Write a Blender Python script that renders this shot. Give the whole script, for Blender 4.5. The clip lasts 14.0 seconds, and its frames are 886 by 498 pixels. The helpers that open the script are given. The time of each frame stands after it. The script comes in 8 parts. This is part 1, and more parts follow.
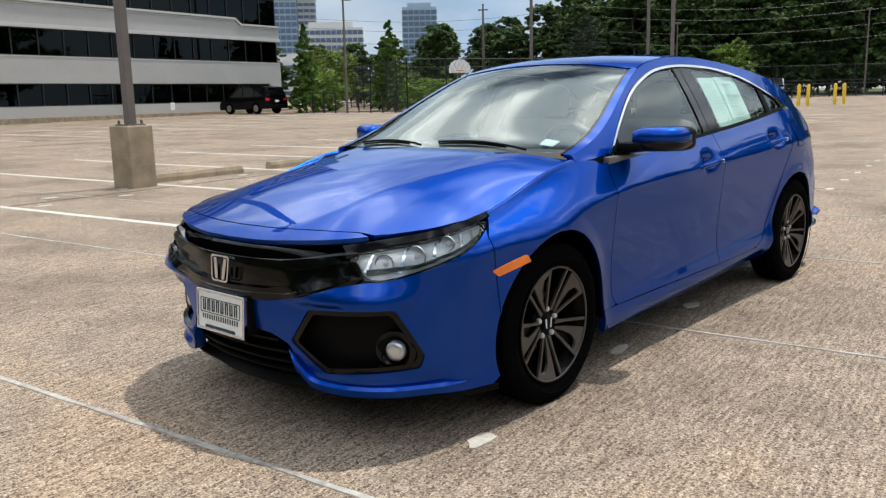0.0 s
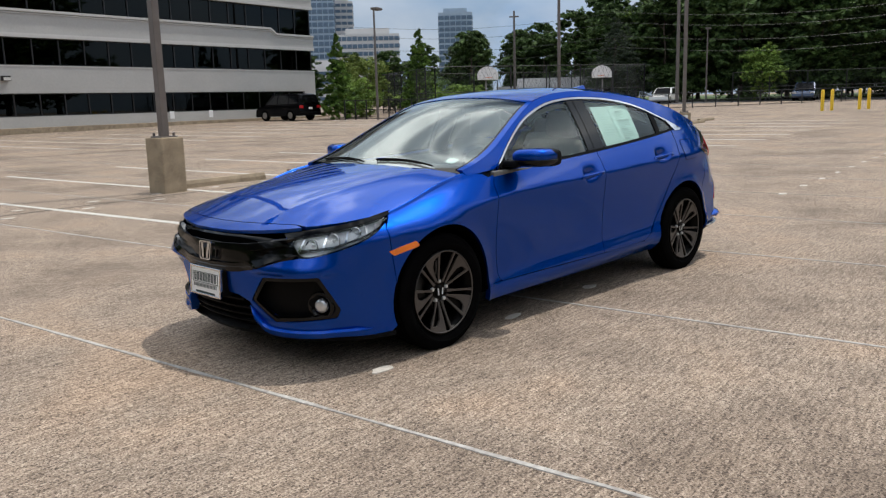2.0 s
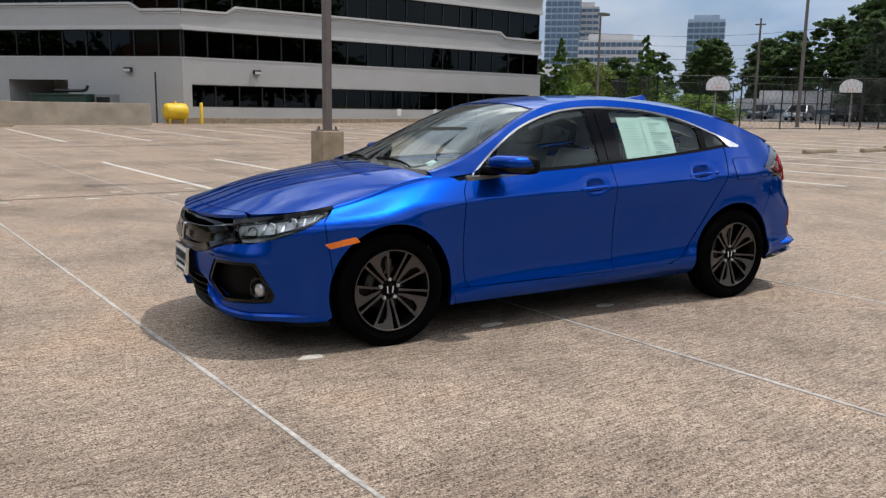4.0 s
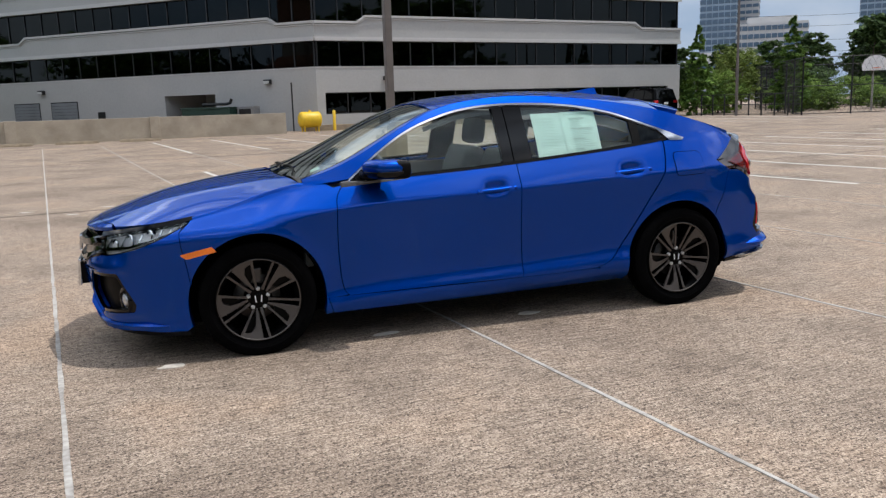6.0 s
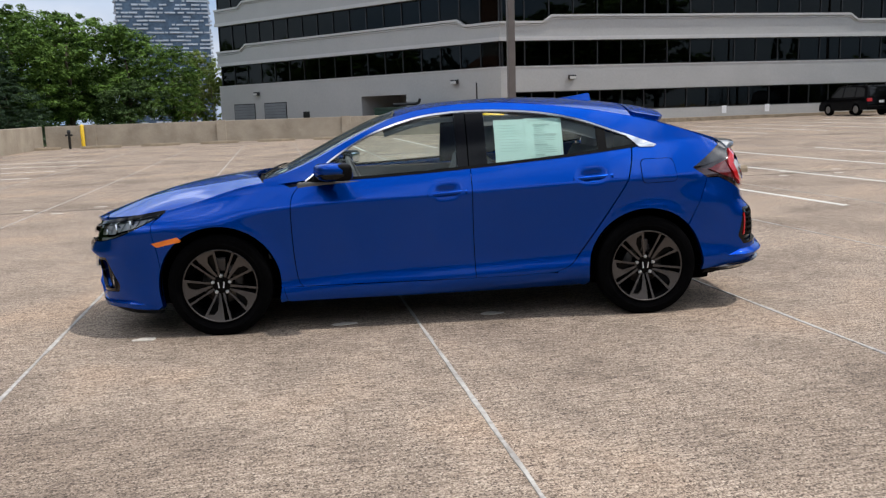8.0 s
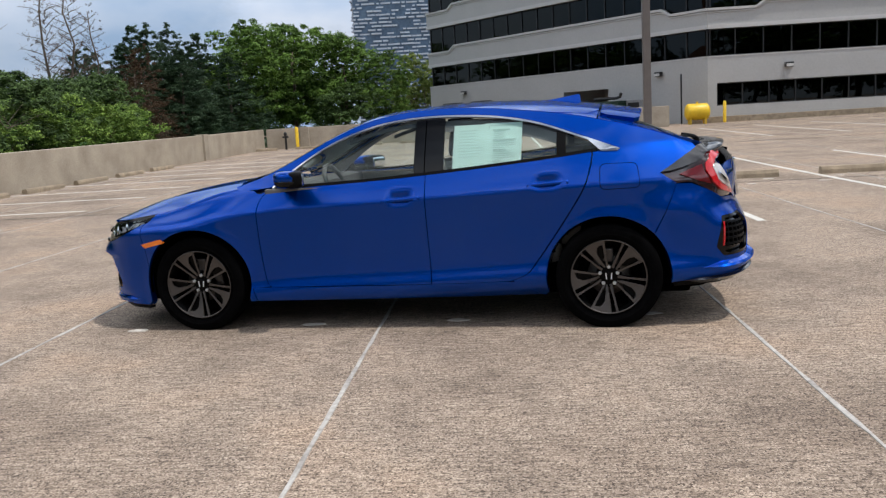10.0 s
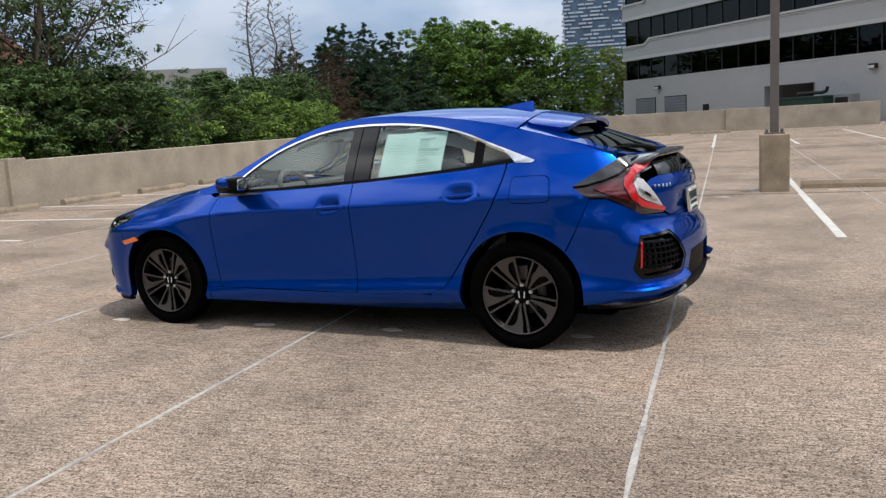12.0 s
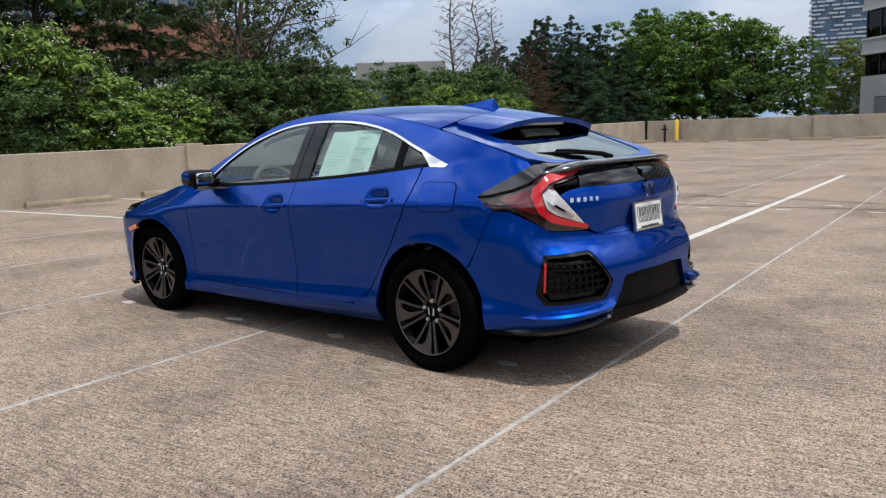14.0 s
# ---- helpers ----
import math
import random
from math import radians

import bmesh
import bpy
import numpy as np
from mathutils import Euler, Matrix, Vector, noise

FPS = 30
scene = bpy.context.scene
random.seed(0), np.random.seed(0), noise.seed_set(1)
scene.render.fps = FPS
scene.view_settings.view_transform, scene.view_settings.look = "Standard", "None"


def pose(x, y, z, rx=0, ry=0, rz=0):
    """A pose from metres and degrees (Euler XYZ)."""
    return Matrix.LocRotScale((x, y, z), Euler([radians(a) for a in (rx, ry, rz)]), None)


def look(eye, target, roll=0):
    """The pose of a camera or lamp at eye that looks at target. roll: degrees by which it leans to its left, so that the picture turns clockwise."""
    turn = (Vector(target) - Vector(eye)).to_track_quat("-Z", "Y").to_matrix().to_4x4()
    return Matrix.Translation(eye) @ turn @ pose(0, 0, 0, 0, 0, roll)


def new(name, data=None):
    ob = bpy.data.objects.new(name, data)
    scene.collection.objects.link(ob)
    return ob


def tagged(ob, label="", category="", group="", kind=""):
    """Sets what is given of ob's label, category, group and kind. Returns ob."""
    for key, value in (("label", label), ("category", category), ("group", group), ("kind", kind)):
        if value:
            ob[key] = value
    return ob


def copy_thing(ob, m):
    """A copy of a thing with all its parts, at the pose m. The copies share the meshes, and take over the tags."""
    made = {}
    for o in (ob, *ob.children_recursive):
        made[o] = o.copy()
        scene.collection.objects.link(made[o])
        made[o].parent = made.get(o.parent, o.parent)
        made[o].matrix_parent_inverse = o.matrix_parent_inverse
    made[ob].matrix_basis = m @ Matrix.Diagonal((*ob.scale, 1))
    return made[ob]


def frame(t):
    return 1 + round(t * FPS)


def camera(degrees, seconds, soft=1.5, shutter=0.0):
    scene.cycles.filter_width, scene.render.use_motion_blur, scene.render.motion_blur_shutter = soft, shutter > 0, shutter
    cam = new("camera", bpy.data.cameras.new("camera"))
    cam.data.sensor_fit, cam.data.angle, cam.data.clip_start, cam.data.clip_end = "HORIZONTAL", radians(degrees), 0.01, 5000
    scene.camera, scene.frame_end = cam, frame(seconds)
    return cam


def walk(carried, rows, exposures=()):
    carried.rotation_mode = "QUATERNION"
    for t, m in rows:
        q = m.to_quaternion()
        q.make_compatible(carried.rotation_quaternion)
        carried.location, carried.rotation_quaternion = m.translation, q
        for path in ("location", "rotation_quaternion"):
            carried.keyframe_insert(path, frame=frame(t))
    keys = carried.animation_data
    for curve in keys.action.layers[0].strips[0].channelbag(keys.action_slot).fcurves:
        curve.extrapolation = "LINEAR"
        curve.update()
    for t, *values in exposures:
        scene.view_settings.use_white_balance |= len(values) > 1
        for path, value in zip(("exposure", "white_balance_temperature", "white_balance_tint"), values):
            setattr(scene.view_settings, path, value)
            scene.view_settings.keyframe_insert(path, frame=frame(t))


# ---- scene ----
cam = camera(56.8, 14.0, soft=1.3)
PATH = [
    (0, (3.954, 2.555, 1.2), (2.48, 1.253, 0.834), -1.3),
    (0.5, (4.219, 2.874, 1.263), (2.751, 1.569, 0.887), -1.4),
    (1, (4.407, 3.229, 1.297), (2.942, 1.919, 0.925), -1.5),
    (1.5, (4.55, 3.486, 1.32), (3.09, 2.169, 0.953), -1.6),
    (2, (4.476, 3.859, 1.336), (3.063, 2.489, 0.982), -1.6),
    (2.5, (4.285, 4.13, 1.324), (2.967, 2.667, 0.974), -0.7),
    (3, (3.954, 4.364, 1.324), (2.724, 2.826, 0.977), 0.0),
    (3.5, (3.637, 4.596, 1.313), (2.535, 2.963, 0.97), 0.7),
    (6, (1.788, 5.322, 1.325), (1.159, 3.454, 0.985), -1.8),
    (6.5, (1.395, 5.385, 1.296), (0.874, 3.486, 0.951), -2.1),
    (7, (0.969, 5.547, 1.311), (0.637, 3.604, 0.975), -0.7),
    (7.5, (0.701, 5.721, 1.332), (0.392, 3.774, 0.996), -0.3),
    (8, (0.334, 5.893, 1.328), (0.189, 3.925, 1.0), -1.9),
    (10.5, (-1.791, 5.718, 1.315), (-1.29, 3.807, 1.004), -2.9),
    (11, (-2.211, 5.568, 1.301), (-1.599, 3.689, 0.994), -2.8),
    (11.5, (-2.599, 5.395, 1.313), (-1.871, 3.558, 1.01), -3.2),
    (12, (-3.006, 5.163, 1.31), (-2.133, 3.388, 1.011), -3.2),
    (12.5, (-3.306, 4.876, 1.321), (-2.354, 3.144, 1.011), -2.4),
    (13, (-3.696, 4.591, 1.335), (-2.577, 2.964, 1.019), -2.5),
    (13.5, (-3.921, 4.273, 1.307), (-2.66, 2.751, 1.003), -3.0),
    (14, (-4.215, 3.917, 1.27), (-2.902, 2.438, 0.979), -1.9),
]
walk(cam, [(t, look(eye, target, roll)) for t, eye, target, roll in PATH],
     exposures=((0.0, 0.12, 6700, 6), (1.0, 0.06, 6750, 8), (1.6, -0.14, 6650, 8), (3.5, -0.10, 6650, 10), (6.0, -0.06, 6500, 10), (8.0, -0.03, 6500, 10), (10.5, -0.05, 6500, 10), (14.0, -0.11, 6500, 10)))



# ---- light ----
SUN_TRAVEL = Vector((0.38, -0.09, -1.0)).normalized()
world = bpy.data.worlds.new("daylight")
scene.world = world
world.use_nodes = True
wn, wl = world.node_tree.nodes, world.node_tree.links
sky = wn.new("ShaderNodeTexSky")
sky.sky_type, sky.sun_disc = "NISHITA", False
sky.sun_elevation = math.asin(-SUN_TRAVEL.z)
sky.sun_rotation = math.atan2(-SUN_TRAVEL.x, -SUN_TRAVEL.y)
sky.air_density, sky.dust_density, sky.ozone_density = 1.0, 1.2, 1.0
coord = wn.new("ShaderNodeTexCoord")
flat = wn.new("ShaderNodeMapping")
flat.inputs["Scale"].default_value = (1.0, 1.0, 2.0)
flat.inputs["Location"].default_value = (5.7, 2.2, 2.3)
wl.new(coord.outputs["Generated"], flat.inputs["Vector"])
puff = wn.new("ShaderNodeTexNoise")
puff.inputs["Scale"].default_value, puff.inputs["Detail"].default_value, puff.inputs["Roughness"].default_value = 2.6, 9.0, 0.56
wl.new(flat.outputs["Vector"], puff.inputs["Vector"])
cover = wn.new("ShaderNodeValToRGB")
cover.color_ramp.elements[0].position, cover.color_ramp.elements[1].position = 0.40, 0.58
wl.new(puff.outputs["Fac"], cover.inputs["Fac"])
under = wn.new("ShaderNodeTexNoise")
under.inputs["Scale"].default_value, under.inputs["Detail"].default_value = 5.0, 6.0
wl.new(flat.outputs["Vector"], under.inputs["Vector"])
cloud = wn.new("ShaderNodeValToRGB")
cloud.color_ramp.elements[0].position, cloud.color_ramp.elements[0].color = 0.38, (7.2, 8.2, 9.8, 1)
cloud.color_ramp.elements[1].position, cloud.color_ramp.elements[1].color = 0.54, (10.5, 11.2, 12.2, 1)
white = cloud.color_ramp.elements.new(0.66)
white.color = (23.0, 23.0, 23.5, 1)
wl.new(under.outputs["Fac"], cloud.inputs["Fac"])
height = wn.new("ShaderNodeSeparateXYZ")
wl.new(coord.outputs["Generated"], height.inputs["Vector"])
lift = wn.new("ShaderNodeMapRange")
lift.inputs["From Min"].default_value, lift.inputs["From Max"].default_value = 0.10, 0.70
lift.inputs["To Min"].default_value, lift.inputs["To Max"].default_value = 0.90, 3.1
wl.new(height.outputs["Z"], lift.inputs["Value"])
soft = wn.new("ShaderNodeValToRGB")
soft.color_ramp.elements[0].position, soft.color_ramp.elements[0].color = 0.36, (6.2, 8.8, 12.8, 1)
soft.color_ramp.elements[1].position, soft.color_ramp.elements[1].color = 0.64, (11.8, 13.2, 15.6, 1)
wl.new(under.outputs["Fac"], soft.inputs["Fac"])
low = wn.new("ShaderNodeMapRange")
low.inputs["From Min"].default_value, low.inputs["From Max"].default_value = 0.26, 0.46
wl.new(height.outputs["Z"], low.inputs["Value"])
layer = wn.new("ShaderNodeMix")
layer.data_type = "RGBA"
wl.new(low.outputs["Result"], layer.inputs["Factor"])
wl.new(soft.outputs["Color"], layer.inputs["A"])
wl.new(cloud.outputs["Color"], layer.inputs["B"])
bright = wn.new("ShaderNodeVectorMath")
bright.operation = "SCALE"
wl.new(layer.outputs["Result"], bright.inputs[0])
wl.new(lift.outputs["Result"], bright.inputs["Scale"])
mix = wn.new("ShaderNodeMix")
mix.data_type = "RGBA"
thick = wn.new("ShaderNodeMapRange")
thick.inputs["From Min"].default_value, thick.inputs["From Max"].default_value = 0.26, 0.46
thick.inputs["To Min"].default_value, thick.inputs["To Max"].default_value = 0.85, 0.0
wl.new(height.outputs["Z"], thick.inputs["Value"])
most = wn.new("ShaderNodeMath")
most.operation = "MAXIMUM"
wl.new(cover.outputs["Color"], most.inputs[0])
wl.new(thick.outputs["Result"], most.inputs[1])
wl.new(most.outputs[0], mix.inputs["Factor"])
wl.new(sky.outputs["Color"], mix.inputs["A"])
wl.new(bright.outputs["Vector"], mix.inputs["B"])
wl.new(mix.outputs["Result"], wn["Background"].inputs["Color"])
wn["Background"].inputs["Strength"].default_value = 0.059

sun = new("sun", bpy.data.lights.new("sun", "SUN"))
sun.data.energy, sun.data.angle, sun.data.color = 2.95, radians(0.6), (1.0, 0.965, 0.925)
sun.matrix_world = look((0, 0, 60), Vector((0, 0, 60)) + SUN_TRAVEL)

# ---- materials ----


def material(name, color, rough=0.6, metal=0.0, vary=0.15, scale=6.0, fine=80.0, bump=0.0, bump_scale=120.0, coat=0.0, spec=0.5, tint=None, random_piece=0.0, ior=1.5):
    """A surface with variation at two scales and a fine relief; scales are per metre."""
    m = bpy.data.materials.new(name)
    m.use_nodes = True
    n, l = m.node_tree.nodes, m.node_tree.links
    p = n["Principled BSDF"]
    obj = n.new("ShaderNodeTexCoord")
    big, small = n.new("ShaderNodeTexNoise"), n.new("ShaderNodeTexNoise")
    for tex, s, d in ((big, scale, 5.0), (small, fine, 3.0)):
        tex.inputs["Scale"].default_value, tex.inputs["Detail"].default_value = s, d
        l.new(obj.outputs["Object"], tex.inputs["Vector"])
    add = n.new("ShaderNodeMath")
    add.operation = "ADD"
    l.new(big.outputs["Fac"], add.inputs[0])
    l.new(small.outputs["Fac"], add.inputs[1])
    half = n.new("ShaderNodeMath")
    half.operation = "MULTIPLY"
    half.inputs[1].default_value = 0.5
    l.new(add.outputs[0], half.inputs[0])
    ramp = n.new("ShaderNodeValToRGB")
    dark = tint or tuple(c * (1 - vary) for c in color)
    light = tuple(min(1.0, c * (1 + vary)) for c in color)
    ramp.color_ramp.elements[0].position, ramp.color_ramp.elements[0].color = 0.33, (*dark, 1)
    ramp.color_ramp.elements[1].position, ramp.color_ramp.elements[1].color = 0.67, (*light, 1)
    l.new(half.outputs[0], ramp.inputs["Fac"])
    out = ramp.outputs["Color"]
    if random_piece:
        info = n.new("ShaderNodeObjectInfo")
        hsv = n.new("ShaderNodeHueSaturation")
        span = n.new("ShaderNodeMapRange")
        span.inputs["To Min"].default_value, span.inputs["To Max"].default_value = 1 - random_piece, 1 + random_piece
        l.new(info.outputs["Random"], span.inputs["Value"])
        l.new(span.outputs["Result"], hsv.inputs["Value"])
        l.new(out, hsv.inputs["Color"])
        out = hsv.outputs["Color"]
    l.new(out, p.inputs["Base Color"])
    p.inputs["Roughness"].default_value, p.inputs["Metallic"].default_value = rough, metal
    p.inputs["Coat Weight"].default_value, p.inputs["Coat Roughness"].default_value = coat, 0.02
    p.inputs["Specular IOR Level"].default_value, p.inputs["IOR"].default_value = spec, ior
    if bump:
        grain = n.new("ShaderNodeTexNoise")
        grain.inputs["Scale"].default_value, grain.inputs["Detail"].default_value = bump_scale, 4.0
        l.new(obj.outputs["Object"], grain.inputs["Vector"])
        b = n.new("ShaderNodeBump")
        b.inputs["Strength"].default_value, b.inputs["Distance"].default_value = bump, 0.01
        l.new(grain.outputs["Fac"], b.inputs["Height"])
        l.new(b.outputs["Normal"], p.inputs["Normal"])
    return m


def glass_material(name, tint, ior=1.5, gloss_rough=0.0):
    """A thin pane: what is behind shows through its tint, what is before it is mirrored by Fresnel."""
    m = bpy.data.materials.new(name)
    m.use_nodes = True
    n, l = m.node_tree.nodes, m.node_tree.links
    n.remove(n["Principled BSDF"])
    see, gloss, mixer, fres = (n.new(k) for k in ("ShaderNodeBsdfTransparent", "ShaderNodeBsdfGlossy", "ShaderNodeMixShader", "ShaderNodeFresnel"))
    see.inputs["Color"].default_value = (*tint, 1)
    gloss.inputs["Roughness"].default_value = gloss_rough
    gloss.inputs["Color"].default_value = (0.90, 0.98, 0.96, 1)
    fres.inputs["IOR"].default_value = ior
    l.new(fres.outputs["Fac"], mixer.inputs["Fac"])
    l.new(see.outputs[0], mixer.inputs[1])
    l.new(gloss.outputs[0], mixer.inputs[2])
    l.new(mixer.outputs[0], n["Material Output"].inputs["Surface"])
    return m


def paint_material(name, color, deep):
    """Blue metallic car paint: a flake layer under a mirror-smooth clear coat."""
    m = bpy.data.materials.new(name)
    m.use_nodes = True
    n, l = m.node_tree.nodes, m.node_tree.links
    n.remove(n["Principled BSDF"])
    tc = n.new("ShaderNodeTexCoord")
    flake = n.new("ShaderNodeTexVoronoi")
    flake.inputs["Scale"].default_value = 1400.0
    l.new(tc.outputs["Object"], flake.inputs["Vector"])
    mixc = n.new("ShaderNodeMix")
    mixc.data_type = "RGBA"
    mixc.inputs["A"].default_value, mixc.inputs["B"].default_value = (*deep, 1), (*color, 1)
    sep = n.new("ShaderNodeSeparateColor")
    l.new(flake.outputs["Color"], sep.inputs["Color"])
    l.new(sep.outputs["Red"], mixc.inputs["Factor"])
    metal, body, under_coat = n.new("ShaderNodeBsdfGlossy"), n.new("ShaderNodeBsdfDiffuse"), n.new("ShaderNodeMixShader")
    metal.inputs["Roughness"].default_value = 0.36
    l.new(mixc.outputs["Result"], metal.inputs["Color"])
    l.new(mixc.outputs["Result"], body.inputs["Color"])
    under_coat.inputs["Fac"].default_value = 0.06
    l.new(metal.outputs[0], under_coat.inputs[1])
    l.new(body.outputs[0], under_coat.inputs[2])
    dust = n.new("ShaderNodeTexNoise")
    dust.inputs["Scale"].default_value, dust.inputs["Detail"].default_value = 3.0, 8.0
    l.new(tc.outputs["Object"], dust.inputs["Vector"])
    haze = n.new("ShaderNodeMapRange")
    haze.inputs["To Min"].default_value, haze.inputs["To Max"].default_value = 0.004, 0.03
    l.new(dust.outputs["Fac"], haze.inputs["Value"])
    coat, fres, top_mix = n.new("ShaderNodeBsdfGlossy"), n.new("ShaderNodeFresnel"), n.new("ShaderNodeMixShader")
    coat.inputs["Color"].default_value = (0.80, 0.90, 1.0, 1)
    l.new(haze.outputs["Result"], coat.inputs["Roughness"])
    fres.inputs["IOR"].default_value = 1.33
    l.new(fres.outputs["Fac"], top_mix.inputs["Fac"])
    l.new(under_coat.outputs[0], top_mix.inputs[1])
    l.new(coat.outputs[0], top_mix.inputs[2])
    l.new(top_mix.outputs[0], n["Material Output"].inputs["Surface"])
    return m


M_paint = paint_material("blue metallic paint", (0.0, 0.058, 0.415), (0.0, 0.041, 0.295))
M_gloss = material("gloss black plastic", (0.0015, 0.0015, 0.0018), 0.10, vary=0.1, coat=0.06, spec=0.5, ior=1.32)
M_black = material("black plastic", (0.004, 0.004, 0.0043), 0.5, vary=0.3, fine=300, bump=0.15, bump_scale=900, spec=0.3, ior=1.2)
# near-black: the shade inside gaps and hollows is put into this colour
M_void = material("cavity shade black", (0.0015, 0.0015, 0.0015), 0.95, vary=0.2, spec=0.05, ior=1.05)
M_rubber = material("tyre rubber", (0.003, 0.003, 0.0032), 0.8, vary=0.35, scale=9, bump=0.1, bump_scale=400, spec=0.08, ior=1.12)
M_rim = material("black alloy", (0.002, 0.002, 0.002), 0.35, vary=0.2, coat=0.03, spec=0.3, ior=1.2)
M_machined = material("machined alloy", (0.088, 0.079, 0.074), 0.40, 0.6, vary=0.12, fine=200)
M_steel = material("steel", (0.33, 0.32, 0.31), 0.4, 0.8, vary=0.15, fine=200)
M_nut = material("zinc wheel nut", (0.55, 0.55, 0.54), 0.35, 0.2, vary=0.1)
M_chrome = material("chrome", (0.66, 0.67, 0.69), 0.08, 1.0, vary=0.03)
M_glass = glass_material("car side glass", (0.90, 0.98, 0.965), 1.50)
M_wind = glass_material("windshield glass", (0.88, 0.95, 0.95), 1.85)
M_tinted = glass_material("rear glass", (0.24, 0.27, 0.27), 2.4)
M_quarter = glass_material("dark quarter glass", (0.14, 0.16, 0.16), 1.45)
M_lens = glass_material("clear lamp lens", (0.95, 0.96, 0.97), 1.45)
M_reflector = material("lamp reflector", (0.55, 0.56, 0.58), 0.16, 0.6, vary=0.12, scale=40, fine=160)
M_lampback = material("pale lamp housing", (0.72, 0.73, 0.74), 0.20, 0.15, vary=0.06, scale=50, fine=160)
M_orange = material("amber lens", (0.85, 0.20, 0.015), 0.18, vary=0.12, coat=0.6, fine=160)
M_red = material("red lens", (0.50, 0.010, 0.015), 0.13, vary=0.12, coat=0.8)
M_smoke = material("smoked lens", (0.035, 0.014, 0.015), 0.1, vary=0.2, coat=0.8)
M_white = material("white plastic", (0.78, 0.78, 0.78), 0.3, vary=0.05)
M_paper = material("paper", (0.53, 0.68, 0.63), 0.8, vary=0.04)
M_ink = material("ink", (0.03, 0.05, 0.05), 0.8, vary=0.1)
M_print = material("faint print", (0.38, 0.50, 0.46), 0.8, vary=0.1)
M_blade = material("gloss grey-black lamp cover", (0.02, 0.02, 0.022), 0.10, vary=0.2, coat=0.5, fine=160, spec=0.5, ior=1.6)
M_redsmoke = material("dark red lens", (0.10, 0.006, 0.008), 0.12, vary=0.2, coat=0.6)
M_clear = material("clear lamp interior", (0.58, 0.57, 0.565), 0.2, 0.2, vary=0.25, scale=60, fine=220)
M_seat = material("seat cloth", (0.30, 0.295, 0.28), 0.9, vary=0.2, bump=0.2, bump_scale=600)
M_dash = material("dashboard vinyl", (0.11, 0.11, 0.108), 0.6, vary=0.2, bump=0.2, bump_scale=700)
M_beige = material("headliner", (0.50, 0.49, 0.465), 0.9, vary=0.08)
M_concrete = material("parapet concrete", (0.40, 0.345, 0.27), 0.9, vary=0.22, scale=1.3, fine=40, bump=0.25, bump_scale=60, tint=(0.27, 0.225, 0.17))
M_block = material("weathered concrete", (0.33, 0.262, 0.18), 0.92, vary=0.3, scale=4, fine=60, bump=0.3, bump_scale=70, tint=(0.17, 0.135, 0.095))
M_stripe = material("worn white road paint", (0.54, 0.53, 0.495), 0.8, vary=0.2, scale=9, fine=90, tint=(0.40, 0.37, 0.32))
M_joint = material("joint sealant", (0.42, 0.40, 0.37), 0.75, vary=0.25, scale=3, fine=30, tint=(0.22, 0.20, 0.18))
M_tar = material("dark joint", (0.075, 0.065, 0.055), 0.9, vary=0.3, scale=3)
M_bark = material("bark", (0.11, 0.085, 0.065), 0.95, vary=0.35, scale=5, bump=0.4, bump_scale=30)
M_pole = material("brown painted steel", (0.135, 0.115, 0.105), 0.5, vary=0.15)
M_yellow = material("yellow paint", (0.78, 0.50, 0.02), 0.45, vary=0.12)
M_facade = material("white stucco facade", (0.42, 0.413, 0.40), 0.9, vary=0.06, scale=0.6, fine=9)
M_trim = material("white moulding", (0.52, 0.51, 0.495), 0.85, vary=0.05)
M_office = glass_material("office glass", (0.05, 0.055, 0.06), 1.33)
# near-black: the shade of the unlit office rooms is put into this colour
M_dark = material("room shade black", (0.009, 0.0095, 0.010), 0.8, vary=0.5, scale=0.4)
M_frame = material("black window frame", (0.012, 0.012, 0.013), 0.4, vary=0.2)

# ---- shape helpers ----


def part(name, bm, mat, parent, label="", smooth=False):
    me = bpy.data.meshes.new(name)
    bm.to_mesh(me)
    bm.free()
    if mat:
        me.materials.append(mat)
    if smooth:
        me.shade_smooth()
    ob = new(name, me)
    ob.parent = parent
    if label:
        tagged(ob, label)
    return ob


def piece(name, me, parent, m=None):
    """One more object on a mesh that alike pieces share."""
    ob = new(name, me)
    ob.parent = parent
    if m is not None:
        ob.matrix_basis = m
    return ob


def thing(name, label, category, m=None, group="", kind=""):
    ob = new(name)
    ob.empty_display_size = 0.1
    if m is not None:
        ob.matrix_basis = m
    return tagged(ob, label, category, group, kind)


def add_box(bm, x0, y0, z0, x1, y1, z1, bevel=0.0, m=None):
    r = bmesh.ops.create_cube(bm, size=1.0)["verts"]
    t = Matrix.Translation(((x0 + x1) / 2, (y0 + y1) / 2, (z0 + z1) / 2)) @ Matrix.Diagonal((abs(x1 - x0), abs(y1 - y0), abs(z1 - z0), 1))
    bmesh.ops.transform(bm, matrix=t, verts=r)
    if bevel:
        es = {e for v in r for e in v.link_edges}
        r = [v for f in bmesh.ops.bevel(bm, geom=list(es), offset=bevel, segments=2, affect="EDGES", profile=0.6)["faces"] for v in f.verts]
        r = list({v for v in r})
        for v in list(r):
            for e in v.link_edges:
                for w in e.verts:
                    if w not in r:
                        r.append(w)
    if m is not None:
        bmesh.ops.transform(bm, matrix=m, verts=r)
    return bm


def box(x0, y0, z0, x1, y1, z1, bevel=0.0, m=None):
    return add_box(bmesh.new(), x0, y0, z0, x1, y1, z1, bevel, m)


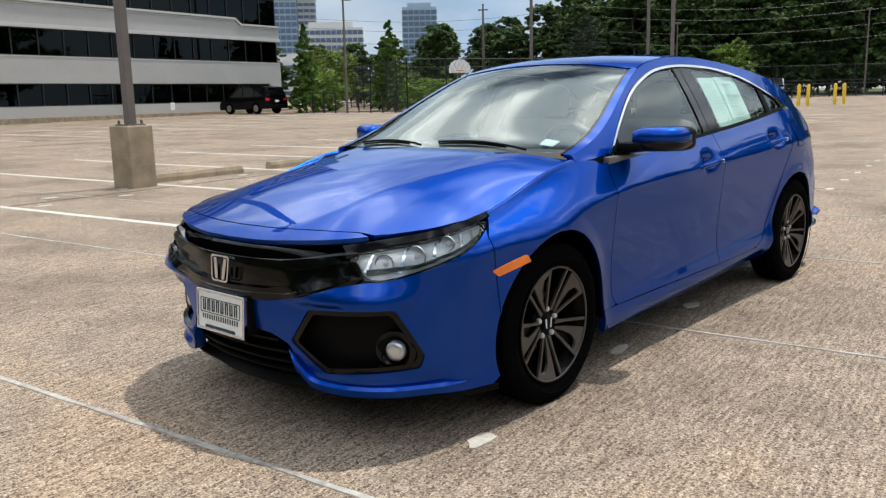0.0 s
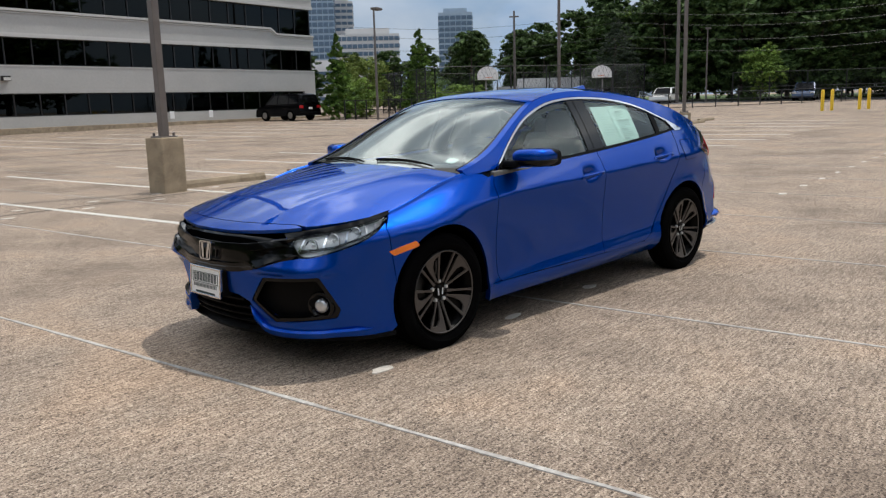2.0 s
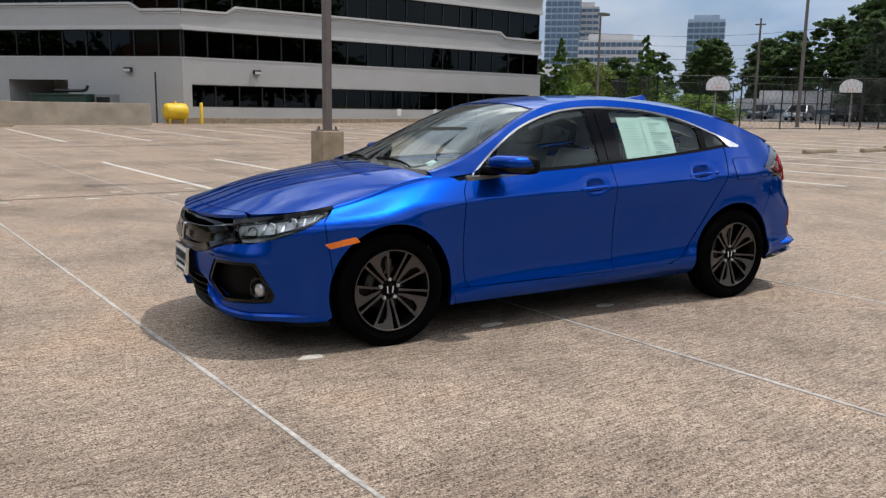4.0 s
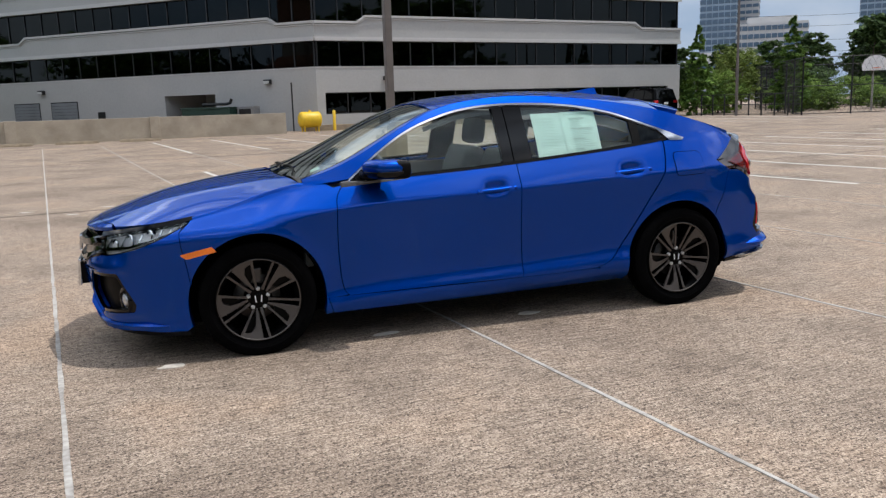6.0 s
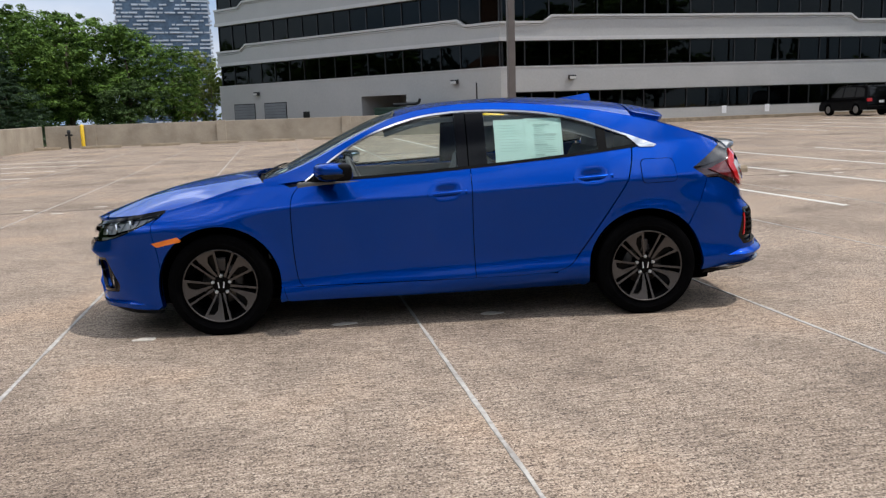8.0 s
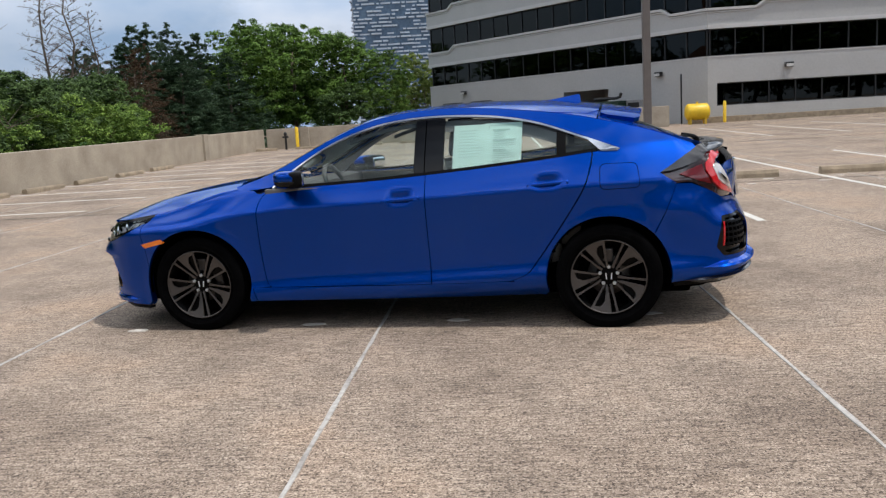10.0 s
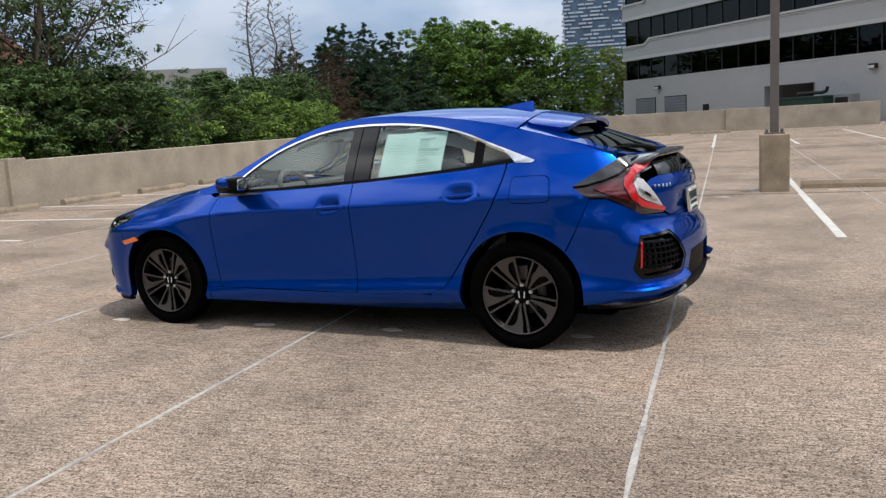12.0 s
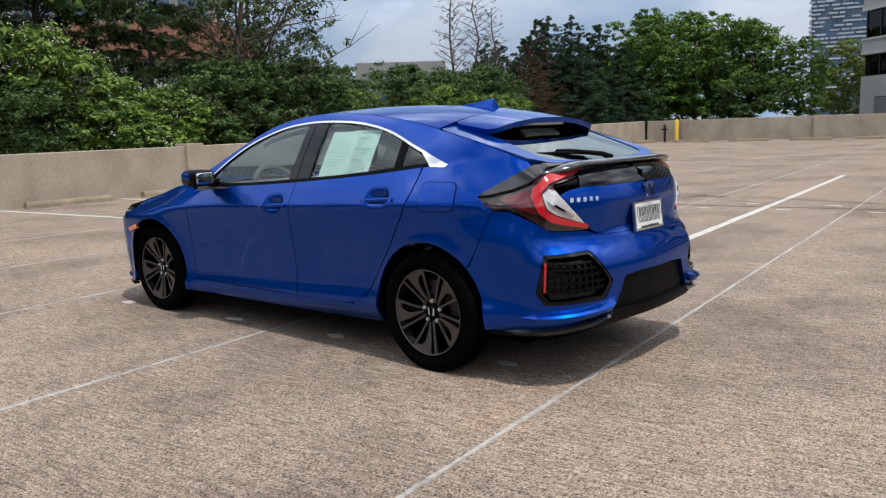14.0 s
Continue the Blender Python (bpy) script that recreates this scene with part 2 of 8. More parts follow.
def add_lathe(bm, profile, segs=48, axis="y", m=None):
    """Turns (radius, offset) pairs round an axis."""
    rings = []
    for r, o in profile:
        ring = []
        for i in range(segs):
            a = 2 * math.pi * i / segs
            c, s = r * math.cos(a), r * math.sin(a)
            co = {"y": (c, o, s), "z": (c, s, o), "x": (o, c, s)}[axis]
            ring.append(bm.verts.new(m @ Vector(co) if m is not None else co))
        rings.append(ring)
    for a, b in zip(rings, rings[1:]):
        for i in range(segs):
            j = (i + 1) % segs
            bm.faces.new((a[i], a[j], b[j], b[i]))
    return bm


def lathe(profile, segs=48, axis="y", m=None):
    bm = add_lathe(bmesh.new(), profile, segs, axis, m)
    bmesh.ops.recalc_face_normals(bm, faces=bm.faces)
    return bm


def add_tube(bm, pts, radii, segs=8, caps=True):
    """A round bar along points."""
    pts = [Vector(p) for p in pts]
    rings = []
    for i, p in enumerate(pts):
        d = (pts[min(i + 1, len(pts) - 1)] - pts[max(i - 1, 0)]).normalized()
        u = d.orthogonal().normalized() if abs(d.z) > 0.99 else d.cross(Vector((0, 0, 1))).normalized()
        v = d.cross(u)
        r = radii if isinstance(radii, (int, float)) else radii[i]
        rings.append([bm.verts.new(p + r * (u * math.cos(2 * math.pi * k / segs) + v * math.sin(2 * math.pi * k / segs))) for k in range(segs)])
    for a, b in zip(rings, rings[1:]):
        for k in range(segs):
            j = (k + 1) % segs
            bm.faces.new((a[k], a[j], b[j], b[k]))
    if caps:
        bm.faces.new(rings[0][::-1])
        bm.faces.new(rings[-1])
    return bm


def tube(pts, radii, segs=8):
    return add_tube(bmesh.new(), pts, radii, segs)


def add_prism(bm, outline, place, depth):
    """Extrudes a flat outline: place(u, v, w) gives the corner; w runs from 0 to depth."""
    a = [bm.verts.new(place(u, v, 0)) for u, v in outline]
    b = [bm.verts.new(place(u, v, depth)) for u, v in outline]
    bm.faces.new(a)
    bm.faces.new(b[::-1])
    for i in range(len(a)):
        j = (i + 1) % len(a)
        bm.faces.new((a[j], a[i], b[i], b[j]))
    bmesh.ops.recalc_face_normals(bm, faces=bm.faces)
    return bm


class Spline:
    """A natural cubic through a few knots, straight beyond its ends."""

    def __init__(self, *knots):
        k = sorted(knots)
        self.x = np.array([a for a, _ in k], float)
        self.y = np.array([b for _, b in k], float)
        n = len(k)
        h = np.diff(self.x)
        a, r = np.eye(n), np.zeros(n)
        for i in range(1, n - 1):
            a[i, i - 1], a[i, i], a[i, i + 1] = h[i - 1], 2 * (h[i - 1] + h[i]), h[i]
            r[i] = 6 * ((self.y[i + 1] - self.y[i]) / h[i] - (self.y[i] - self.y[i - 1]) / h[i - 1])
        self.m, self.h = np.linalg.solve(a, r), h

    def __call__(self, t):
        t = np.asarray(t, float)
        i = np.clip(np.searchsorted(self.x, t) - 1, 0, len(self.h) - 1)
        c = np.clip(t, self.x[0], self.x[-1])
        h, a, b = self.h[i], self.x[i + 1] - c, c - self.x[i]
        v = (self.m[i] * a**3 + self.m[i + 1] * b**3) / (6 * h) + (self.y[i] / h - self.m[i] * h / 6) * a + (self.y[i + 1] / h - self.m[i + 1] * h / 6) * b
        s0 = (self.y[1] - self.y[0]) / self.h[0] - self.h[0] * self.m[1] / 6
        s1 = (self.y[-1] - self.y[-2]) / self.h[-1] + self.h[-1] * self.m[-2] / 6
        return v + np.minimum(t - self.x[0], 0) * s0 + np.maximum(t - self.x[-1], 0) * s1


def smooth(a, b, t):
    t = np.clip((np.asarray(t, float) - a) / (b - a), 0, 1)
    return t * t * (3 - 2 * t)


def flow(pts, n=14):
    """A soft open curve through points (Catmull-Rom)."""
    p = [np.array(q, float) for q in pts]
    p = [2 * p[0] - p[1], *p, 2 * p[-1] - p[-2]]
    out = []
    for i in range(1, len(p) - 2):
        for k in range(n):
            t = k / n
            a, b, c, d = p[i - 1], p[i], p[i + 1], p[i + 2]
            out.append(tuple(0.5 * (2 * b + (c - a) * t + (2 * a - 5 * b + 4 * c - d) * t * t + (3 * b - a - 3 * c + d) * t**3)))
    out.append(tuple(p[-2]))
    return out


def rounded(poly, r, n=4):
    """Rounds the corners of a closed outline."""
    out, m = [], len(poly)
    for i in range(m):
        a, b, c = (np.array(poly[(i + k) % m], float) for k in (-1, 0, 1))
        u, v = a - b, c - b
        lu, lv = np.hypot(*u), np.hypot(*v)
        k = min(r, 0.45 * lu, 0.45 * lv)
        p, q = b + u / lu * k, b + v / lv * k
        for j in range(n + 1):
            t = j / n
            out.append(tuple((1 - t) ** 2 * p + 2 * t * (1 - t) * b + t * t * q))
    return out


def arc(cx, cz, r, a0, a1, n=28):
    return [(cx + r * math.cos(radians(a0 + (a1 - a0) * i / n)), cz + r * math.sin(radians(a0 + (a1 - a0) * i / n))) for i in range(n + 1)]


def dense(poly, res):
    out, m = [], len(poly)
    for i in range(m):
        a, b = np.array(poly[i], float), np.array(poly[(i + 1) % m], float)
        k = max(1, int(np.hypot(*(b - a)) / res + 0.5))
        out += [tuple(a + (b - a) * j / k) for j in range(k)]
    clean = []
    for p in out:
        if not clean or math.hypot(p[0] - clean[-1][0], p[1] - clean[-1][1]) > 1e-4:
            clean.append(p)
    if math.hypot(clean[0][0] - clean[-1][0], clean[0][1] - clean[-1][1]) < 1e-4:
        clean.pop()
    return clean


def inside(loops, p):
    hit = np.zeros(len(p), bool)
    for loop in loops:
        a = np.array(loop)
        b = np.roll(a, -1, 0)
        for (x0, y0), (x1, y1) in zip(a, b):
            if y0 != y1:
                hit ^= ((y0 > p[:, 1]) != (y1 > p[:, 1])) & (p[:, 0] < (x1 - x0) * (p[:, 1] - y0) / (y1 - y0) + x0)
    return hit


def sheet_mesh(name, surf, outline, holes=(), depth=0.02, res=0.03, mirror=False, lift=0.0, toward=(0, 0, 0.55)):
    """A panel cut out of a curved surface: surf(u, v) gives points; the outline and holes lie in u, v. The rim turns inward by depth."""
    from mathutils import geometry
    loops = [dense(o, res) for o in (outline, *holes)]
    pts, edges = [], []
    for lo in loops:
        k = len(pts)
        pts += lo
        edges += [(k + i, k + (i + 1) % len(lo)) for i in range(len(lo))]
    rim = np.array(pts)
    lo, hi = rim.min(0), rim.max(0)
    g = np.array([(a + (0.5 * res if j % 2 else 0), b) for j, b in enumerate(np.arange(lo[1] + res * 0.5, hi[1], res * 0.87)) for a in np.arange(lo[0] + res * 0.5, hi[0], res)])
    if len(g):
        g = g[inside(loops, g)]
    if len(g):
        near = np.array([np.min(np.hypot(*(rim - q).T)) for q in g])
        g = g[near > res * 0.55]
        pts = pts + [tuple(q) for q in g]
    vs, _, fs = geometry.delaunay_2d_cdt([Vector(q) for q in pts], edges, [], 0, 1e-6)[:3]
    uv = np.array([tuple(v) for v in vs])
    cen = np.array([np.mean([uv[i] for i in f], 0) for f in fs])
    keep = inside(loops, cen)
    fs = [f for f, k in zip(fs, keep) if k]
    e = 2e-3
    co = surf(uv[:, 0], uv[:, 1])
    du = surf(uv[:, 0] + e, uv[:, 1]) - surf(uv[:, 0] - e, uv[:, 1])
    dv = surf(uv[:, 0], uv[:, 1] + e) - surf(uv[:, 0], uv[:, 1] - e)
    nr = np.cross(du, dv)
    nr /= np.linalg.norm(nr, axis=1)[:, None] + 1e-12
    away = co - np.array(toward) * 1.0
    away[:, 0] *= 0.6
    if np.mean(np.sum(nr * away, 1)) < 0:
        nr = -nr
    co = co + nr * lift
    if mirror:
        co, nr = co * (1, -1, 1), nr * (1, -1, 1)
    faces = []
    for f in fs:
        a, b, c = (co[i] for i in f[:3])
        faces.append(tuple(f) if np.dot(np.cross(b - a, c - a), nr[f[0]]) > 0 else tuple(f)[::-1])
    verts, norms = [tuple(v) for v in co], [tuple(v) for v in nr]
    if depth:
        count = {}
        for f in faces:
            for i in range(len(f)):
                a, b = f[i], f[(i + 1) % len(f)]
                count[(a, b)] = 1
        for (a, b) in list(count):
            if (b, a) not in count:
                pa, pb = co[a], co[b]
                qa, qb = pa - nr[a] * depth, pb - nr[b] * depth
                k = len(verts)
                verts += [tuple(pa), tuple(pb), tuple(qb), tuple(qa)]
                fn = np.cross(pb - pa, nr[a])
                fn = tuple(fn / (np.linalg.norm(fn) + 1e-12))
                norms += [fn] * 4
                faces.append((k + 1, k, k + 3, k + 2))
    me = bpy.data.meshes.new(name)
    me.from_pydata(verts, [], faces)
    me.shade_smooth()
    me.normals_split_custom_set_from_vertices(norms)
    return me


def panel(name, surf, outline, mat, parent, label="", **kw):
    me = sheet_mesh(name, surf, outline, **kw)
    me.materials.append(mat)
    ob = new(name, me)
    if name in ("window_glass", "windshield"):
        ob.visible_shadow = False
    ob.parent = parent
    if label:
        tagged(ob, label)
    return ob

# ---- the lot: its grid is turned a little against the car ----
LOT = radians(7.0)
E1, E2 = Vector((math.cos(LOT), math.sin(LOT), 0)), Vector((-math.sin(LOT), math.cos(LOT), 0))


def rise(u):
    return 0.0 if u < 8 else ((u - 8) ** 2 / 16 if u < 16 else min(u, 80.0) - 12)


def ground_z(x, y):
    return 0.008 * (rise(-x) + rise(-y))


def on_lot(u, v, h=0.0):
    """A point at u along the stall rows and v across them."""
    p = E1 * u + E2 * v
    return Vector((p.x, p.y, ground_z(p.x, p.y) + h))


def ground_material():
    m = bpy.data.materials.new("exposed aggregate concrete")
    m.use_nodes = True
    n, l = m.node_tree.nodes, m.node_tree.links
    p = n["Principled BSDF"]
    tc = n.new("ShaderNodeTexCoord")
    turn = n.new("ShaderNodeMapping")
    turn.inputs["Rotation"].default_value = (0, 0, -LOT)
    l.new(tc.outputs["Object"], turn.inputs["Vector"])

    def tex(kind, scale, detail=4.0, stretch=None, rough=0.55):
        t = n.new(kind)
        t.inputs["Scale"].default_value = scale
        if kind == "ShaderNodeTexNoise":
            t.inputs["Detail"].default_value, t.inputs["Roughness"].default_value = detail, rough
        src = turn.outputs["Vector"]
        if stretch:
            mp = n.new("ShaderNodeMapping")
            mp.inputs["Scale"].default_value = stretch
            l.new(src, mp.inputs["Vector"])
            src = mp.outputs["Vector"]
        l.new(src, t.inputs["Vector"])
        return t

    def ramp(src, stops):
        r = n.new("ShaderNodeValToRGB")
        while len(r.color_ramp.elements) < len(stops):
            r.color_ramp.elements.new(0.5)
        for e, (pos, c) in zip(r.color_ramp.elements, stops):
            e.position, e.color = pos, (*c, 1)
        l.new(src, r.inputs["Fac"])
        return r.outputs["Color"]

    def blend(a, b, fac, kind="MULTIPLY"):
        x = n.new("ShaderNodeMix")
        x.data_type, x.blend_type = "RGBA", kind
        x.inputs["Factor"].default_value = fac
        l.new(a, x.inputs["A"])
        l.new(b, x.inputs["B"])
        return x.outputs["Result"]

    pebble = tex("ShaderNodeTexVoronoi", 120.0)
    sep = n.new("ShaderNodeSeparateColor")
    l.new(pebble.outputs["Color"], sep.inputs["Color"])
    base = ramp(sep.outputs["Red"], [(0.0, (0.10, 0.076, 0.058)), (0.30, (0.318, 0.250, 0.196)), (0.72, (0.405, 0.327, 0.257)), (1.0, (0.52, 0.432, 0.349))])
    speck = tex("ShaderNodeTexNoise", 130.0, 2.0)
    base = blend(base, ramp(speck.outputs["Fac"], [(0.36, (0.36, 0.33, 0.31)), (0.55, (1.04, 1.04, 1.04))]), 0.85)
    broom = tex("ShaderNodeTexNoise", 22.0, 4.0, (0.30, 2.6, 1))
    base = blend(base, ramp(broom.outputs["Fac"], [(0.34, (0.56, 0.53, 0.51)), (0.60, (1.14, 1.13, 1.12))]), 0.85)
    stain = tex("ShaderNodeTexNoise", 0.55, 6.0, None, 0.6)
    base = blend(base, ramp(stain.outputs["Fac"], [(0.36, (0.62, 0.60, 0.59)), (0.52, (1.0, 1.0, 1.0)), (0.66, (1.15, 1.07, 1.0))]), 0.85)
    blotch = tex("ShaderNodeTexNoise", 2.3, 7.0, None, 0.65)
    base = blend(base, ramp(blotch.outputs["Fac"], [(0.30, (0.80, 0.80, 0.80)), (0.50, (1.0, 1.0, 1.0)), (0.72, (1.10, 1.08, 1.05))]), 0.8)
    l.new(base, p.inputs["Base Color"])
    p.inputs["Roughness"].default_value = 0.88
    p.inputs["Specular IOR Level"].default_value = 0.3
    bump = n.new("ShaderNodeBump")
    bump.inputs["Strength"].default_value, bump.inputs["Distance"].default_value = 0.45, 0.004
    l.new(pebble.outputs["Distance"], bump.inputs["Height"])
    bump2 = n.new("ShaderNodeBump")
    bump2.inputs["Strength"].default_value, bump2.inputs["Distance"].default_value = 0.5, 0.006
    l.new(broom.outputs["Fac"], bump2.inputs["Height"])
    l.new(bump.outputs["Normal"], bump2.inputs["Normal"])
    l.new(bump2.outputs["Normal"], p.inputs["Normal"])
    return m


M_ground = ground_material()


def build_ground():
    ticks = sorted({round(s * v, 2) for s in (-1, 1) for v in (*range(0, 90, 2), *range(90, 400, 30), 400, 700, 1200, 2200)})
    vs = [(x, y, ground_z(x, y)) for y in ticks for x in ticks]
    k = len(ticks)
    fs = [(j * k + i, j * k + i + 1, (j + 1) * k + i + 1, (j + 1) * k + i) for j in range(k - 1) for i in range(k - 1)]
    me = bpy.data.meshes.new("ground")
    me.from_pydata(vs, [], fs)
    me.shade_smooth()
    me.materials.append(M_ground)
    return tagged(new("ground", me), "weathered tan exposed-aggregate concrete parking deck", "ground", kind="structure")


build_ground()


def strip(bm, u0, v0, u1, v1, width, h, step=1.5, jag=0.0):
    """A band laid on the lot from one point to another."""
    n = max(1, int(math.hypot(u1 - u0, v1 - v0) / step))
    d = Vector((u1 - u0, v1 - v0)).normalized()
    rows = []
    for i in range(n + 1):
        u, v = u0 + (u1 - u0) * i / n, v0 + (v1 - v0) * i / n
        w = width * 0.5 * (1 + jag * random.uniform(-1, 1))
        s = jag * width * random.uniform(-0.25, 0.25)
        rows.append([bm.verts.new(on_lot(u - d.y * (k * w + s), v + d.x * (k * w + s), hh)) for k, hh in ((-1, -0.002), (-0.85, h), (0.85, h), (1, -0.002))])
    for a, b in zip(rows, rows[1:]):
        for k in range(3):
            bm.faces.new((a[k], b[k], b[k + 1], a[k + 1]))
    return bm


SLAB = 2.245
for i in range(-9, 7):
    u = 0.22 + SLAB * i
    j = part("slab_joint", strip(bmesh.new(), u, -33.0, u, 9.0, 0.024 if i in (-1, 0, 1) else 0.018, 0.004, 0.16, 0.35), M_joint, None, smooth=False)
    tagged(j, "pale sealed joint between concrete slabs", "joint", "slab joints", "structure")
for v, w in ((-7.9, 0.05), (-20.5, 0.04), (8.6, 0.03)):
    tagged(part("cross_joint", strip(bmesh.new(), -26.0, v, 13.5, v, w, 0.004, 0.3, 0.4), M_tar, None), "dark cross joint in the concrete deck", "joint", "cross joints", "structure")
for k in range(13):
    u = -0.9 - 2.55 * k
    s = part("stall_line", strip(bmesh.new(), u, -14.6, u, -3.3 if k else -4.2, 0.10, 0.005, 0.5, 0.12), M_stripe, None)
    tagged(s, "worn white painted stall line on the deck", "stall line", "stall lines", "structure")
for k in range(4, 17):
    u = 8.4 - 2.6 * k
    s = part("stall_line", strip(bmesh.new(), u, -34.0, u, -23.0, 0.10, 0.005, 1.0, 0.12), M_stripe, None)
    tagged(s, "worn white painted stall line on the deck", "stall line", "stall lines", "structure")
for k in range(-3, 10):
    v = -1.0 - 2.6 * k
    s = part("stall_line", strip(bmesh.new(), 7.2, v, 12.0, v, 0.10, 0.005, 0.5, 0.12), M_stripe, None)
    tagged(s, "worn white painted stall line on the deck", "stall line", "stall lines", "structure")


M_patch = material("mortar patch", (0.50, 0.46, 0.41), 0.85, vary=0.25, scale=14, fine=90, tint=(0.38, 0.35, 0.31))


def patch(x, y, a, b, turn):
    bm = bmesh.new()
    r = random.Random(int(x * 100) + int(y * 10))
    ring = [(a * (1 + r.uniform(-0.3, 0.3)) * math.cos(t), b * (1 + r.uniform(-0.3, 0.3)) * math.sin(t)) for t in (2 * math.pi * i / 11 for i in range(11))]
    c, s = math.cos(turn), math.sin(turn)
    add_prism(bm, ring, lambda u, v, w: Vector((x + c * u - s * v, y + s * u + c * v, ground_z(x, y) - 0.002 + w)), 0.0065)
    return tagged(part("repair_patch", bm, M_patch, None), "small whitish mortar patch in the concrete", "patch", "mortar patches", "structure")



for x, y in ((1.83, 0.84), (0.61, 0.70), (-0.36, 0.62), (-1.61, 0.49)):
    patch(x, y, 0.07, 0.036, LOT)
for u, v in [(-0.1 - 1.12 * k, -7.55) for k in range(-5, 9)] + [(-0.6 - 1.12 * k, -8.3) for k in range(-5, 9)] + [(-6.5 - 1.12 * k, 0.35) for k in range(9)]:
    p = on_lot(u, v)
    patch(p.x, p.y, 0.10, 0.045, LOT)


# ---- parapets ----
def parapet(name, a, b, heights, cuts):
    a, b = Vector((*a, 0)), Vector((*b, 0))
    d = (b - a).normalized()
    root = thing(name, "low weathered tan concrete parapet wall of the deck", "wall", kind="structure")
    n = Vector((-d.y, d.x, 0))
    length = (b - a).length
    ends = [0.0, *cuts, length]
    for i in range(len(ends) - 1):
        p, q = a + d * (ends[i] + 0.008), a + d * (ends[i + 1] - 0.008)
        bm = bmesh.new()
        for e in (p, q):
            g = ground_z(e.x, e.y)
            height = heights[0] + (heights[1] - heights[0]) * (e - a).length / length
            for s, h in ((-0.11, -0.3), (0.11, -0.3), (0.11, height - 0.012), (0.09, height), (-0.09, height), (-0.11, height - 0.012)):
                bm.verts.new(e + n * s + Vector((0, 0, g + h)))
        bm.verts.ensure_lookup_table()
        v = bm.verts
        for k in range(6):
            bm.faces.new((v[k], v[(k + 1) % 6], v[6 + (k + 1) % 6], v[6 + k]))
        bm.faces.new([v[k] for k in range(6)][::-1])
        bm.faces.new([v[6 + k] for k in range(6)])
        part("wall_panel", bm, M_concrete, root)
        if i:
            g = ground_z(p.x, p.y)
            m = Matrix.Translation((p.x, p.y, g)) @ Matrix.Rotation(math.atan2(d.y, d.x), 4, "Z")
            part("pilaster", box(-0.24, -0.21, -0.2, 0.24, 0.21, height + 0.03, 0.02, m), M_concrete, root)
    return root


parapet("wall_east", (11.0, 9.5), (16.9, -36.2), (1.03, 1.10), (16.35, 36.9))
parapet("wall_back", (16.7, -36.4), (-4.6, -39.3), (1.09, 1.09), (2.1, 8.4, 14.8))


def wheel_stop(u, v, along_u=True, length=1.83):
    p = on_lot(u, v)
    m = Matrix.Translation(p) @ Matrix.Rotation(LOT + (0 if along_u else math.pi / 2), 4, "Z")
    bm = bmesh.new()
    prof = [(-0.08, 0.0), (-0.075, 0.07), (-0.05, 0.125), (0.05, 0.125), (0.075, 0.07), (0.08, 0.0)]
    add_prism(bm, prof, lambda a, b, w: m @ Vector((w - length / 2, a, b)), length)
    return tagged(part("wheel_stop", bm, M_block, None), "weathered grey concrete wheel stop on the deck", "wheel stop", "wheel stops")


wheel_stop(-4.42, -8.65)
wheel_stop(-7.0, -8.75)
for k in range(-2, 9):
    wheel_stop(11.75, -2.3 - 2.6 * k, False)
for k in range(6):
    wheel_stop(12.0 - 2.75 * k, -36.3)
for k in range(5):
    wheel_stop(-21.5 - 2.6 * k, -9.6 + (0.5 if k % 2 else 0))


# ---- lamp posts ----
def lamp_post(x, y, block_h, block_w, pole_h, turn, notice=False, group="lamp posts"):
    g = ground_z(x, y)
    m = Matrix.Translation((x, y, g)) @ Matrix.Rotation(turn, 4, "Z")
    root = thing("lamp_post", "brown square steel lamp post on a concrete block", "lamp post", m, group)
    bm = box(-block_w / 2, -block_w / 2, -0.05, block_w / 2, block_w / 2, block_h, 0.025)
    part("base_block", bm, M_block, root, "stained concrete base block")
    part("base_plate", box(-0.15, -0.15, block_h, 0.15, 0.15, block_h + 0.022, 0.004), M_pole, root)
    for sx in (-1, 1):
        for sy in (-1, 1):
            part("anchor_bolt", lathe([(0.0, block_h + 0.075), (0.02, block_h + 0.072), (0.02, block_h + 0.02)], 8, "z", Matrix.Translation((sx * 0.11, sy * 0.11, 0))), M_pole, root)
    part("pole", box(-0.063, -0.063, block_h + 0.02, 0.063, 0.063, pole_h, 0.012), M_pole, root)
    part("arm", box(0.05, -0.03, pole_h - 0.18, 0.55, 0.03, pole_h - 0.11, 0.008), M_pole, root)
    part("lamp_head", box(0.45, -0.2, pole_h - 0.24, 1.05, 0.2, pole_h - 0.09, 0.03), M_pole, root)
    if notice:
        part("notice", box(block_w / 2 + 0.002, -0.13, 0.22, block_w / 2 + 0.008, 0.13, 0.54), M_white, root, "white paper notice on the block")
    return root


lamp_post(-2.05, -8.7, 0.89, 0.43, 7.6, LOT)
lamp_post(-22.9, -10.5, 0.62, 0.46, 8.5, LOT + 0.4, True)

# ---- the office building behind the lot ----
def frame_at(a, b):
    """Local axes for a facade from a to b: x along it, y into the building, z up."""
    a, b = Vector((*a, 0)), Vector((*b, 0))
    d = (b - a).normalized()
    return Matrix.Translation(a) @ Matrix.Rotation(math.atan2(d.y, d.x), 4, "Z"), (b - a).length


office = thing("office_building", "white stucco office building with dark ribbon windows", "building")
BEND = (-6.9, -42.2)
LEVELS = ((3.85, 5.32), (6.36, 8.25), (9.40, 10.9), (12.1, 13.6), (14.8, 16.3), (17.5, 19.0))


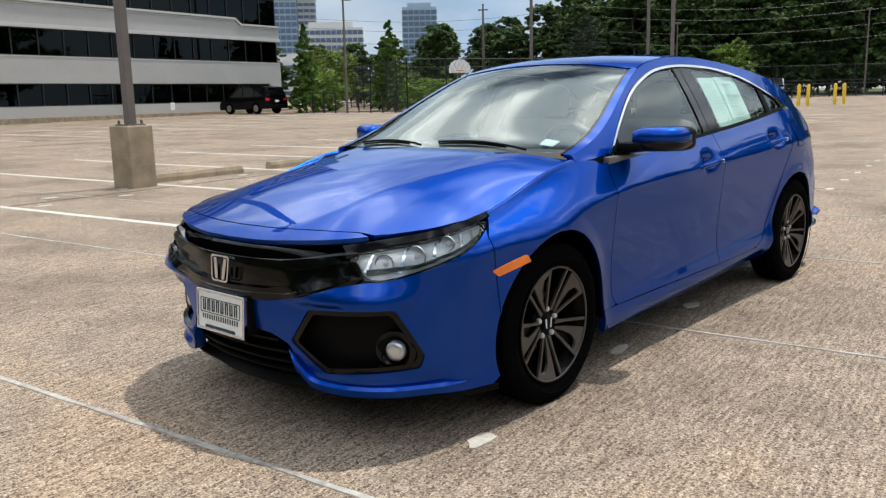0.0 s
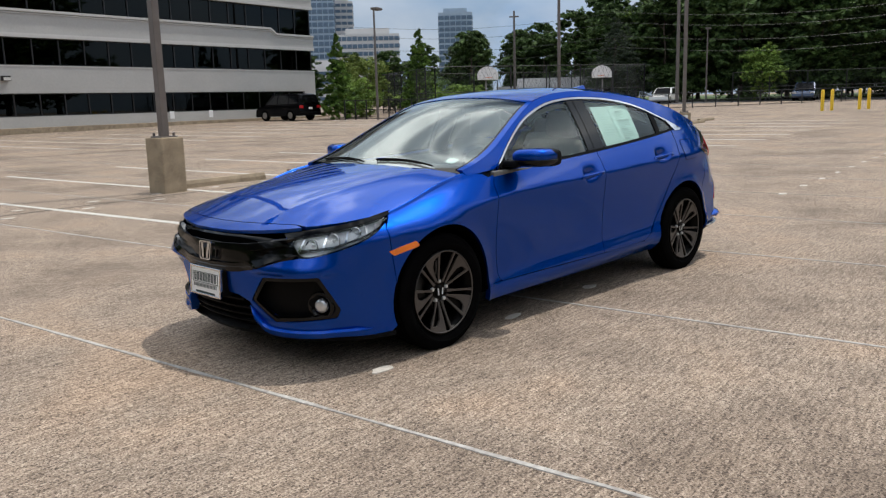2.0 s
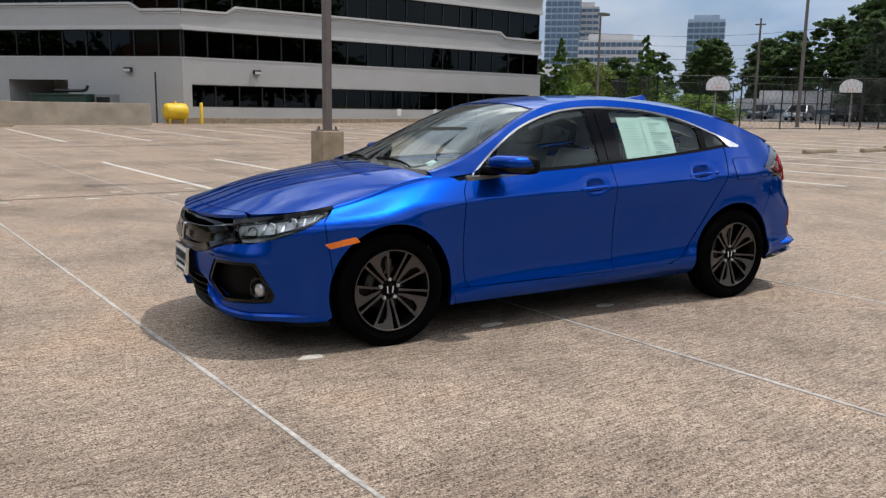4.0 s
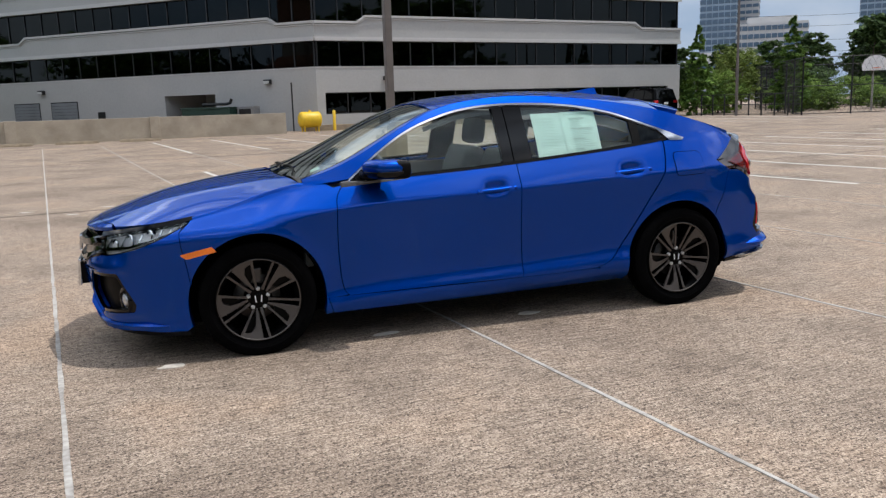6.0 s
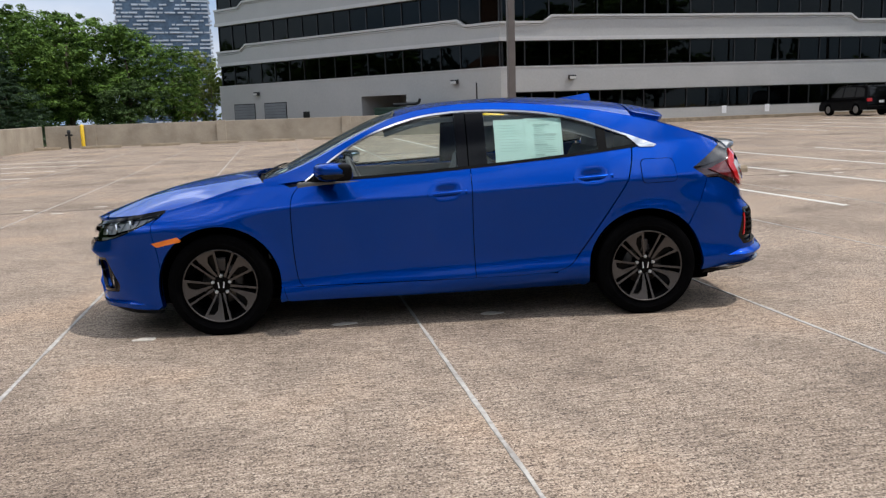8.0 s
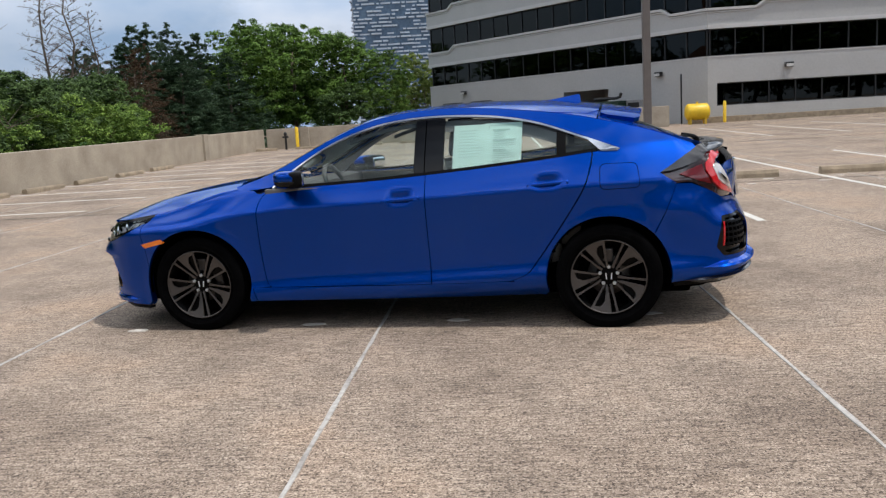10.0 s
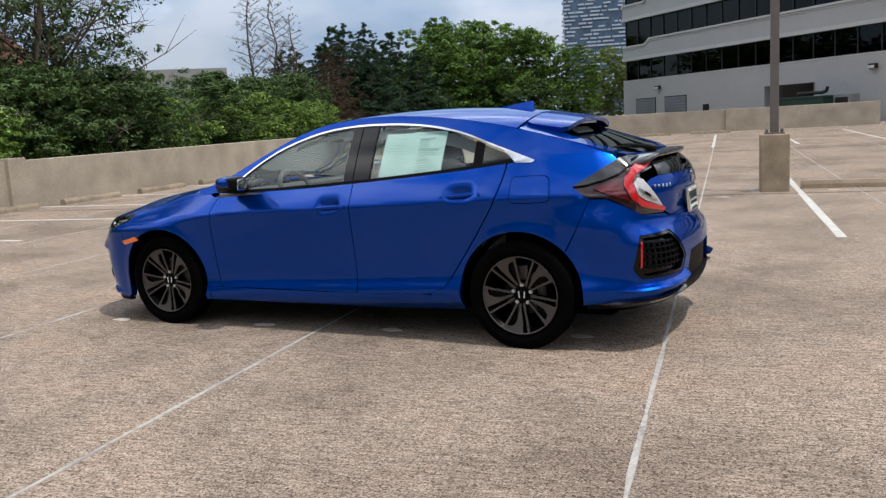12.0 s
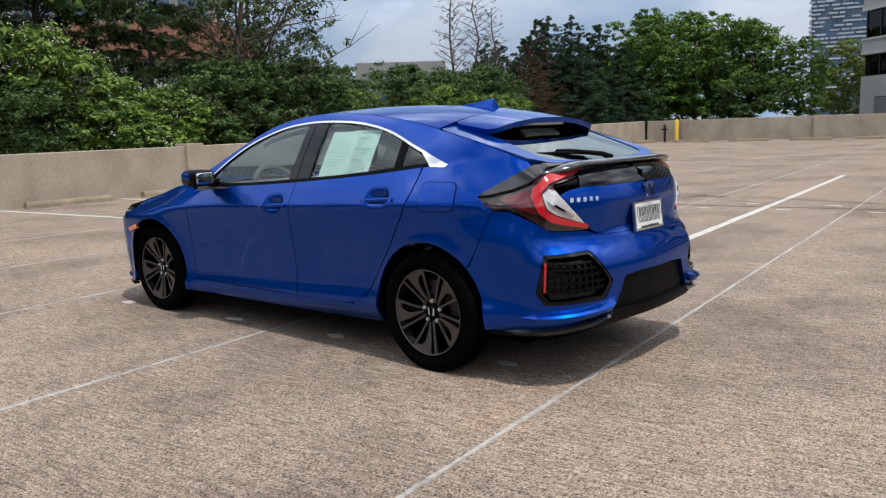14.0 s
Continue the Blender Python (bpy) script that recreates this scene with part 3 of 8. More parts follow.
def slab(m, outline, y0, y1, mat, name="wall_band", label=""):
    bm = bmesh.new()
    add_prism(bm, outline, lambda u, v, w: m @ Vector((u, y0 + w, v)), y1 - y0)
    return part(name, bm, mat, office, label)


def moulding(m, path, h, out, name="moulding"):
    o = path + [(x, z - h) for x, z in path[::-1]]
    slab(m, o, -out, 0.02, M_trim, name)


def ribbon(m, x0, x1, z0, z1, pitch, deep, glass=None, first=0.0, side_at=None, side_len=0.0):
    """A row of dark panes between mullions, set back from the wall face."""
    w = thing("ribbon_window", "", "")
    w.parent = office
    tagged(w, "ribbon window of dark mirrored panes in black frames")
    n = max(1, round((x1 - x0) / pitch))
    step = (x1 - x0) / n
    pane = bpy.data.meshes.new("pane")
    bm = box(0.03, -0.006, 0.04, step - 0.03, 0.006, z1 - z0 - 0.04)
    bm.to_mesh(pane)
    bm.free()
    pane.materials.append(M_office)
    bar = bpy.data.meshes.new("mullion")
    bm = box(-0.035, -0.05, 0, 0.035, 0.05, z1 - z0)
    bm.to_mesh(bar)
    bm.free()
    bar.materials.append(M_frame)
    for i in range(n):
        piece("pane", pane, w, m @ Matrix.Translation((x0 + step * i, deep + 0.02, z0)))
    for i in range(n + 1):
        piece("mullion", bar, w, m @ Matrix.Translation((x0 + step * i, deep, z0)))
    bm = bmesh.new()
    for z in (z0 + 0.02, z1 - 0.02):
        add_box(bm, x0, deep - 0.04, z - 0.035, x1, deep + 0.04, z + 0.035, 0, m)
    part("window_frame", bm, M_frame, w)
    # one sheet behind the panes, painted near-black for the room's shade
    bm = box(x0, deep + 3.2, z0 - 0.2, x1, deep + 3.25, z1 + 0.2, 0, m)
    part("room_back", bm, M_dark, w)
    r = random.Random(int(x1 * 10 + z0 * 100))
    for i in range(n):
        if r.random() < 0.35:
            drop = r.uniform(0.25, 0.95) * (z1 - z0)
            part("blind", box(x0 + step * i + 0.05, deep + 0.10, z1 - drop, x0 + step * (i + 1) - 0.05, deep + 0.12, z1 - 0.05, 0, m), M_blind, w)
    return w


M_blind = material("grey window blind", (0.20, 0.21, 0.22), 0.85, vary=0.15, scale=1.0)


def band_outline(length, z0, low, high, kinks):
    """The wall between two window rows; its top edge steps up between the kinks."""
    path = [(0, low)]
    for k, (x, up) in enumerate(kinks):
        path += [(x, low if up else high), (x + 0.55, high if up else low)]
    path.append((length, low if len(kinks) % 2 == 0 else high))
    return path


def facade(m, length, kinks, depth, eps):
    z = eps
    # bands above each ribbon
    for (a0, a1), nxt in zip(LEVELS, (*LEVELS[1:], None)):
        ribbon(m, 0.05, length - 0.05, a0 - (0.0 if a0 < 5 else 0.02), a1 + z, 1.5, 0.30)
        if nxt:
            low, high = nxt[0], nxt[0] + 0.36
            path = band_outline(length, a1, low + z, high + z, kinks)
            slab(m, [(0, a1 + z), (length, a1 + z)] + path[::-1], 0.0, 0.6, M_facade)
            slab(m, [(0, a1 + 0.1 + z), (length, a1 + 0.1 + z), (length, low - 0.1 + z), (0, low - 0.1 + z)], 0.6, depth, M_facade)
            moulding(m, [(x, zz + 0.04) for x, zz in path], 0.13, 0.10)
            moulding(m, [(x, zz - 0.15) for x, zz in path], 0.05, 0.05)
            moulding(m, [(0, a1 + 0.20 + z), (length, a1 + 0.20 + z)], 0.22, 0.09)
        else:
            slab(m, [(0, a1 + z), (length, a1 + z), (length, 20.6 + z), (0, 20.6 + z)], 0.0, depth, M_facade)
            moulding(m, [(0, a1 + 0.2 + z), (length, a1 + 0.2 + z)], 0.22, 0.09)
    # wall under the first ribbon
    moulding(m, [(0, LEVELS[0][0] + z), (length, LEVELS[0][0] + z)], 0.06, 0.02)


m_right, len_right = frame_at(BEND, (-34.1, -46.4))
m_left, len_left = frame_at((12.2, -58.8), BEND)
facade(m_right, len_right, ((2.6, True), (23.3, False)), 12.0, 0.0)
facade(m_left, len_left, ((2.7, True), (22.3, False)), 8.0, 0.003)
# right wing, ground floor
slab(m_right, [(0, 2.38), (len_right, 2.38), (len_right, 3.83), (0, 3.83)], 0.0, 12.0, M_facade)
slab(m_right, [(0, -0.5), (len_right, -0.5), (len_right, 1.15), (0, 1.15)], 0.0, 0.6, M_facade)
slab(m_right, [(0, 1.15), (0.5, 1.15), (0.5, 2.38), (0, 2.38)], 0.0, 3.0, M_facade)
slab(m_right, [(26.4, 1.15), (len_right, 1.15), (len_right, 2.38), (26.4, 2.38)], 0.0, 0.6, M_facade)
ribbon(m_right, 0.5, 26.4, 1.15, 2.38, 1.45, 0.22)
for k in range(8):
    part("column", box(len_right - 0.35, 1.2 + 1.5 * k, -0.4, len_right, 1.6 + 1.5 * k, 2.45, 0.0, m_right), M_facade, office)
for a0, a1 in LEVELS:
    sm = m_right @ Matrix.Translation((len_right, 0, 0)) @ Matrix.Rotation(radians(90), 4, "Z")
    ribbon(sm, 0.4, 11.8, a0, a1, 1.6, 0.30)
for (a0, a1), (b0, b1) in zip(LEVELS, LEVELS[1:]):
    moulding(m_right @ Matrix.Translation((len_right, 0, 0)) @ Matrix.Rotation(radians(90), 4, "Z"), [(0, b0 + 0.04), (12, b0 + 0.04)], 0.14, 0.10)
part("kerb", box(-1.0, -0.45, 0.2, len_right + 1.5, -0.02, 0.56, 0.02, m_right), M_block, office, "weathered concrete kerb")
# left wing, ground floor with roller doors and a loading bay
BAY = (14.4, 18.2)
slab(m_left, [(0, -0.5), (BAY[0], -0.5), (BAY[0], 3.83), (0, 3.83)], 0.0, 0.6, M_facade)
slab(m_left, [(BAY[0], 2.55), (BAY[1], 2.55), (BAY[1], 3.83), (BAY[0], 3.83)], 0.0, 0.6, M_facade)
slab(m_left, [(BAY[1], -0.5), (len_left, -0.5), (len_left, 3.83), (BAY[1], 3.83)], 0.0, 0.6, M_facade)
slab(m_left, [(BAY[0] - 0.3, -0.5), (BAY[1] + 0.3, -0.5), (BAY[1] + 0.3, 3.0), (BAY[0] - 0.3, 3.0)], 4.0, 4.2, M_facade)
for x in (BAY[0] - 0.2, BAY[1]):
    part("bay_wall", box(x, 0.6, -0.5, x + 0.2, 4.0, 3.0, 0, m_left), M_facade, office)
part("bay_ceiling", box(BAY[0], 0.6, 2.75, BAY[1], 4.0, 2.85, 0, m_left), M_facade, office)
for x0, x1 in ((1.55, 3.9), (4.9, 7.25)):
    d = part("roller_door", box(x0, -0.02, 0.2, x1, 0.0, 2.45, 0, m_left), M_frame, office, "grey roller door")
    for k in range(11):
        part("slat", box(x0 + 0.06, -0.045, 0.2 + 0.2 * k, x1 - 0.06, -0.022, 0.385 + 0.2 * k, 0.008, m_left), M_blind, d)
part("dark_door", box(8.9, -0.03, 0.2, 9.5, 0.01, 1.72, 0, m_left), M_frame, office)


def wall_lamp(m, x, z):
    w = part("wall_lamp", box(x - 0.22, -0.28, z, x + 0.22, -0.02, z + 0.26, 0.04, m), M_frame, office, "dark box-shaped wall lamp")
    part("lamp_lens", box(x - 0.19, -0.30, z + 0.02, x + 0.19, -0.285, z + 0.17, 0.0, m), M_lens2, w)


M_lens2 = material("frosted lens", (0.55, 0.55, 0.52), 0.3, vary=0.05)
for x in (4.3, 22.1):
    wall_lamp(m_left, x, 3.0)
wall_lamp(m_right, 4.35, 3.03)

# ---- the car: x forward, y to its left, the middle between the axles at the origin ----
QF, QR = 2.88, -2.87
plan_x = Spline((-2.87, -2.245), (-2.7, -2.236), (-2.5, -2.205), (-2.3, -2.15), (-2.1, -2.055), (-1.95, -1.94), (-1.8, -1.80), (-1.4, -1.4), (0, 0), (1.4, 1.4), (1.75, 1.75), (1.9, 1.89), (2.05, 2.01), (2.2, 2.11), (2.4, 2.197), (2.6, 2.25), (2.75, 2.273), (2.88, 2.278))
plan_y = Spline((-2.87, 0), (-2.7, 0.172), (-2.5, 0.366), (-2.3, 0.55), (-2.1, 0.718), (-1.95, 0.782), (-1.8, 0.822), (-1.6, 0.846), (-1.35, 0.851), (-0.8, 0.840), (0, 0.836), (0.8, 0.840), (1.35, 0.858), (1.6, 0.855), (1.75, 0.840), (1.9, 0.802), (2.05, 0.725), (2.2, 0.612), (2.4, 0.432), (2.6, 0.245), (2.75, 0.120), (2.88, 0))
crease_z = Spline((-2.87, 0.85), (-2.0, 0.885), (-1.5, 0.885), (-0.9, 0.865), (0, 0.825), (0.9, 0.785), (1.35, 0.735), (1.75, 0.69), (2.3, 0.66), (2.88, 0.66))
belt_z = Spline((-2.87, 1.06), (-2.3, 1.09), (-1.8, 1.12), (-1.35, 1.085), (-1.0, 1.045), (-0.6, 1.008), (-0.23, 0.98), (0.27, 0.95), (0.85, 0.93), (1.1, 0.912), (1.4, 0.835), (1.65, 0.778), (2.0, 0.735), (2.3, 0.715), (2.88, 0.71))
shoulder = Spline((-2.87, 0.05), (-2.3, 0.08), (-1.9, 0.132), (-1.5, 0.122), (-1.0, 0.096), (0, 0.078), (0.6, 0.080), (0.85, 0.095), (1.1, 0.122), (1.4, 0.132), (1.75, 0.088), (2.0, 0.05), (2.4, 0.02), (2.88, 0.01))
low_side = Spline((0, 0), (0.12, 0.013), (0.27, 0.029), (0.40, 0.036), (0.48, 0.031), (0.53, 0.019), (0.57, 0.020), (0.62, 0.045), (0.66, 0.085))
front_tuck = Spline((0.12, 0.14), (0.16, 0.095), (0.20, 0.062), (0.26, 0.028), (0.36, 0.008), (0.45, 0.0), (0.55, 0.0), (0.62, 0.008), (0.68, 0.022), (0.72, 0.045), (0.78, 0.11))
rear_tuck = Spline((0.16, 0.16), (0.22, 0.10), (0.27, 0.045), (0.33, 0.008), (0.40, 0.0), (0.55, 0.0), (0.62, 0.016), (0.68, 0.045), (0.73, 0.062), (0.80, 0.058), (0.88, 0.055), (0.95, 0.072), (1.0, 0.10), (1.06, 0.17), (1.12, 0.28))
rail_z = Spline((-2.0, 1.065), (-1.8, 1.13), (-1.5, 1.215), (-1.2, 1.288), (-0.92, 1.335), (-0.63, 1.368), (-0.28, 1.382), (0, 1.360), (0.2, 1.318), (0.4, 1.236), (0.6, 1.135), (0.8, 1.035), (1.0, 0.965), (1.1, 0.94))
WHEEL_X, WHEEL_Z, ARCH = 1.35, 0.315, 0.374


def side(q, z):
    """The body's skin round the car: q runs along its side and on round nose and tail, z is the height."""
    q, z = np.asarray(q, float), np.asarray(z, float)
    over = np.where(q > QF, -1.0, np.where(q < QR, -1.0, 1.0))
    q = np.where(q > QF, 2 * QF - q, np.where(q < QR, 2 * QR - q, q))
    e = 1e-3
    dx, dy = plan_x(q + e) - plan_x(q - e), plan_y(q + e) - plan_y(q - e)
    ln = np.hypot(dx, dy)
    nx, ny = -dy / ln, dx / ln
    zc, zt = crease_z(q), belt_z(q)
    flank = 0.0
    soft = 0.010 + 0.022 * smooth(0.9, 1.25, q)
    for k in range(-3, 4):
        h = z + soft * k / 3
        s = np.clip((h - zc) / (zt - zc), 0, 1)
        up = np.maximum(h - zt, 0)
        flank = flank + (np.where(h < zc, low_side(np.clip(zc - h, 0, 0.8)), shoulder(q) * (0.90 * s + 0.10 * s * s)) + 0.46 * up + 0.30 * up * up) / 7
    wf, wr = smooth(1.75, 2.25, q), smooth(1.78, 2.3, -q)
    tuck = flank * (1 - wf - wr) + front_tuck(z) * wf + rear_tuck(z) * wr
    tuck = tuck + 0.052 * smooth(0.66, 0.90, z) * np.exp(-(((q + 1.84) / 0.36) ** 2))
    low = 1 - smooth(0.60, 0.72, z)
    tuck = tuck - 0.034 * low * np.exp(-(((q + 2.26) / 0.22) ** 2)) - 0.014 * low * np.exp(-(((q - 2.24) / 0.20) ** 2))
    tuck = tuck + 0.022 * np.exp(-(((q - QR) / 0.34) ** 6)) * np.exp(-(((z - 0.80) / 0.072) ** 6))
    brow = np.exp(-(((q - 2.27) / 0.22) ** 4)) * wf
    tuck = tuck - 0.034 * brow * np.exp(-np.where(z > 0.525, (z - 0.525) / 0.062, (0.525 - z) / 0.012) ** 2) - 0.016 * brow * (1 - smooth(0.225, 0.262, z))
    for c in (WHEEL_X, -WHEEL_X):
        r = np.hypot(q - c, z - WHEEL_Z)
        tuck = tuck - 0.016 * np.exp(-(((r - 0.36) / 0.055) ** 2)) * (1 - wf - wr)
    for hx, hz in ((-0.075, 0.842), (-1.0, 0.905)):
        tuck = tuck + 0.028 * np.exp(-(((q - hx) / 0.072) ** 4)) * np.exp(-(((z - hz + 0.06 * (q - hx)) / 0.034) ** 2))
    return np.stack([plan_x(q) - tuck * nx, (plan_y(q) - tuck * ny) * over, z], -1)


hood_c = Spline((2.30, 0.685), (2.2, 0.735), (2.08, 0.782), (1.84, 0.862), (1.5, 0.933), (1.2, 0.968), (1.0, 0.98))
hood_d = Spline((2.30, 0.06), (2.1, 0.076), (1.9, 0.10), (1.72, 0.12), (1.65, 0.125), (1.4, 0.105), (1.2, 0.065), (1.0, 0.05))
top_c = Spline((1.2, 0.93), (1.05, 0.985), (0.9, 1.055), (0.6, 1.205), (0.3, 1.334), (0.1, 1.382), (-0.15, 1.405), (-0.45, 1.418), (-0.8, 1.413), (-1.1, 1.391), (-1.35, 1.357), (-1.6, 1.31))
gate_c = Spline((-1.2, 1.355), (-1.45, 1.283), (-1.7, 1.186), (-1.95, 1.075), (-2.1, 1.0))


def hood(x, y):
    x, y = np.asarray(x, float), np.asarray(y, float)
    a = np.abs(y)
    edge = 0.30 + 0.17 * (2.2 - x)
    ridge = 0.005 * smooth(-0.09, 0.0, a - edge) * (1 - smooth(0.0, 0.16, a - edge)) * smooth(0.05, 0.5, 2.2 - x)
    return np.stack([x, y, hood_c(x) - hood_d(x) * (a / 0.74) ** 2.4 + ridge], -1)


def edge_y(x):
    return side(x, rail_z(x))[..., 1]


def crown(mid):
    def surf(x, v):
        x, v = np.asarray(x, float), np.asarray(v, float)
        ye, ze = edge_y(x), rail_z(x)
        zc = mid(x)
        return np.stack([x, v * ye, zc - (zc - ze) * np.abs(v) ** 2.3], -1)
    return surf


top, gate = crown(top_c), crown(gate_c)

car = thing("car", "bright blue metallic five-door hatchback car parked on the concrete deck", "car")


def both(name, outline, mat, parent=None, label="", surf=side, **kw):
    """The same panel on the car's left and right side."""
    return [panel(name, surf, outline, mat, parent or car, label, mirror=m, **kw) for m in (False, True)]


def sym(half, c=QF):
    """A closed outline from its half, mirrored at the middle of nose or tail."""
    return half + [(2 * c - q, z) for q, z in half[::-1] if abs(q - c) > 1e-6]


# inner shell behind the panel gaps, its near-black colour stands for their shade
def shell():
    bm = bmesh.new()
    qs = np.concatenate([np.linspace(QR - 0.35, QF + 0.0, 150)])
    zs = np.linspace(0.2, 0.9, 14)
    for sgn in (1, -1):
        rows = []
        for z in zs:
            p = side(np.clip(qs, QR, QF), np.full_like(qs, min(z, 0.9)))
            c = np.array([0, 0, 0.0])
            row = []
            for (x, y, zz), q in zip(p, np.clip(qs, QR, QF)):
                lim = min(belt_z(q) - 0.035, zz)
                end = float(smooth(1.55, 1.8, abs(q)))
                row.append(bm.verts.new((x * (0.985 - 0.03 * end), sgn * max(y - 0.028 - 0.045 * end, 0.0), lim)))
            rows.append(row)
        for a, b in zip(rows, rows[1:]):
            for i in range(len(a) - 1):
                xm = (a[i].co.x + b[i + 1].co.x) / 2
                zm = (a[i].co.z + b[i + 1].co.z) / 2
                if min(math.hypot(xm - WHEEL_X, zm - WHEEL_Z), math.hypot(xm + WHEEL_X, zm - WHEEL_Z)) < 0.37:
                    continue
                if (a[i].co - b[i + 1].co).length > 1e-5:
                    bm.faces.new((a[i], a[i + 1], b[i + 1], b[i]))
    bmesh.ops.remove_doubles(bm, verts=bm.verts, dist=1e-5)
    return bm


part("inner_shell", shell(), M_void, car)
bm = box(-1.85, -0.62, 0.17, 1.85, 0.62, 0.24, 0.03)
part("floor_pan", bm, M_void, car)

# window and door lines
chrome_line = flow([(0.80, 0.935), (0.61, 1.078), (0.41, 1.195), (0.20, 1.272), (0.0, 1.315), (-0.28, 1.333), (-0.63, 1.317), (-0.92, 1.265), (-1.18, 1.175), (-1.40, 1.092)])
door_front = flow([(0.80, 0.935), (0.865, 0.88), (0.893, 0.80), (0.895, 0.60), (0.885, 0.42), (0.868, 0.32), (0.84, 0.285)])
door_mid = flow([(-0.235, 0.98), (-0.238, 0.62), (-0.248, 0.288)])
door_rear = flow([(-1.27, 1.062), (-1.255, 0.98), (-1.215, 0.86), (-1.13, 0.72), (-1.04, 0.585), (-0.93, 0.43), (-0.86, 0.345), (-0.76, 0.300)])


def belt(x0, x1, n=16, off=0.0):
    return [(x, float(belt_z(x)) + off) for x in np.linspace(x0, x1, n)]


G = 0.0025

# the side frame: pillars, roof rail and rear wing in one stamping
rail = [(x, float(rail_z(x))) for x in np.linspace(1.06, -1.85, 60)]
tail_cut = [(-1.85, 1.11), (-1.925, 1.092), (-1.952, 1.068)] + flow([(-1.86, 1.026), (-1.76, 0.976)], 4) + [(-1.668, 0.932)] + flow([(-1.71, 0.90), (-1.765, 0.868)], 4)
quarter_seam = [(-1.745, 0.82), (-1.69, 0.70), (-1.628, 0.585)]
a0 = math.degrees(math.atan2(0.585 - WHEEL_Z, -1.628 + 1.35))
rear_arch = arc(-WHEEL_X, WHEEL_Z, ARCH, a0, -14, 40)
body_side = (rail + tail_cut[1:] + quarter_seam + rear_arch + [(-0.965, 0.195), (-0.93, 0.20)]
             + [(-0.78, 0.288)] + [(x - 0.006, z) for x, z in door_rear[::-1]][1:] + [(-1.275, 1.07), (-1.40, 1.080)]
             + [(x, z + 0.008) for x, z in chrome_line[::-1]] + [(0.815, 0.94), (0.95, 0.925), (1.05, 0.922)])
both("side_frame", body_side, M_paint, depth=0.03, res=0.032)
both("sill", rounded([(0.94, 0.195), (0.965, 0.285), (0.70, 0.283), (0.0, 0.283), (-0.5, 0.288), (-0.62, 0.2925), (-0.70, 0.296), (-0.775, 0.293), (-0.925, 0.198), (-0.5, 0.192), (0.3, 0.190)], 0.01), M_paint, depth=0.03, res=0.03)

# doors
fd = belt(0.785, -0.2325, 18, -0.003) + [(x + G, z) for x, z in door_mid] + [(0.5, 0.288), (0.82, 0.287)] + [(x - G, z) for x, z in door_front[::-1]]
rd = belt(-0.2385, -1.262, 18, -0.003) + [(x + G, z) for x, z in door_rear[1:]] + [(-0.5, 0.290)] + [(x - G, z) for x, z in door_mid[::-1]]
front_doors = both("front_door", dense(fd, 0.02), M_paint, res=0.022)
rear_doors = both("rear_door", dense(rd, 0.02), M_paint, res=0.022)

# glass, pillars and the bright line round the windows


def chrome_z(x):
    return float(np.interp(-x, [-p[0] for p in chrome_line], [p[1] for p in chrome_line]))


def under_chrome(x0, x1, n=20, off=-0.012):
    return [(x, chrome_z(x) + off) for x in np.linspace(x0, x1, n)]


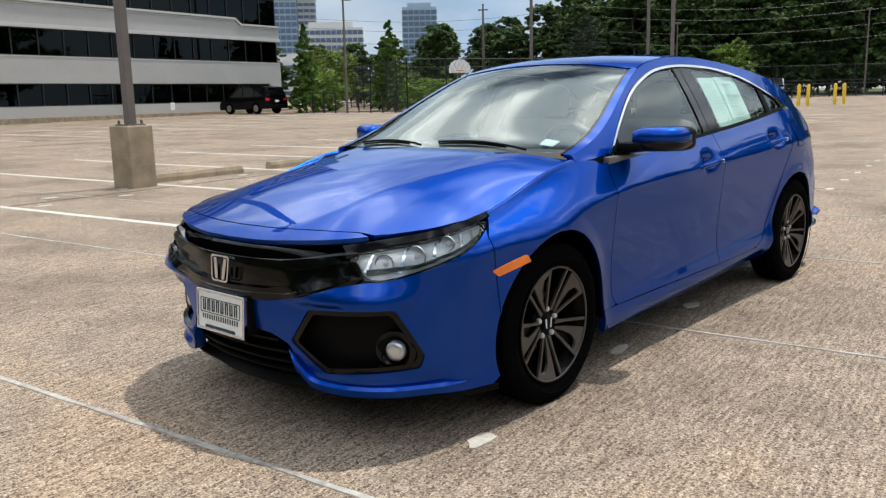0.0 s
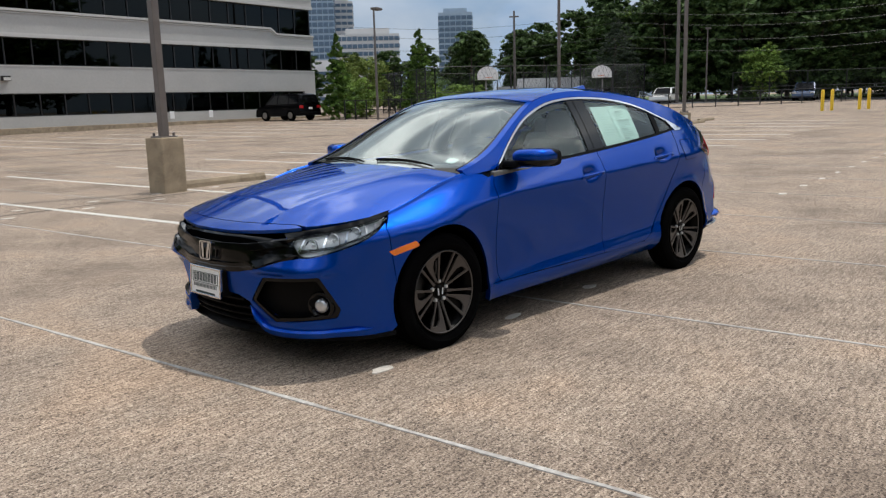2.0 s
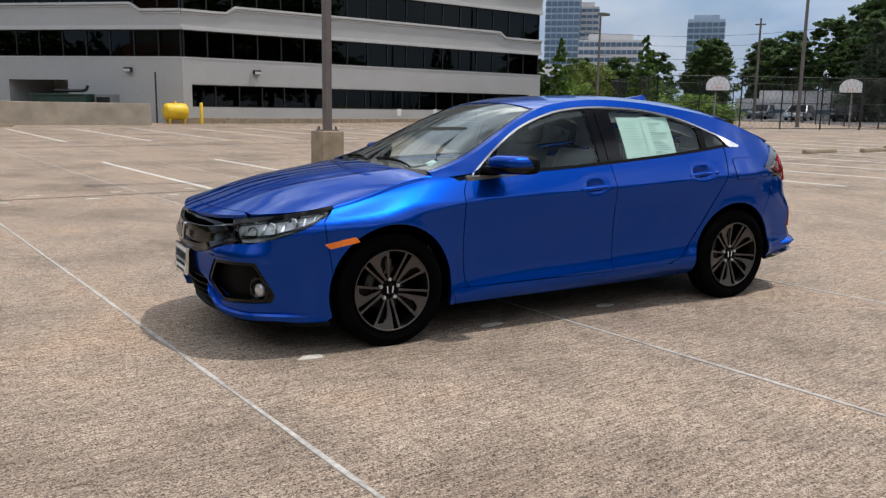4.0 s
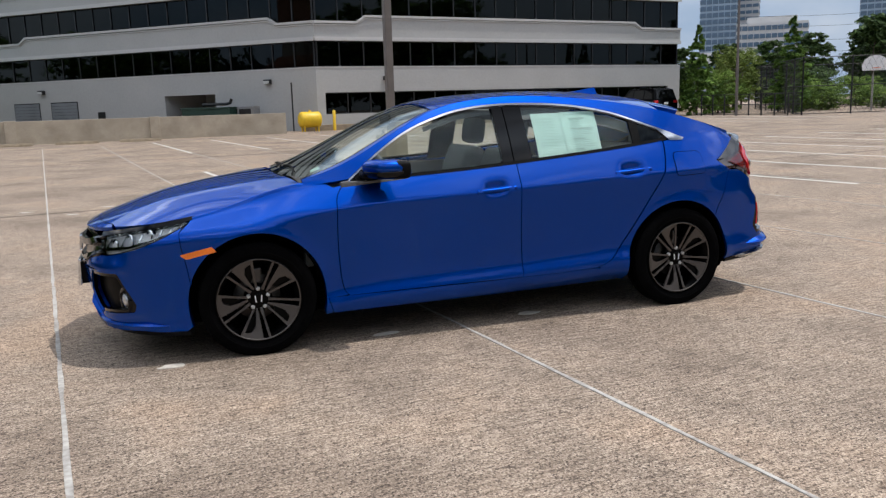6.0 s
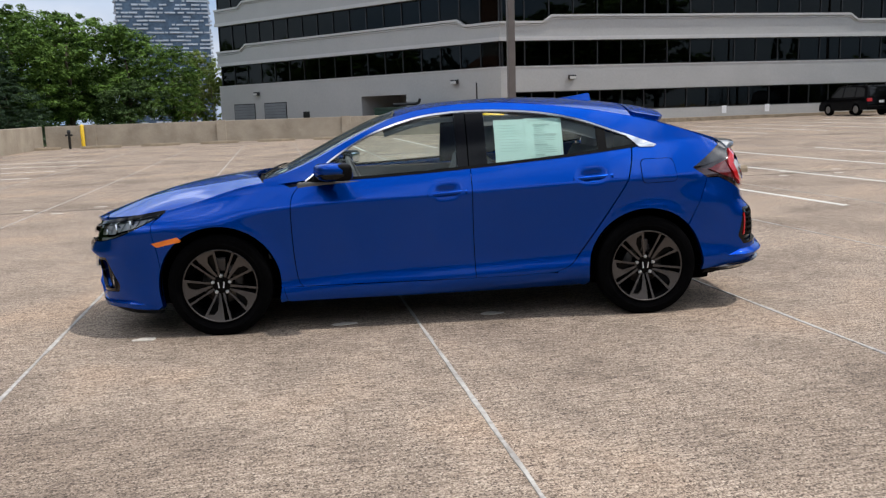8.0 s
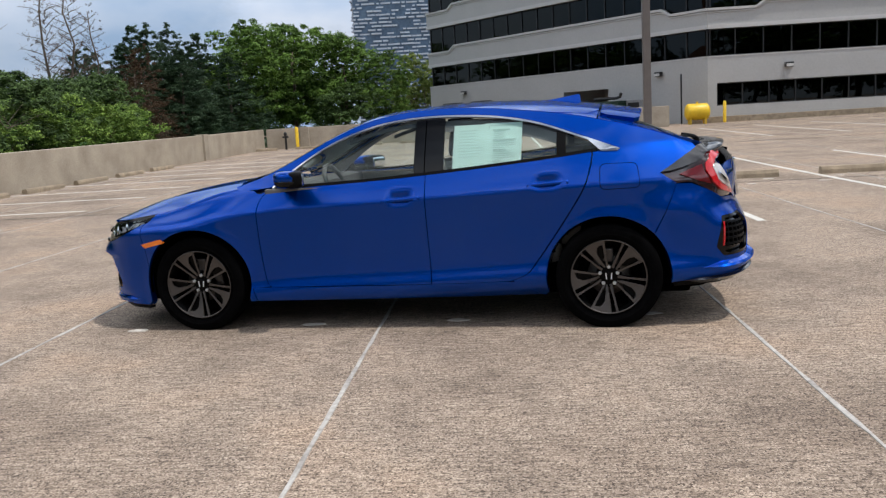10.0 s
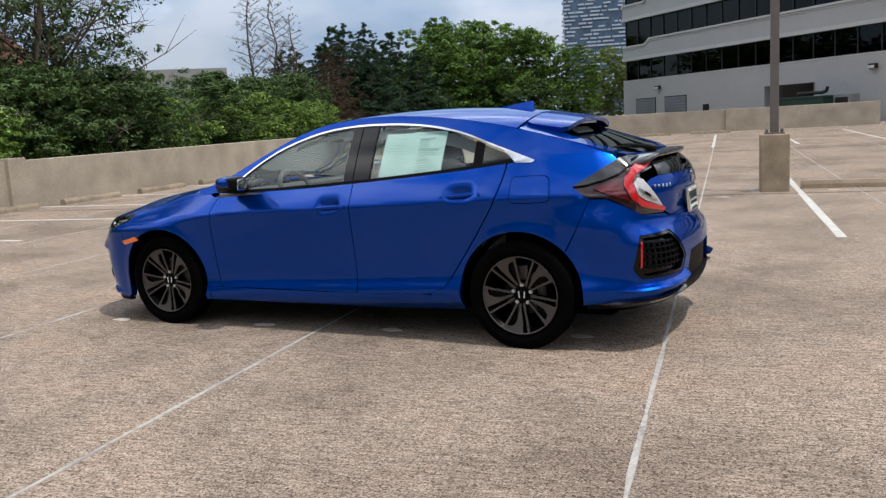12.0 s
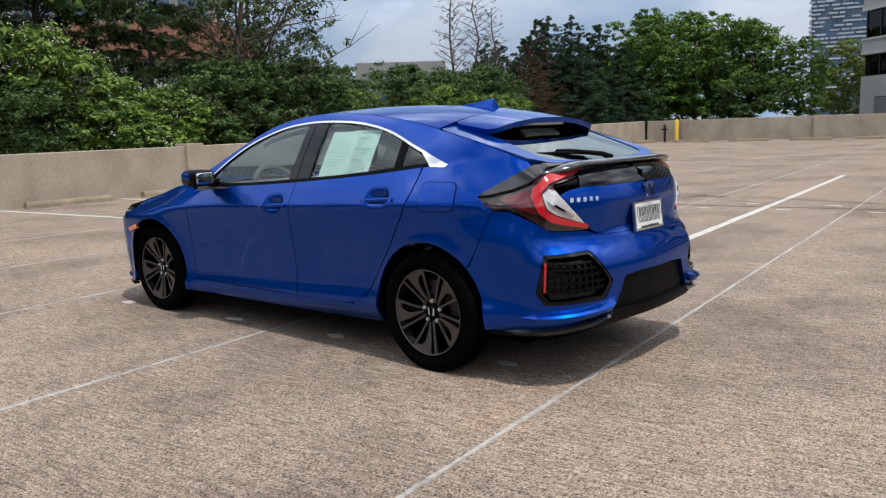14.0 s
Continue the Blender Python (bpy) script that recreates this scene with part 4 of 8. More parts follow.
for i, m in enumerate((False, True)):
    fdoor, rdoor = front_doors[i], rear_doors[i]
    panel("window_glass", side, under_chrome(0.745, -0.165) + belt(-0.165, 0.745, 16, 0.012), M_glass, fdoor, "clear side window glass", mirror=m, depth=0, lift=-0.008, res=0.05)
    panel("window_glass", side, under_chrome(-0.335, -1.065) + belt(-1.065, -0.335, 16, 0.012), M_glass, rdoor, "clear side window glass", mirror=m, depth=0, lift=-0.008, res=0.05)
    panel("quarter_glass", side, under_chrome(-1.105, -1.30, 10, -0.016) + belt(-1.30, -1.105, 8, 0.014), M_quarter, car, "dark fixed quarter window", mirror=m, depth=0.004, lift=-0.006, res=0.05)
    panel("door_pillar", side, under_chrome(-0.155, -0.222, 5) + [(-0.222, 0.985), (-0.155, 0.98)], M_gloss, fdoor, "gloss black pillar trim", mirror=m, depth=0.012, lift=-0.003, res=0.03)
    panel("door_pillar", side, under_chrome(-0.229, -0.345, 5) + [(-0.345, 0.992), (-0.229, 0.985)], M_gloss, rdoor, "gloss black pillar trim", mirror=m, depth=0.012, lift=-0.003, res=0.03)
    panel("door_pillar", side, under_chrome(-1.055, -1.112, 5) + [(-1.112, 1.058), (-1.055, 1.052)], M_black, rdoor, "black window divider", mirror=m, depth=0.012, lift=-0.003, res=0.03)
    panel("pillar_core", side, under_chrome(-0.150, -0.345, 6, -0.004) + [(-0.345, 0.96), (-0.150, 0.95)], M_void, car, mirror=m, depth=0.004, lift=-0.022, res=0.05)
    panel("window_header", side, under_chrome(0.30, -1.06, 20, -0.010) + [(x, chrome_z(x) - (0.036 if x > -0.25 else 0.078)) for x in np.linspace(-1.06, 0.30, 24)], M_dash, car, "dark cloth trim along the roof edge", mirror=m, depth=0.004, lift=-0.035, res=0.05)
    trim = [(x, z + 0.002) for x, z in chrome_line[::4]] + [(x, float(rail_z(x)) - 0.004) for x in np.linspace(-1.42, 1.0, 30)]
    panel("pillar_trim", side, trim, M_beige, car, "pale grey inner pillar trim", mirror=m, depth=0.0, lift=-0.024, res=0.05)
    panel("mirror_corner", side, [(0.785, 0.942), (0.69, 1.012), (0.69, 0.948)], M_black, fdoor, mirror=m, depth=0.01, lift=-0.003, res=0.03)
    strip_top = [(x, z + 0.005) for x, z in chrome_line]
    panel("window_trim", side, strip_top + [(-1.415, 1.075)] + [(x, z - 0.007) for x, z in chrome_line[::-1]], M_chrome, car, "bright chrome window trim", mirror=m, depth=0.008, lift=0.004, res=0.014)
    panel("trim_tip", side, [(-1.22, 1.166), (-1.30, 1.136), (-1.438, 1.083), (-1.42, 1.070), (-1.325, 1.071)], M_chrome, car, "bright chrome window trim", mirror=m, depth=0.008, lift=0.005, res=0.02)
    panel("belt_seal", side, belt(0.76, -1.30, 40, 0.013) + belt(-1.30, 0.76, 40, -0.004), M_black, fdoor, mirror=m, depth=0.01, lift=0.003, res=0.016)
    # fuel flap seam on the left side only
    if not m:
        # flat near-black panel paints the shade of the seam round the flap
        panel("flap_gap", side, rounded([(-1.311, 0.999), (-1.534, 0.999), (-1.549, 0.851), (-1.311, 0.846)], 0.037), M_void, car, depth=0.0, lift=0.0012, res=0.012)
        panel("fuel_flap", side, rounded([(-1.315, 0.995), (-1.53, 0.995), (-1.545, 0.855), (-1.315, 0.85)], 0.035), M_paint, car, depth=0.004, lift=0.0035, res=0.012)

# bonnet, wings, roof
hood_half = flow([(2.245, 0.0), (2.232, 0.2), (2.175, 0.415), (2.08, 0.565), (1.92, 0.685), (1.72, 0.738)], 8)
hood_edge = flow([(1.72, 0.738), (1.55, 0.722), (1.35, 0.712), (1.12, 0.712)], 6)
hood_back = flow([(1.065, 0.70), (1.092, 0.60), (1.15, 0.35), (1.165, 0.0)], 6)
lip = flow([(2.170, 0.0), (2.158, 0.2), (2.115, 0.40), (2.072, 0.520)], 8)
nose = hood_half[:25] + [(2.078, 0.527)] + [(x + 0.005, y + 0.002) for x, y in lip[::-1]]
panel("nose_strip", hood, nose + [(x, -y) for x, y in nose[::-1] if y > 0.003], M_paint, car, depth=0.02, res=0.03)
half = lip + [(2.062, 0.575)] + [p for p in hood_half if p[0] < 2.03] + hood_edge[1:] + hood_back
panel("bonnet", hood, half + [(x, -y) for x, y in half[::-1] if y > 1e-6], M_paint, car, depth=0.02, res=0.035)

head_low = flow([(2.285, 0.665), (2.215, 0.602), (2.05, 0.625), (1.88, 0.675), (1.73, 0.742)], 8)
fender_front = [(1.682, 0.772), (1.70, 0.752), (1.742, 0.715), (1.735, 0.64), (1.712, 0.52), (1.70, 0.43)]
fa = arc(WHEEL_X, WHEEL_Z, ARCH, math.degrees(math.atan2(0.43 - WHEEL_Z, 1.70 - WHEEL_X)), 194, 44)
fender_top = [(x, float(belt_z(x))) for x in np.linspace(0.985, 1.66, 20)]
fender = fender_top + fender_front + fa[1:] + [(0.985, 0.195), (0.945, 0.198), (0.968, 0.286), (0.885, 0.287)] + [(x + G, z) for x, z in door_front[::-1]][3:-6] + [(0.895, 0.90), (0.93, 0.92)]
both("front_wing", fender, M_paint, depth=0.03, res=0.02)


def wing_top(u, v):
    """Bridges the wing's upper edge to the bonnet line."""
    u, v = np.asarray(u, float), np.asarray(v, float)
    a = side(u, belt_z(u))
    b = hood(u, np.interp(u, [1.0, 1.12, 1.35, 1.55, 1.72], [0.69, 0.715, 0.715, 0.725, 0.741]))
    return a + (b - a) * v[..., None] + np.stack([0 * u, 0 * u, 0.010 * np.sin(np.pi * v)], -1)


both("wing_cap", [(x, 0.0) for x in np.linspace(0.985, 1.67, 24)] + [(x, 1.0) for x in np.linspace(1.67, 1.0, 24)], M_paint, surf=wing_top, depth=0.0, res=0.06)

roof_half = [(0.225, v) for v in (0.0, 0.3, 0.6, 0.9)] + [(0.20, 0.985)] + [(x, 0.985) for x in np.linspace(0.1, -1.30, 24)] + [(-1.31, 0.8), (-1.325, 0.4), (-1.33, 0.0)]
panel("roof", top, roof_half + [(x, -v) for x, v in roof_half[::-1] if v > 1e-6], M_paint, car, depth=0.02, res=0.04)
for s in (1, -1):
    panel("a_pillar", top, [(x, s * 0.945) for x in np.linspace(0.21, 1.06, 16)] + [(x, s * 1.0) for x in np.linspace(1.06, 0.21, 16)], M_paint, car, depth=0.015, res=0.02)
    panel("a_pillar_trim", top, [(x, s * 0.915) for x in np.linspace(0.20, 1.0, 14)] + [(x, s * 0.995) for x in np.linspace(1.0, 0.20, 14)], M_dash, car, "dark grey inner pillar trim", depth=0.0, lift=-0.024, res=0.03)
    panel("windshield_seal", top, [(x, s * 0.925) for x in np.linspace(0.24, 1.06, 16)] + [(x, s * 0.945) for x in np.linspace(1.06, 0.24, 16)], M_gloss, car, depth=0.01, res=0.02)
ws_half = [(0.235, v) for v in (0.0, 0.3, 0.6, 0.925)] + [(x, 0.925) for x in np.linspace(0.3, 1.03, 10)] + [(1.08, 0.7), (1.115, 0.4), (1.125, 0.0)]
panel("windshield", top, ws_half + [(x, -v) for x, v in ws_half[::-1] if v > 1e-6], M_wind, car, "clear curved windshield reflecting clouds", depth=0.0, lift=-0.004, res=0.05)
cowl = part("cowl", box(1.04, -0.60, 0.86, 1.11, 0.60, 0.895, 0.01), M_black, car)
for y in np.linspace(-0.60, 0.55, 20):
    part("cowl_slat", box(1.05, y, 0.88, 1.165 - 0.10 * abs(y), y + 0.05, 0.948 - 0.05 * abs(y)), M_black, cowl)

# tail
gate_half = [(-1.31, 0.0), (-1.31, 0.5), (-1.31, 0.97)] + [(x, 0.985) for x in np.linspace(-1.35, -1.86, 14)] + [(-1.93, 0.86), (-1.965, 0.5), (-1.985, 0.0)]
gate_hole = [(-1.40, 0.0), (-1.40, 0.60), (-1.43, 0.72), (-1.5, 0.755), (-1.75, 0.80), (-1.86, 0.80), (-1.905, 0.70), (-1.93, 0.35), (-1.94, 0.0)]
whole = lambda h: h + [(x, -v) for x, v in h[::-1] if v > 1e-6]
tailgate = panel("tailgate", gate, whole(gate_half), M_paint, car, holes=[whole(gate_hole)], depth=0.025, res=0.035)
panel("rear_glass", gate, whole(gate_hole), M_tinted, tailgate, "dark sloping rear window", depth=0.0, lift=-0.004, res=0.05)
band = [(-1.40, 0.0), (-1.40, 0.60), (-1.43, 0.72), (-1.47, 0.74), (-1.475, 0.4), (-1.475, 0.0)]
panel("glass_border", gate, whole(band), M_gloss, tailgate, depth=0.0, lift=0.001, res=0.05)
lower_gate = [(QR, 0.725), (-2.50, 0.725), (-2.43, 0.735), (-2.375, 0.76), (-2.28, 0.85), (-2.20, 0.935), (-2.26, 0.955), (-2.34, 0.965), (-2.6, 0.965), (QR, 0.965)]
panel("tailgate_skin", side, sym(lower_gate, QR), M_paint, tailgate, depth=0.02, res=0.03)
low_glass = [(QR, 0.967), (-2.6, 0.967), (-2.33, 0.967), (-2.36, 1.040), (QR, 1.055)]
panel("lower_glass", side, sym(low_glass, QR), M_gloss, tailgate, "gloss black lower rear window strip", depth=0.02, res=0.03)

roof_spoiler = [(-1.335, 0.0), (-1.335, 0.5), (-1.325, 0.80), (-1.36, 0.83), (-1.53, 0.79), (-1.565, 0.72), (-1.585, 0.4), (-1.59, 0.0)]
panel("roof_spoiler", top, whole(roof_spoiler), M_paint, tailgate, depth=0.028, lift=0.002, res=0.035)
panel("spoiler_underside", top, whole([(-1.36, 0.0), (-1.36, 0.76), (-1.52, 0.74), (-1.565, 0.4), (-1.57, 0.0)]), M_gloss, tailgate, depth=0.0, lift=-0.026, res=0.05)
bm = bmesh.new()
add_box(bm, -1.555, -0.17, 1.272, -1.50, 0.17, 1.287, 0.004)
part("brake_light", bm, M_white, tailgate, "pale high brake light under the spoiler")


def wing_bar():
    """The black spoiler blade across the tail, ends turned down to the lamps."""
    bm = bmesh.new()
    rows = []
    prof = [(0.135, -0.012), (0.07, 0.012), (0.0, 0.024), (-0.06, 0.026), (-0.098, 0.020), (-0.100, 0.004), (-0.04, -0.012), (0.08, -0.030)]
    for y in np.linspace(-0.655, 0.655, 41):
        a = abs(y)
        xc = -2.005 + 0.11 * (a / 0.7) ** 2.2
        zc = 1.066 - 0.012 * a * a - 0.045 * smooth(0.40, 0.66, a)
        rows.append([bm.verts.new((xc + dx * (1 - 0.8 * smooth(0.48, 0.655, a)), y, zc + dz)) for dx, dz in prof])
    for a, b in zip(rows, rows[1:]):
        for k in range(len(prof)):
            j = (k + 1) % len(prof)
            bm.faces.new((a[k], a[j], b[j], b[k]))
    bm.faces.new(rows[0])
    bm.faces.new(rows[-1][::-1])
    bmesh.ops.recalc_face_normals(bm, faces=bm.faces)
    return bm


part("rear_wing", wing_bar(), M_blade, tailgate, "gloss black tail spoiler blade", smooth=True)

# bumpers
vent = rounded([(2.53, 0.365), (2.44, 0.49), (2.13, 0.50), (2.03, 0.33), (2.05, 0.285), (2.40, 0.255)], 0.013)
fb_half = ([(QF, 0.452), (2.74, 0.452), (2.72, 0.502), (2.60, 0.508), (2.46, 0.535), (2.33, 0.578)] + [(q, z - 0.004) for q, z in head_low[8:]]
           + [(1.746, 0.716), (1.739, 0.64), (1.716, 0.52), (1.704, 0.43)] + arc(WHEEL_X, WHEEL_Z, ARCH, 17, -17, 10)
           + [(1.74, 0.182), (1.95, 0.178), (2.20, 0.179), (2.36, 0.183), (2.45, 0.215), (2.545, 0.355), (2.62, 0.385), (2.74, 0.40), (QF, 0.402)])


def swept(name, path, profile, mat, parent, label="", mirror=False, taper=0.12, up=(0, 0, 1), n=10):
    """A moulded bar that follows the body's skin: path in (q, z), profile in (outward, upward)."""
    pts = np.array(flow(path, n))
    e = 2e-3
    base = side(pts[:, 0], pts[:, 1])
    du = side(pts[:, 0] + e, pts[:, 1]) - side(pts[:, 0] - e, pts[:, 1])
    out = np.stack([du[:, 1], -du[:, 0], 0 * du[:, 0]], -1)
    out /= np.linalg.norm(out, axis=1)[:, None] + 1e-9
    if np.mean(np.sum(out * base * (1, 1, 0), 1)) < 0:
        out = -out
    length = np.linspace(0, 1, len(pts))
    size = np.clip(np.minimum(length, 1 - length) / taper, 0.08, 1) if taper else np.ones(len(pts))
    bm = bmesh.new()
    s = -1 if mirror else 1
    rows = [[bm.verts.new((float(b[0] + o[0] * a * k), s * float(b[1] + o[1] * a * k), float(b[2] + h * k))) for a, h in profile] for b, o, k in zip(base, out, size)]
    m = len(profile)
    for a, b in zip(rows, rows[1:]):
        for k in range(m):
            j = (k + 1) % m
            bm.faces.new((a[k], a[j], b[j], b[k]))
    bm.faces.new(rows[0])
    bm.faces.new(rows[-1][::-1])
    bmesh.ops.recalc_face_normals(bm, faces=bm.faces)
    for f in bm.faces:
        f.smooth = True
    for r0, r1 in zip(rows, rows[1:]):
        for k in range(m):
            for ed in r0[k].link_edges:
                if r1[k] in ed.verts:
                    ed.smooth = False
    return part(name, bm, mat, parent, label)


front_bumper = panel("front_bumper", side, sym(fb_half), M_paint, car, holes=[vent, [(2 * QF - q, z) for q, z in vent]], depth=0.045, res=0.028)
for s in (0, 1):
    flip = (lambda o: [(2 * QF - q, z) for q, z in o]) if s else (lambda o: o)
    v = panel("fog_vent", side, flip(rounded([(2.545, 0.365), (2.445, 0.50), (2.125, 0.512), (2.018, 0.33), (2.04, 0.272), (2.405, 0.243)], 0.013)), M_black, front_bumper, "black fog lamp recess", depth=0.0, lift=-0.055, res=0.03)
    rim_out = rounded([(2.537, 0.365), (2.442, 0.494), (2.128, 0.505), (2.025, 0.33), (2.047, 0.280), (2.402, 0.250)], 0.013)
    rim_in = rounded([(2.505, 0.365), (2.425, 0.472), (2.145, 0.482), (2.055, 0.335), (2.07, 0.303), (2.39, 0.275)], 0.013)
    panel("vent_frame", side, flip(rim_out), M_gloss, v, holes=[flip(rim_in)], depth=0.02, lift=-0.006, res=0.02)
grille = [(QF, 0.70), (2.6, 0.698), (2.42, 0.692), (2.31, 0.682), (2.285, 0.66), (2.225, 0.60), (2.34, 0.574), (2.46, 0.531), (2.60, 0.503), (2.72, 0.498), (2.745, 0.45), (QF, 0.45)]
gr = panel("grille", side, sym(grille), M_gloss, car, "gloss black front grille", depth=0.02, lift=-0.012, res=0.03)
# the slot's depth is painted: a near-black sheet, no opening
panel("grille_slot", side, sym([(QF, 0.688), (2.62, 0.686), (2.50, 0.676), (2.46, 0.662), (2.56, 0.655), (QF, 0.652)]), M_void, gr, depth=0.0, lift=-0.008, res=0.03)
panel("grille_bar", side, sym([(QF, 0.650), (2.55, 0.651), (2.43, 0.664), (2.33, 0.672), (2.30, 0.655), (2.42, 0.632), (2.55, 0.618), (QF, 0.612)]), M_gloss, gr, depth=0.03, lift=0.014, res=0.03)
panel("grille_bar", side, sym([(QF, 0.545), (2.62, 0.552), (2.45, 0.578), (2.30, 0.612), (2.27, 0.60), (2.36, 0.572), (2.48, 0.535), (2.62, 0.508), (QF, 0.50)]), M_gloss, gr, depth=0.03, lift=0.012, res=0.03)
mous = lambda half: half + [(2 * QF - q, z) for q, z in half[::-1] if q < QF - 1e-6]
swept("grille_blade", mous([(2.245, 0.690), (2.36, 0.676), (2.50, 0.653), (2.66, 0.646), (QF, 0.645)]), [(-0.02, 0.010), (0.004, 0.008), (0.012, 0.001), (0.006, -0.014), (-0.02, -0.020)], M_gloss, gr, "gloss black upper grille blade", taper=0.04)
swept("grille_blade", mous([(2.23, 0.612), (2.33, 0.598), (2.45, 0.562), (2.56, 0.540), (QF, 0.533)]), [(-0.02, 0.010), (0.004, 0.008), (0.013, -0.002), (0.008, -0.020), (-0.02, -0.026)], M_gloss, gr, "gloss black lower grille blade", taper=0.04)
for mir in (False, True):
    swept("bumper_blade", [(2.545, 0.335), (2.485, 0.250), (2.42, 0.212), (2.25, 0.204), (2.05, 0.208), (1.84, 0.212)], [(-0.03, 0.034), (0.016, 0.016), (0.024, 0.004), (0.016, -0.022), (-0.03, -0.024)], M_paint, front_bumper, "", mir, 0.10)
lowg = [(QF, 0.40), (2.74, 0.40), (2.62, 0.383), (2.548, 0.353), (2.455, 0.225), (2.46, 0.195), (2.7, 0.185), (QF, 0.183)]
lg = panel("lower_grille", side, sym(lowg), M_void, car, "black honeycomb lower grille", depth=0.02, lift=-0.035, res=0.03)
for k in range(4):
    z = 0.218 + 0.044 * k
    w = 2.50 + 0.02 * k + (0.05 if k == 3 else 0)
    panel("mesh_bar", side, sym([(QF, z), (w, z - 0.004), (w, z + 0.006), (QF, z + 0.010)]), M_black, lg, depth=0.012, lift=-0.020, res=0.04)
panel("front_lip", side, sym([(QF, 0.183), (2.5, 0.183), (2.35, 0.181), (1.95, 0.176), (1.72, 0.180), (1.72, 0.160), (2.0, 0.157), (2.4, 0.160), (QF, 0.162)]), M_black, car, "black chin spoiler", depth=0.04, lift=0.004, res=0.03)

rvent = rounded([(-2.06, 0.655), (-2.33, 0.665), (-2.46, 0.505), (-2.40, 0.425), (-2.06, 0.415), (-2.01, 0.47)], 0.013)
rb_half = ([(QR, 0.722), (-2.50, 0.722), (-2.42, 0.732), (-2.36, 0.750), (-2.12, 0.762), (-2.02, 0.797), (-1.86, 0.86), (-1.765, 0.862)] + [(q - 0.005, z) for q, z in quarter_seam[:-1]] + [(-1.632, 0.578)]
           + arc(-WHEEL_X, WHEEL_Z, ARCH, 136, 187, 16) + [(-1.74, 0.272), (-1.95, 0.284), (-2.15, 0.312), (-2.30, 0.345), (-2.46, 0.352), (-2.52, 0.44), (-2.56, 0.515), (-2.7, 0.525), (QR, 0.525)])
rear_bumper = panel("rear_bumper", side, sym(rb_half, QR), M_paint, car, holes=[rvent, [(2 * QR - q, z) for q, z in rvent]], depth=0.04, res=0.03)
for s in (0, 1):
    flip = (lambda o: [(2 * QR - q, z) for q, z in o]) if s else (lambda o: o)
    v = panel("rear_vent", side, flip(rounded([(-2.05, 0.667), (-2.335, 0.677), (-2.475, 0.505), (-2.405, 0.413), (-2.05, 0.403), (-1.995, 0.47)], 0.013)), M_gloss, rear_bumper, "black honeycomb corner vent", depth=0.0, lift=-0.035, res=0.03)
    panel("vent_frame", side, flip(rounded([(-2.055, 0.66), (-2.333, 0.67), (-2.466, 0.505), (-2.402, 0.42), (-2.055, 0.41), (-2.003, 0.47)], 0.013)), M_gloss, v,
          holes=[flip(rounded([(-2.085, 0.642), (-2.320, 0.650), (-2.435, 0.508), (-2.382, 0.442), (-2.085, 0.432), (-2.045, 0.478)], 0.013))], depth=0.02, lift=-0.004, res=0.02)
    panel("reflector", side, flip([(-2.064, 0.62), (-2.077, 0.62), (-2.069, 0.48), (-2.057, 0.475)]), M_red, v, "thin red reflector", depth=0.008, lift=0.0, res=0.03)
    # hex mesh bars
    for k, z in enumerate((0.475, 0.51, 0.545, 0.58, 0.615)):
        panel("mesh_bar", side, flip([(-2.085, z), (-2.44 + 0.35 * abs(z - 0.52), z), (-2.44 + 0.35 * abs(z - 0.52), z + 0.012), (-2.085, z + 0.012)]), M_black, v, depth=0.014, lift=-0.02, res=0.03)
    for k in range(7):
        q = -2.11 - 0.042 * k
        panel("mesh_bar", side, flip([(q, 0.465), (q - 0.010, 0.465), (q - 0.010, 0.63), (q, 0.63)]), M_black, v, depth=0.014, lift=-0.021, res=0.03)
for mir in (False, True):
    swept("bumper_blade", [(-1.92, 0.352), (-2.08, 0.362), (-2.25, 0.376), (-2.40, 0.392), (-2.48, 0.425)], [(-0.03, 0.040), (0.030, 0.010), (0.040, -0.002), (0.020, -0.030), (-0.03, -0.034)], M_paint, rear_bumper, "", mir, 0.18)
    swept("lower_fin", [(-1.80, 0.275), (-2.05, 0.290), (-2.30, 0.318), (-2.47, 0.345)], [(-0.03, 0.020), (0.020, 0.010), (0.034, 0.0), (0.0, -0.024), (-0.03, -0.026)], M_blade, car, "gloss black rear lower fin", mir, 0.15)
panel("diffuser", side, sym([(QR, 0.523), (-2.70, 0.523), (-2.565, 0.512), (-2.525, 0.44), (-2.465, 0.350), (-2.46, 0.315), (QR, 0.31)], QR), M_black, car, "matt black rear diffuser", depth=0.04, lift=-0.022, res=0.03)
panel("rear_lip", side, sym([(QR, 0.335), (-2.46, 0.345), (-2.30, 0.340), (-2.15, 0.308), (-1.95, 0.280), (-1.74, 0.268), (-1.74, 0.246), (-2.0, 0.252), (-2.3, 0.285), (QR, 0.29)], QR), M_black, car, "black rear lower lip", depth=0.05, lift=0.006, res=0.03)

# ---- wheels ----


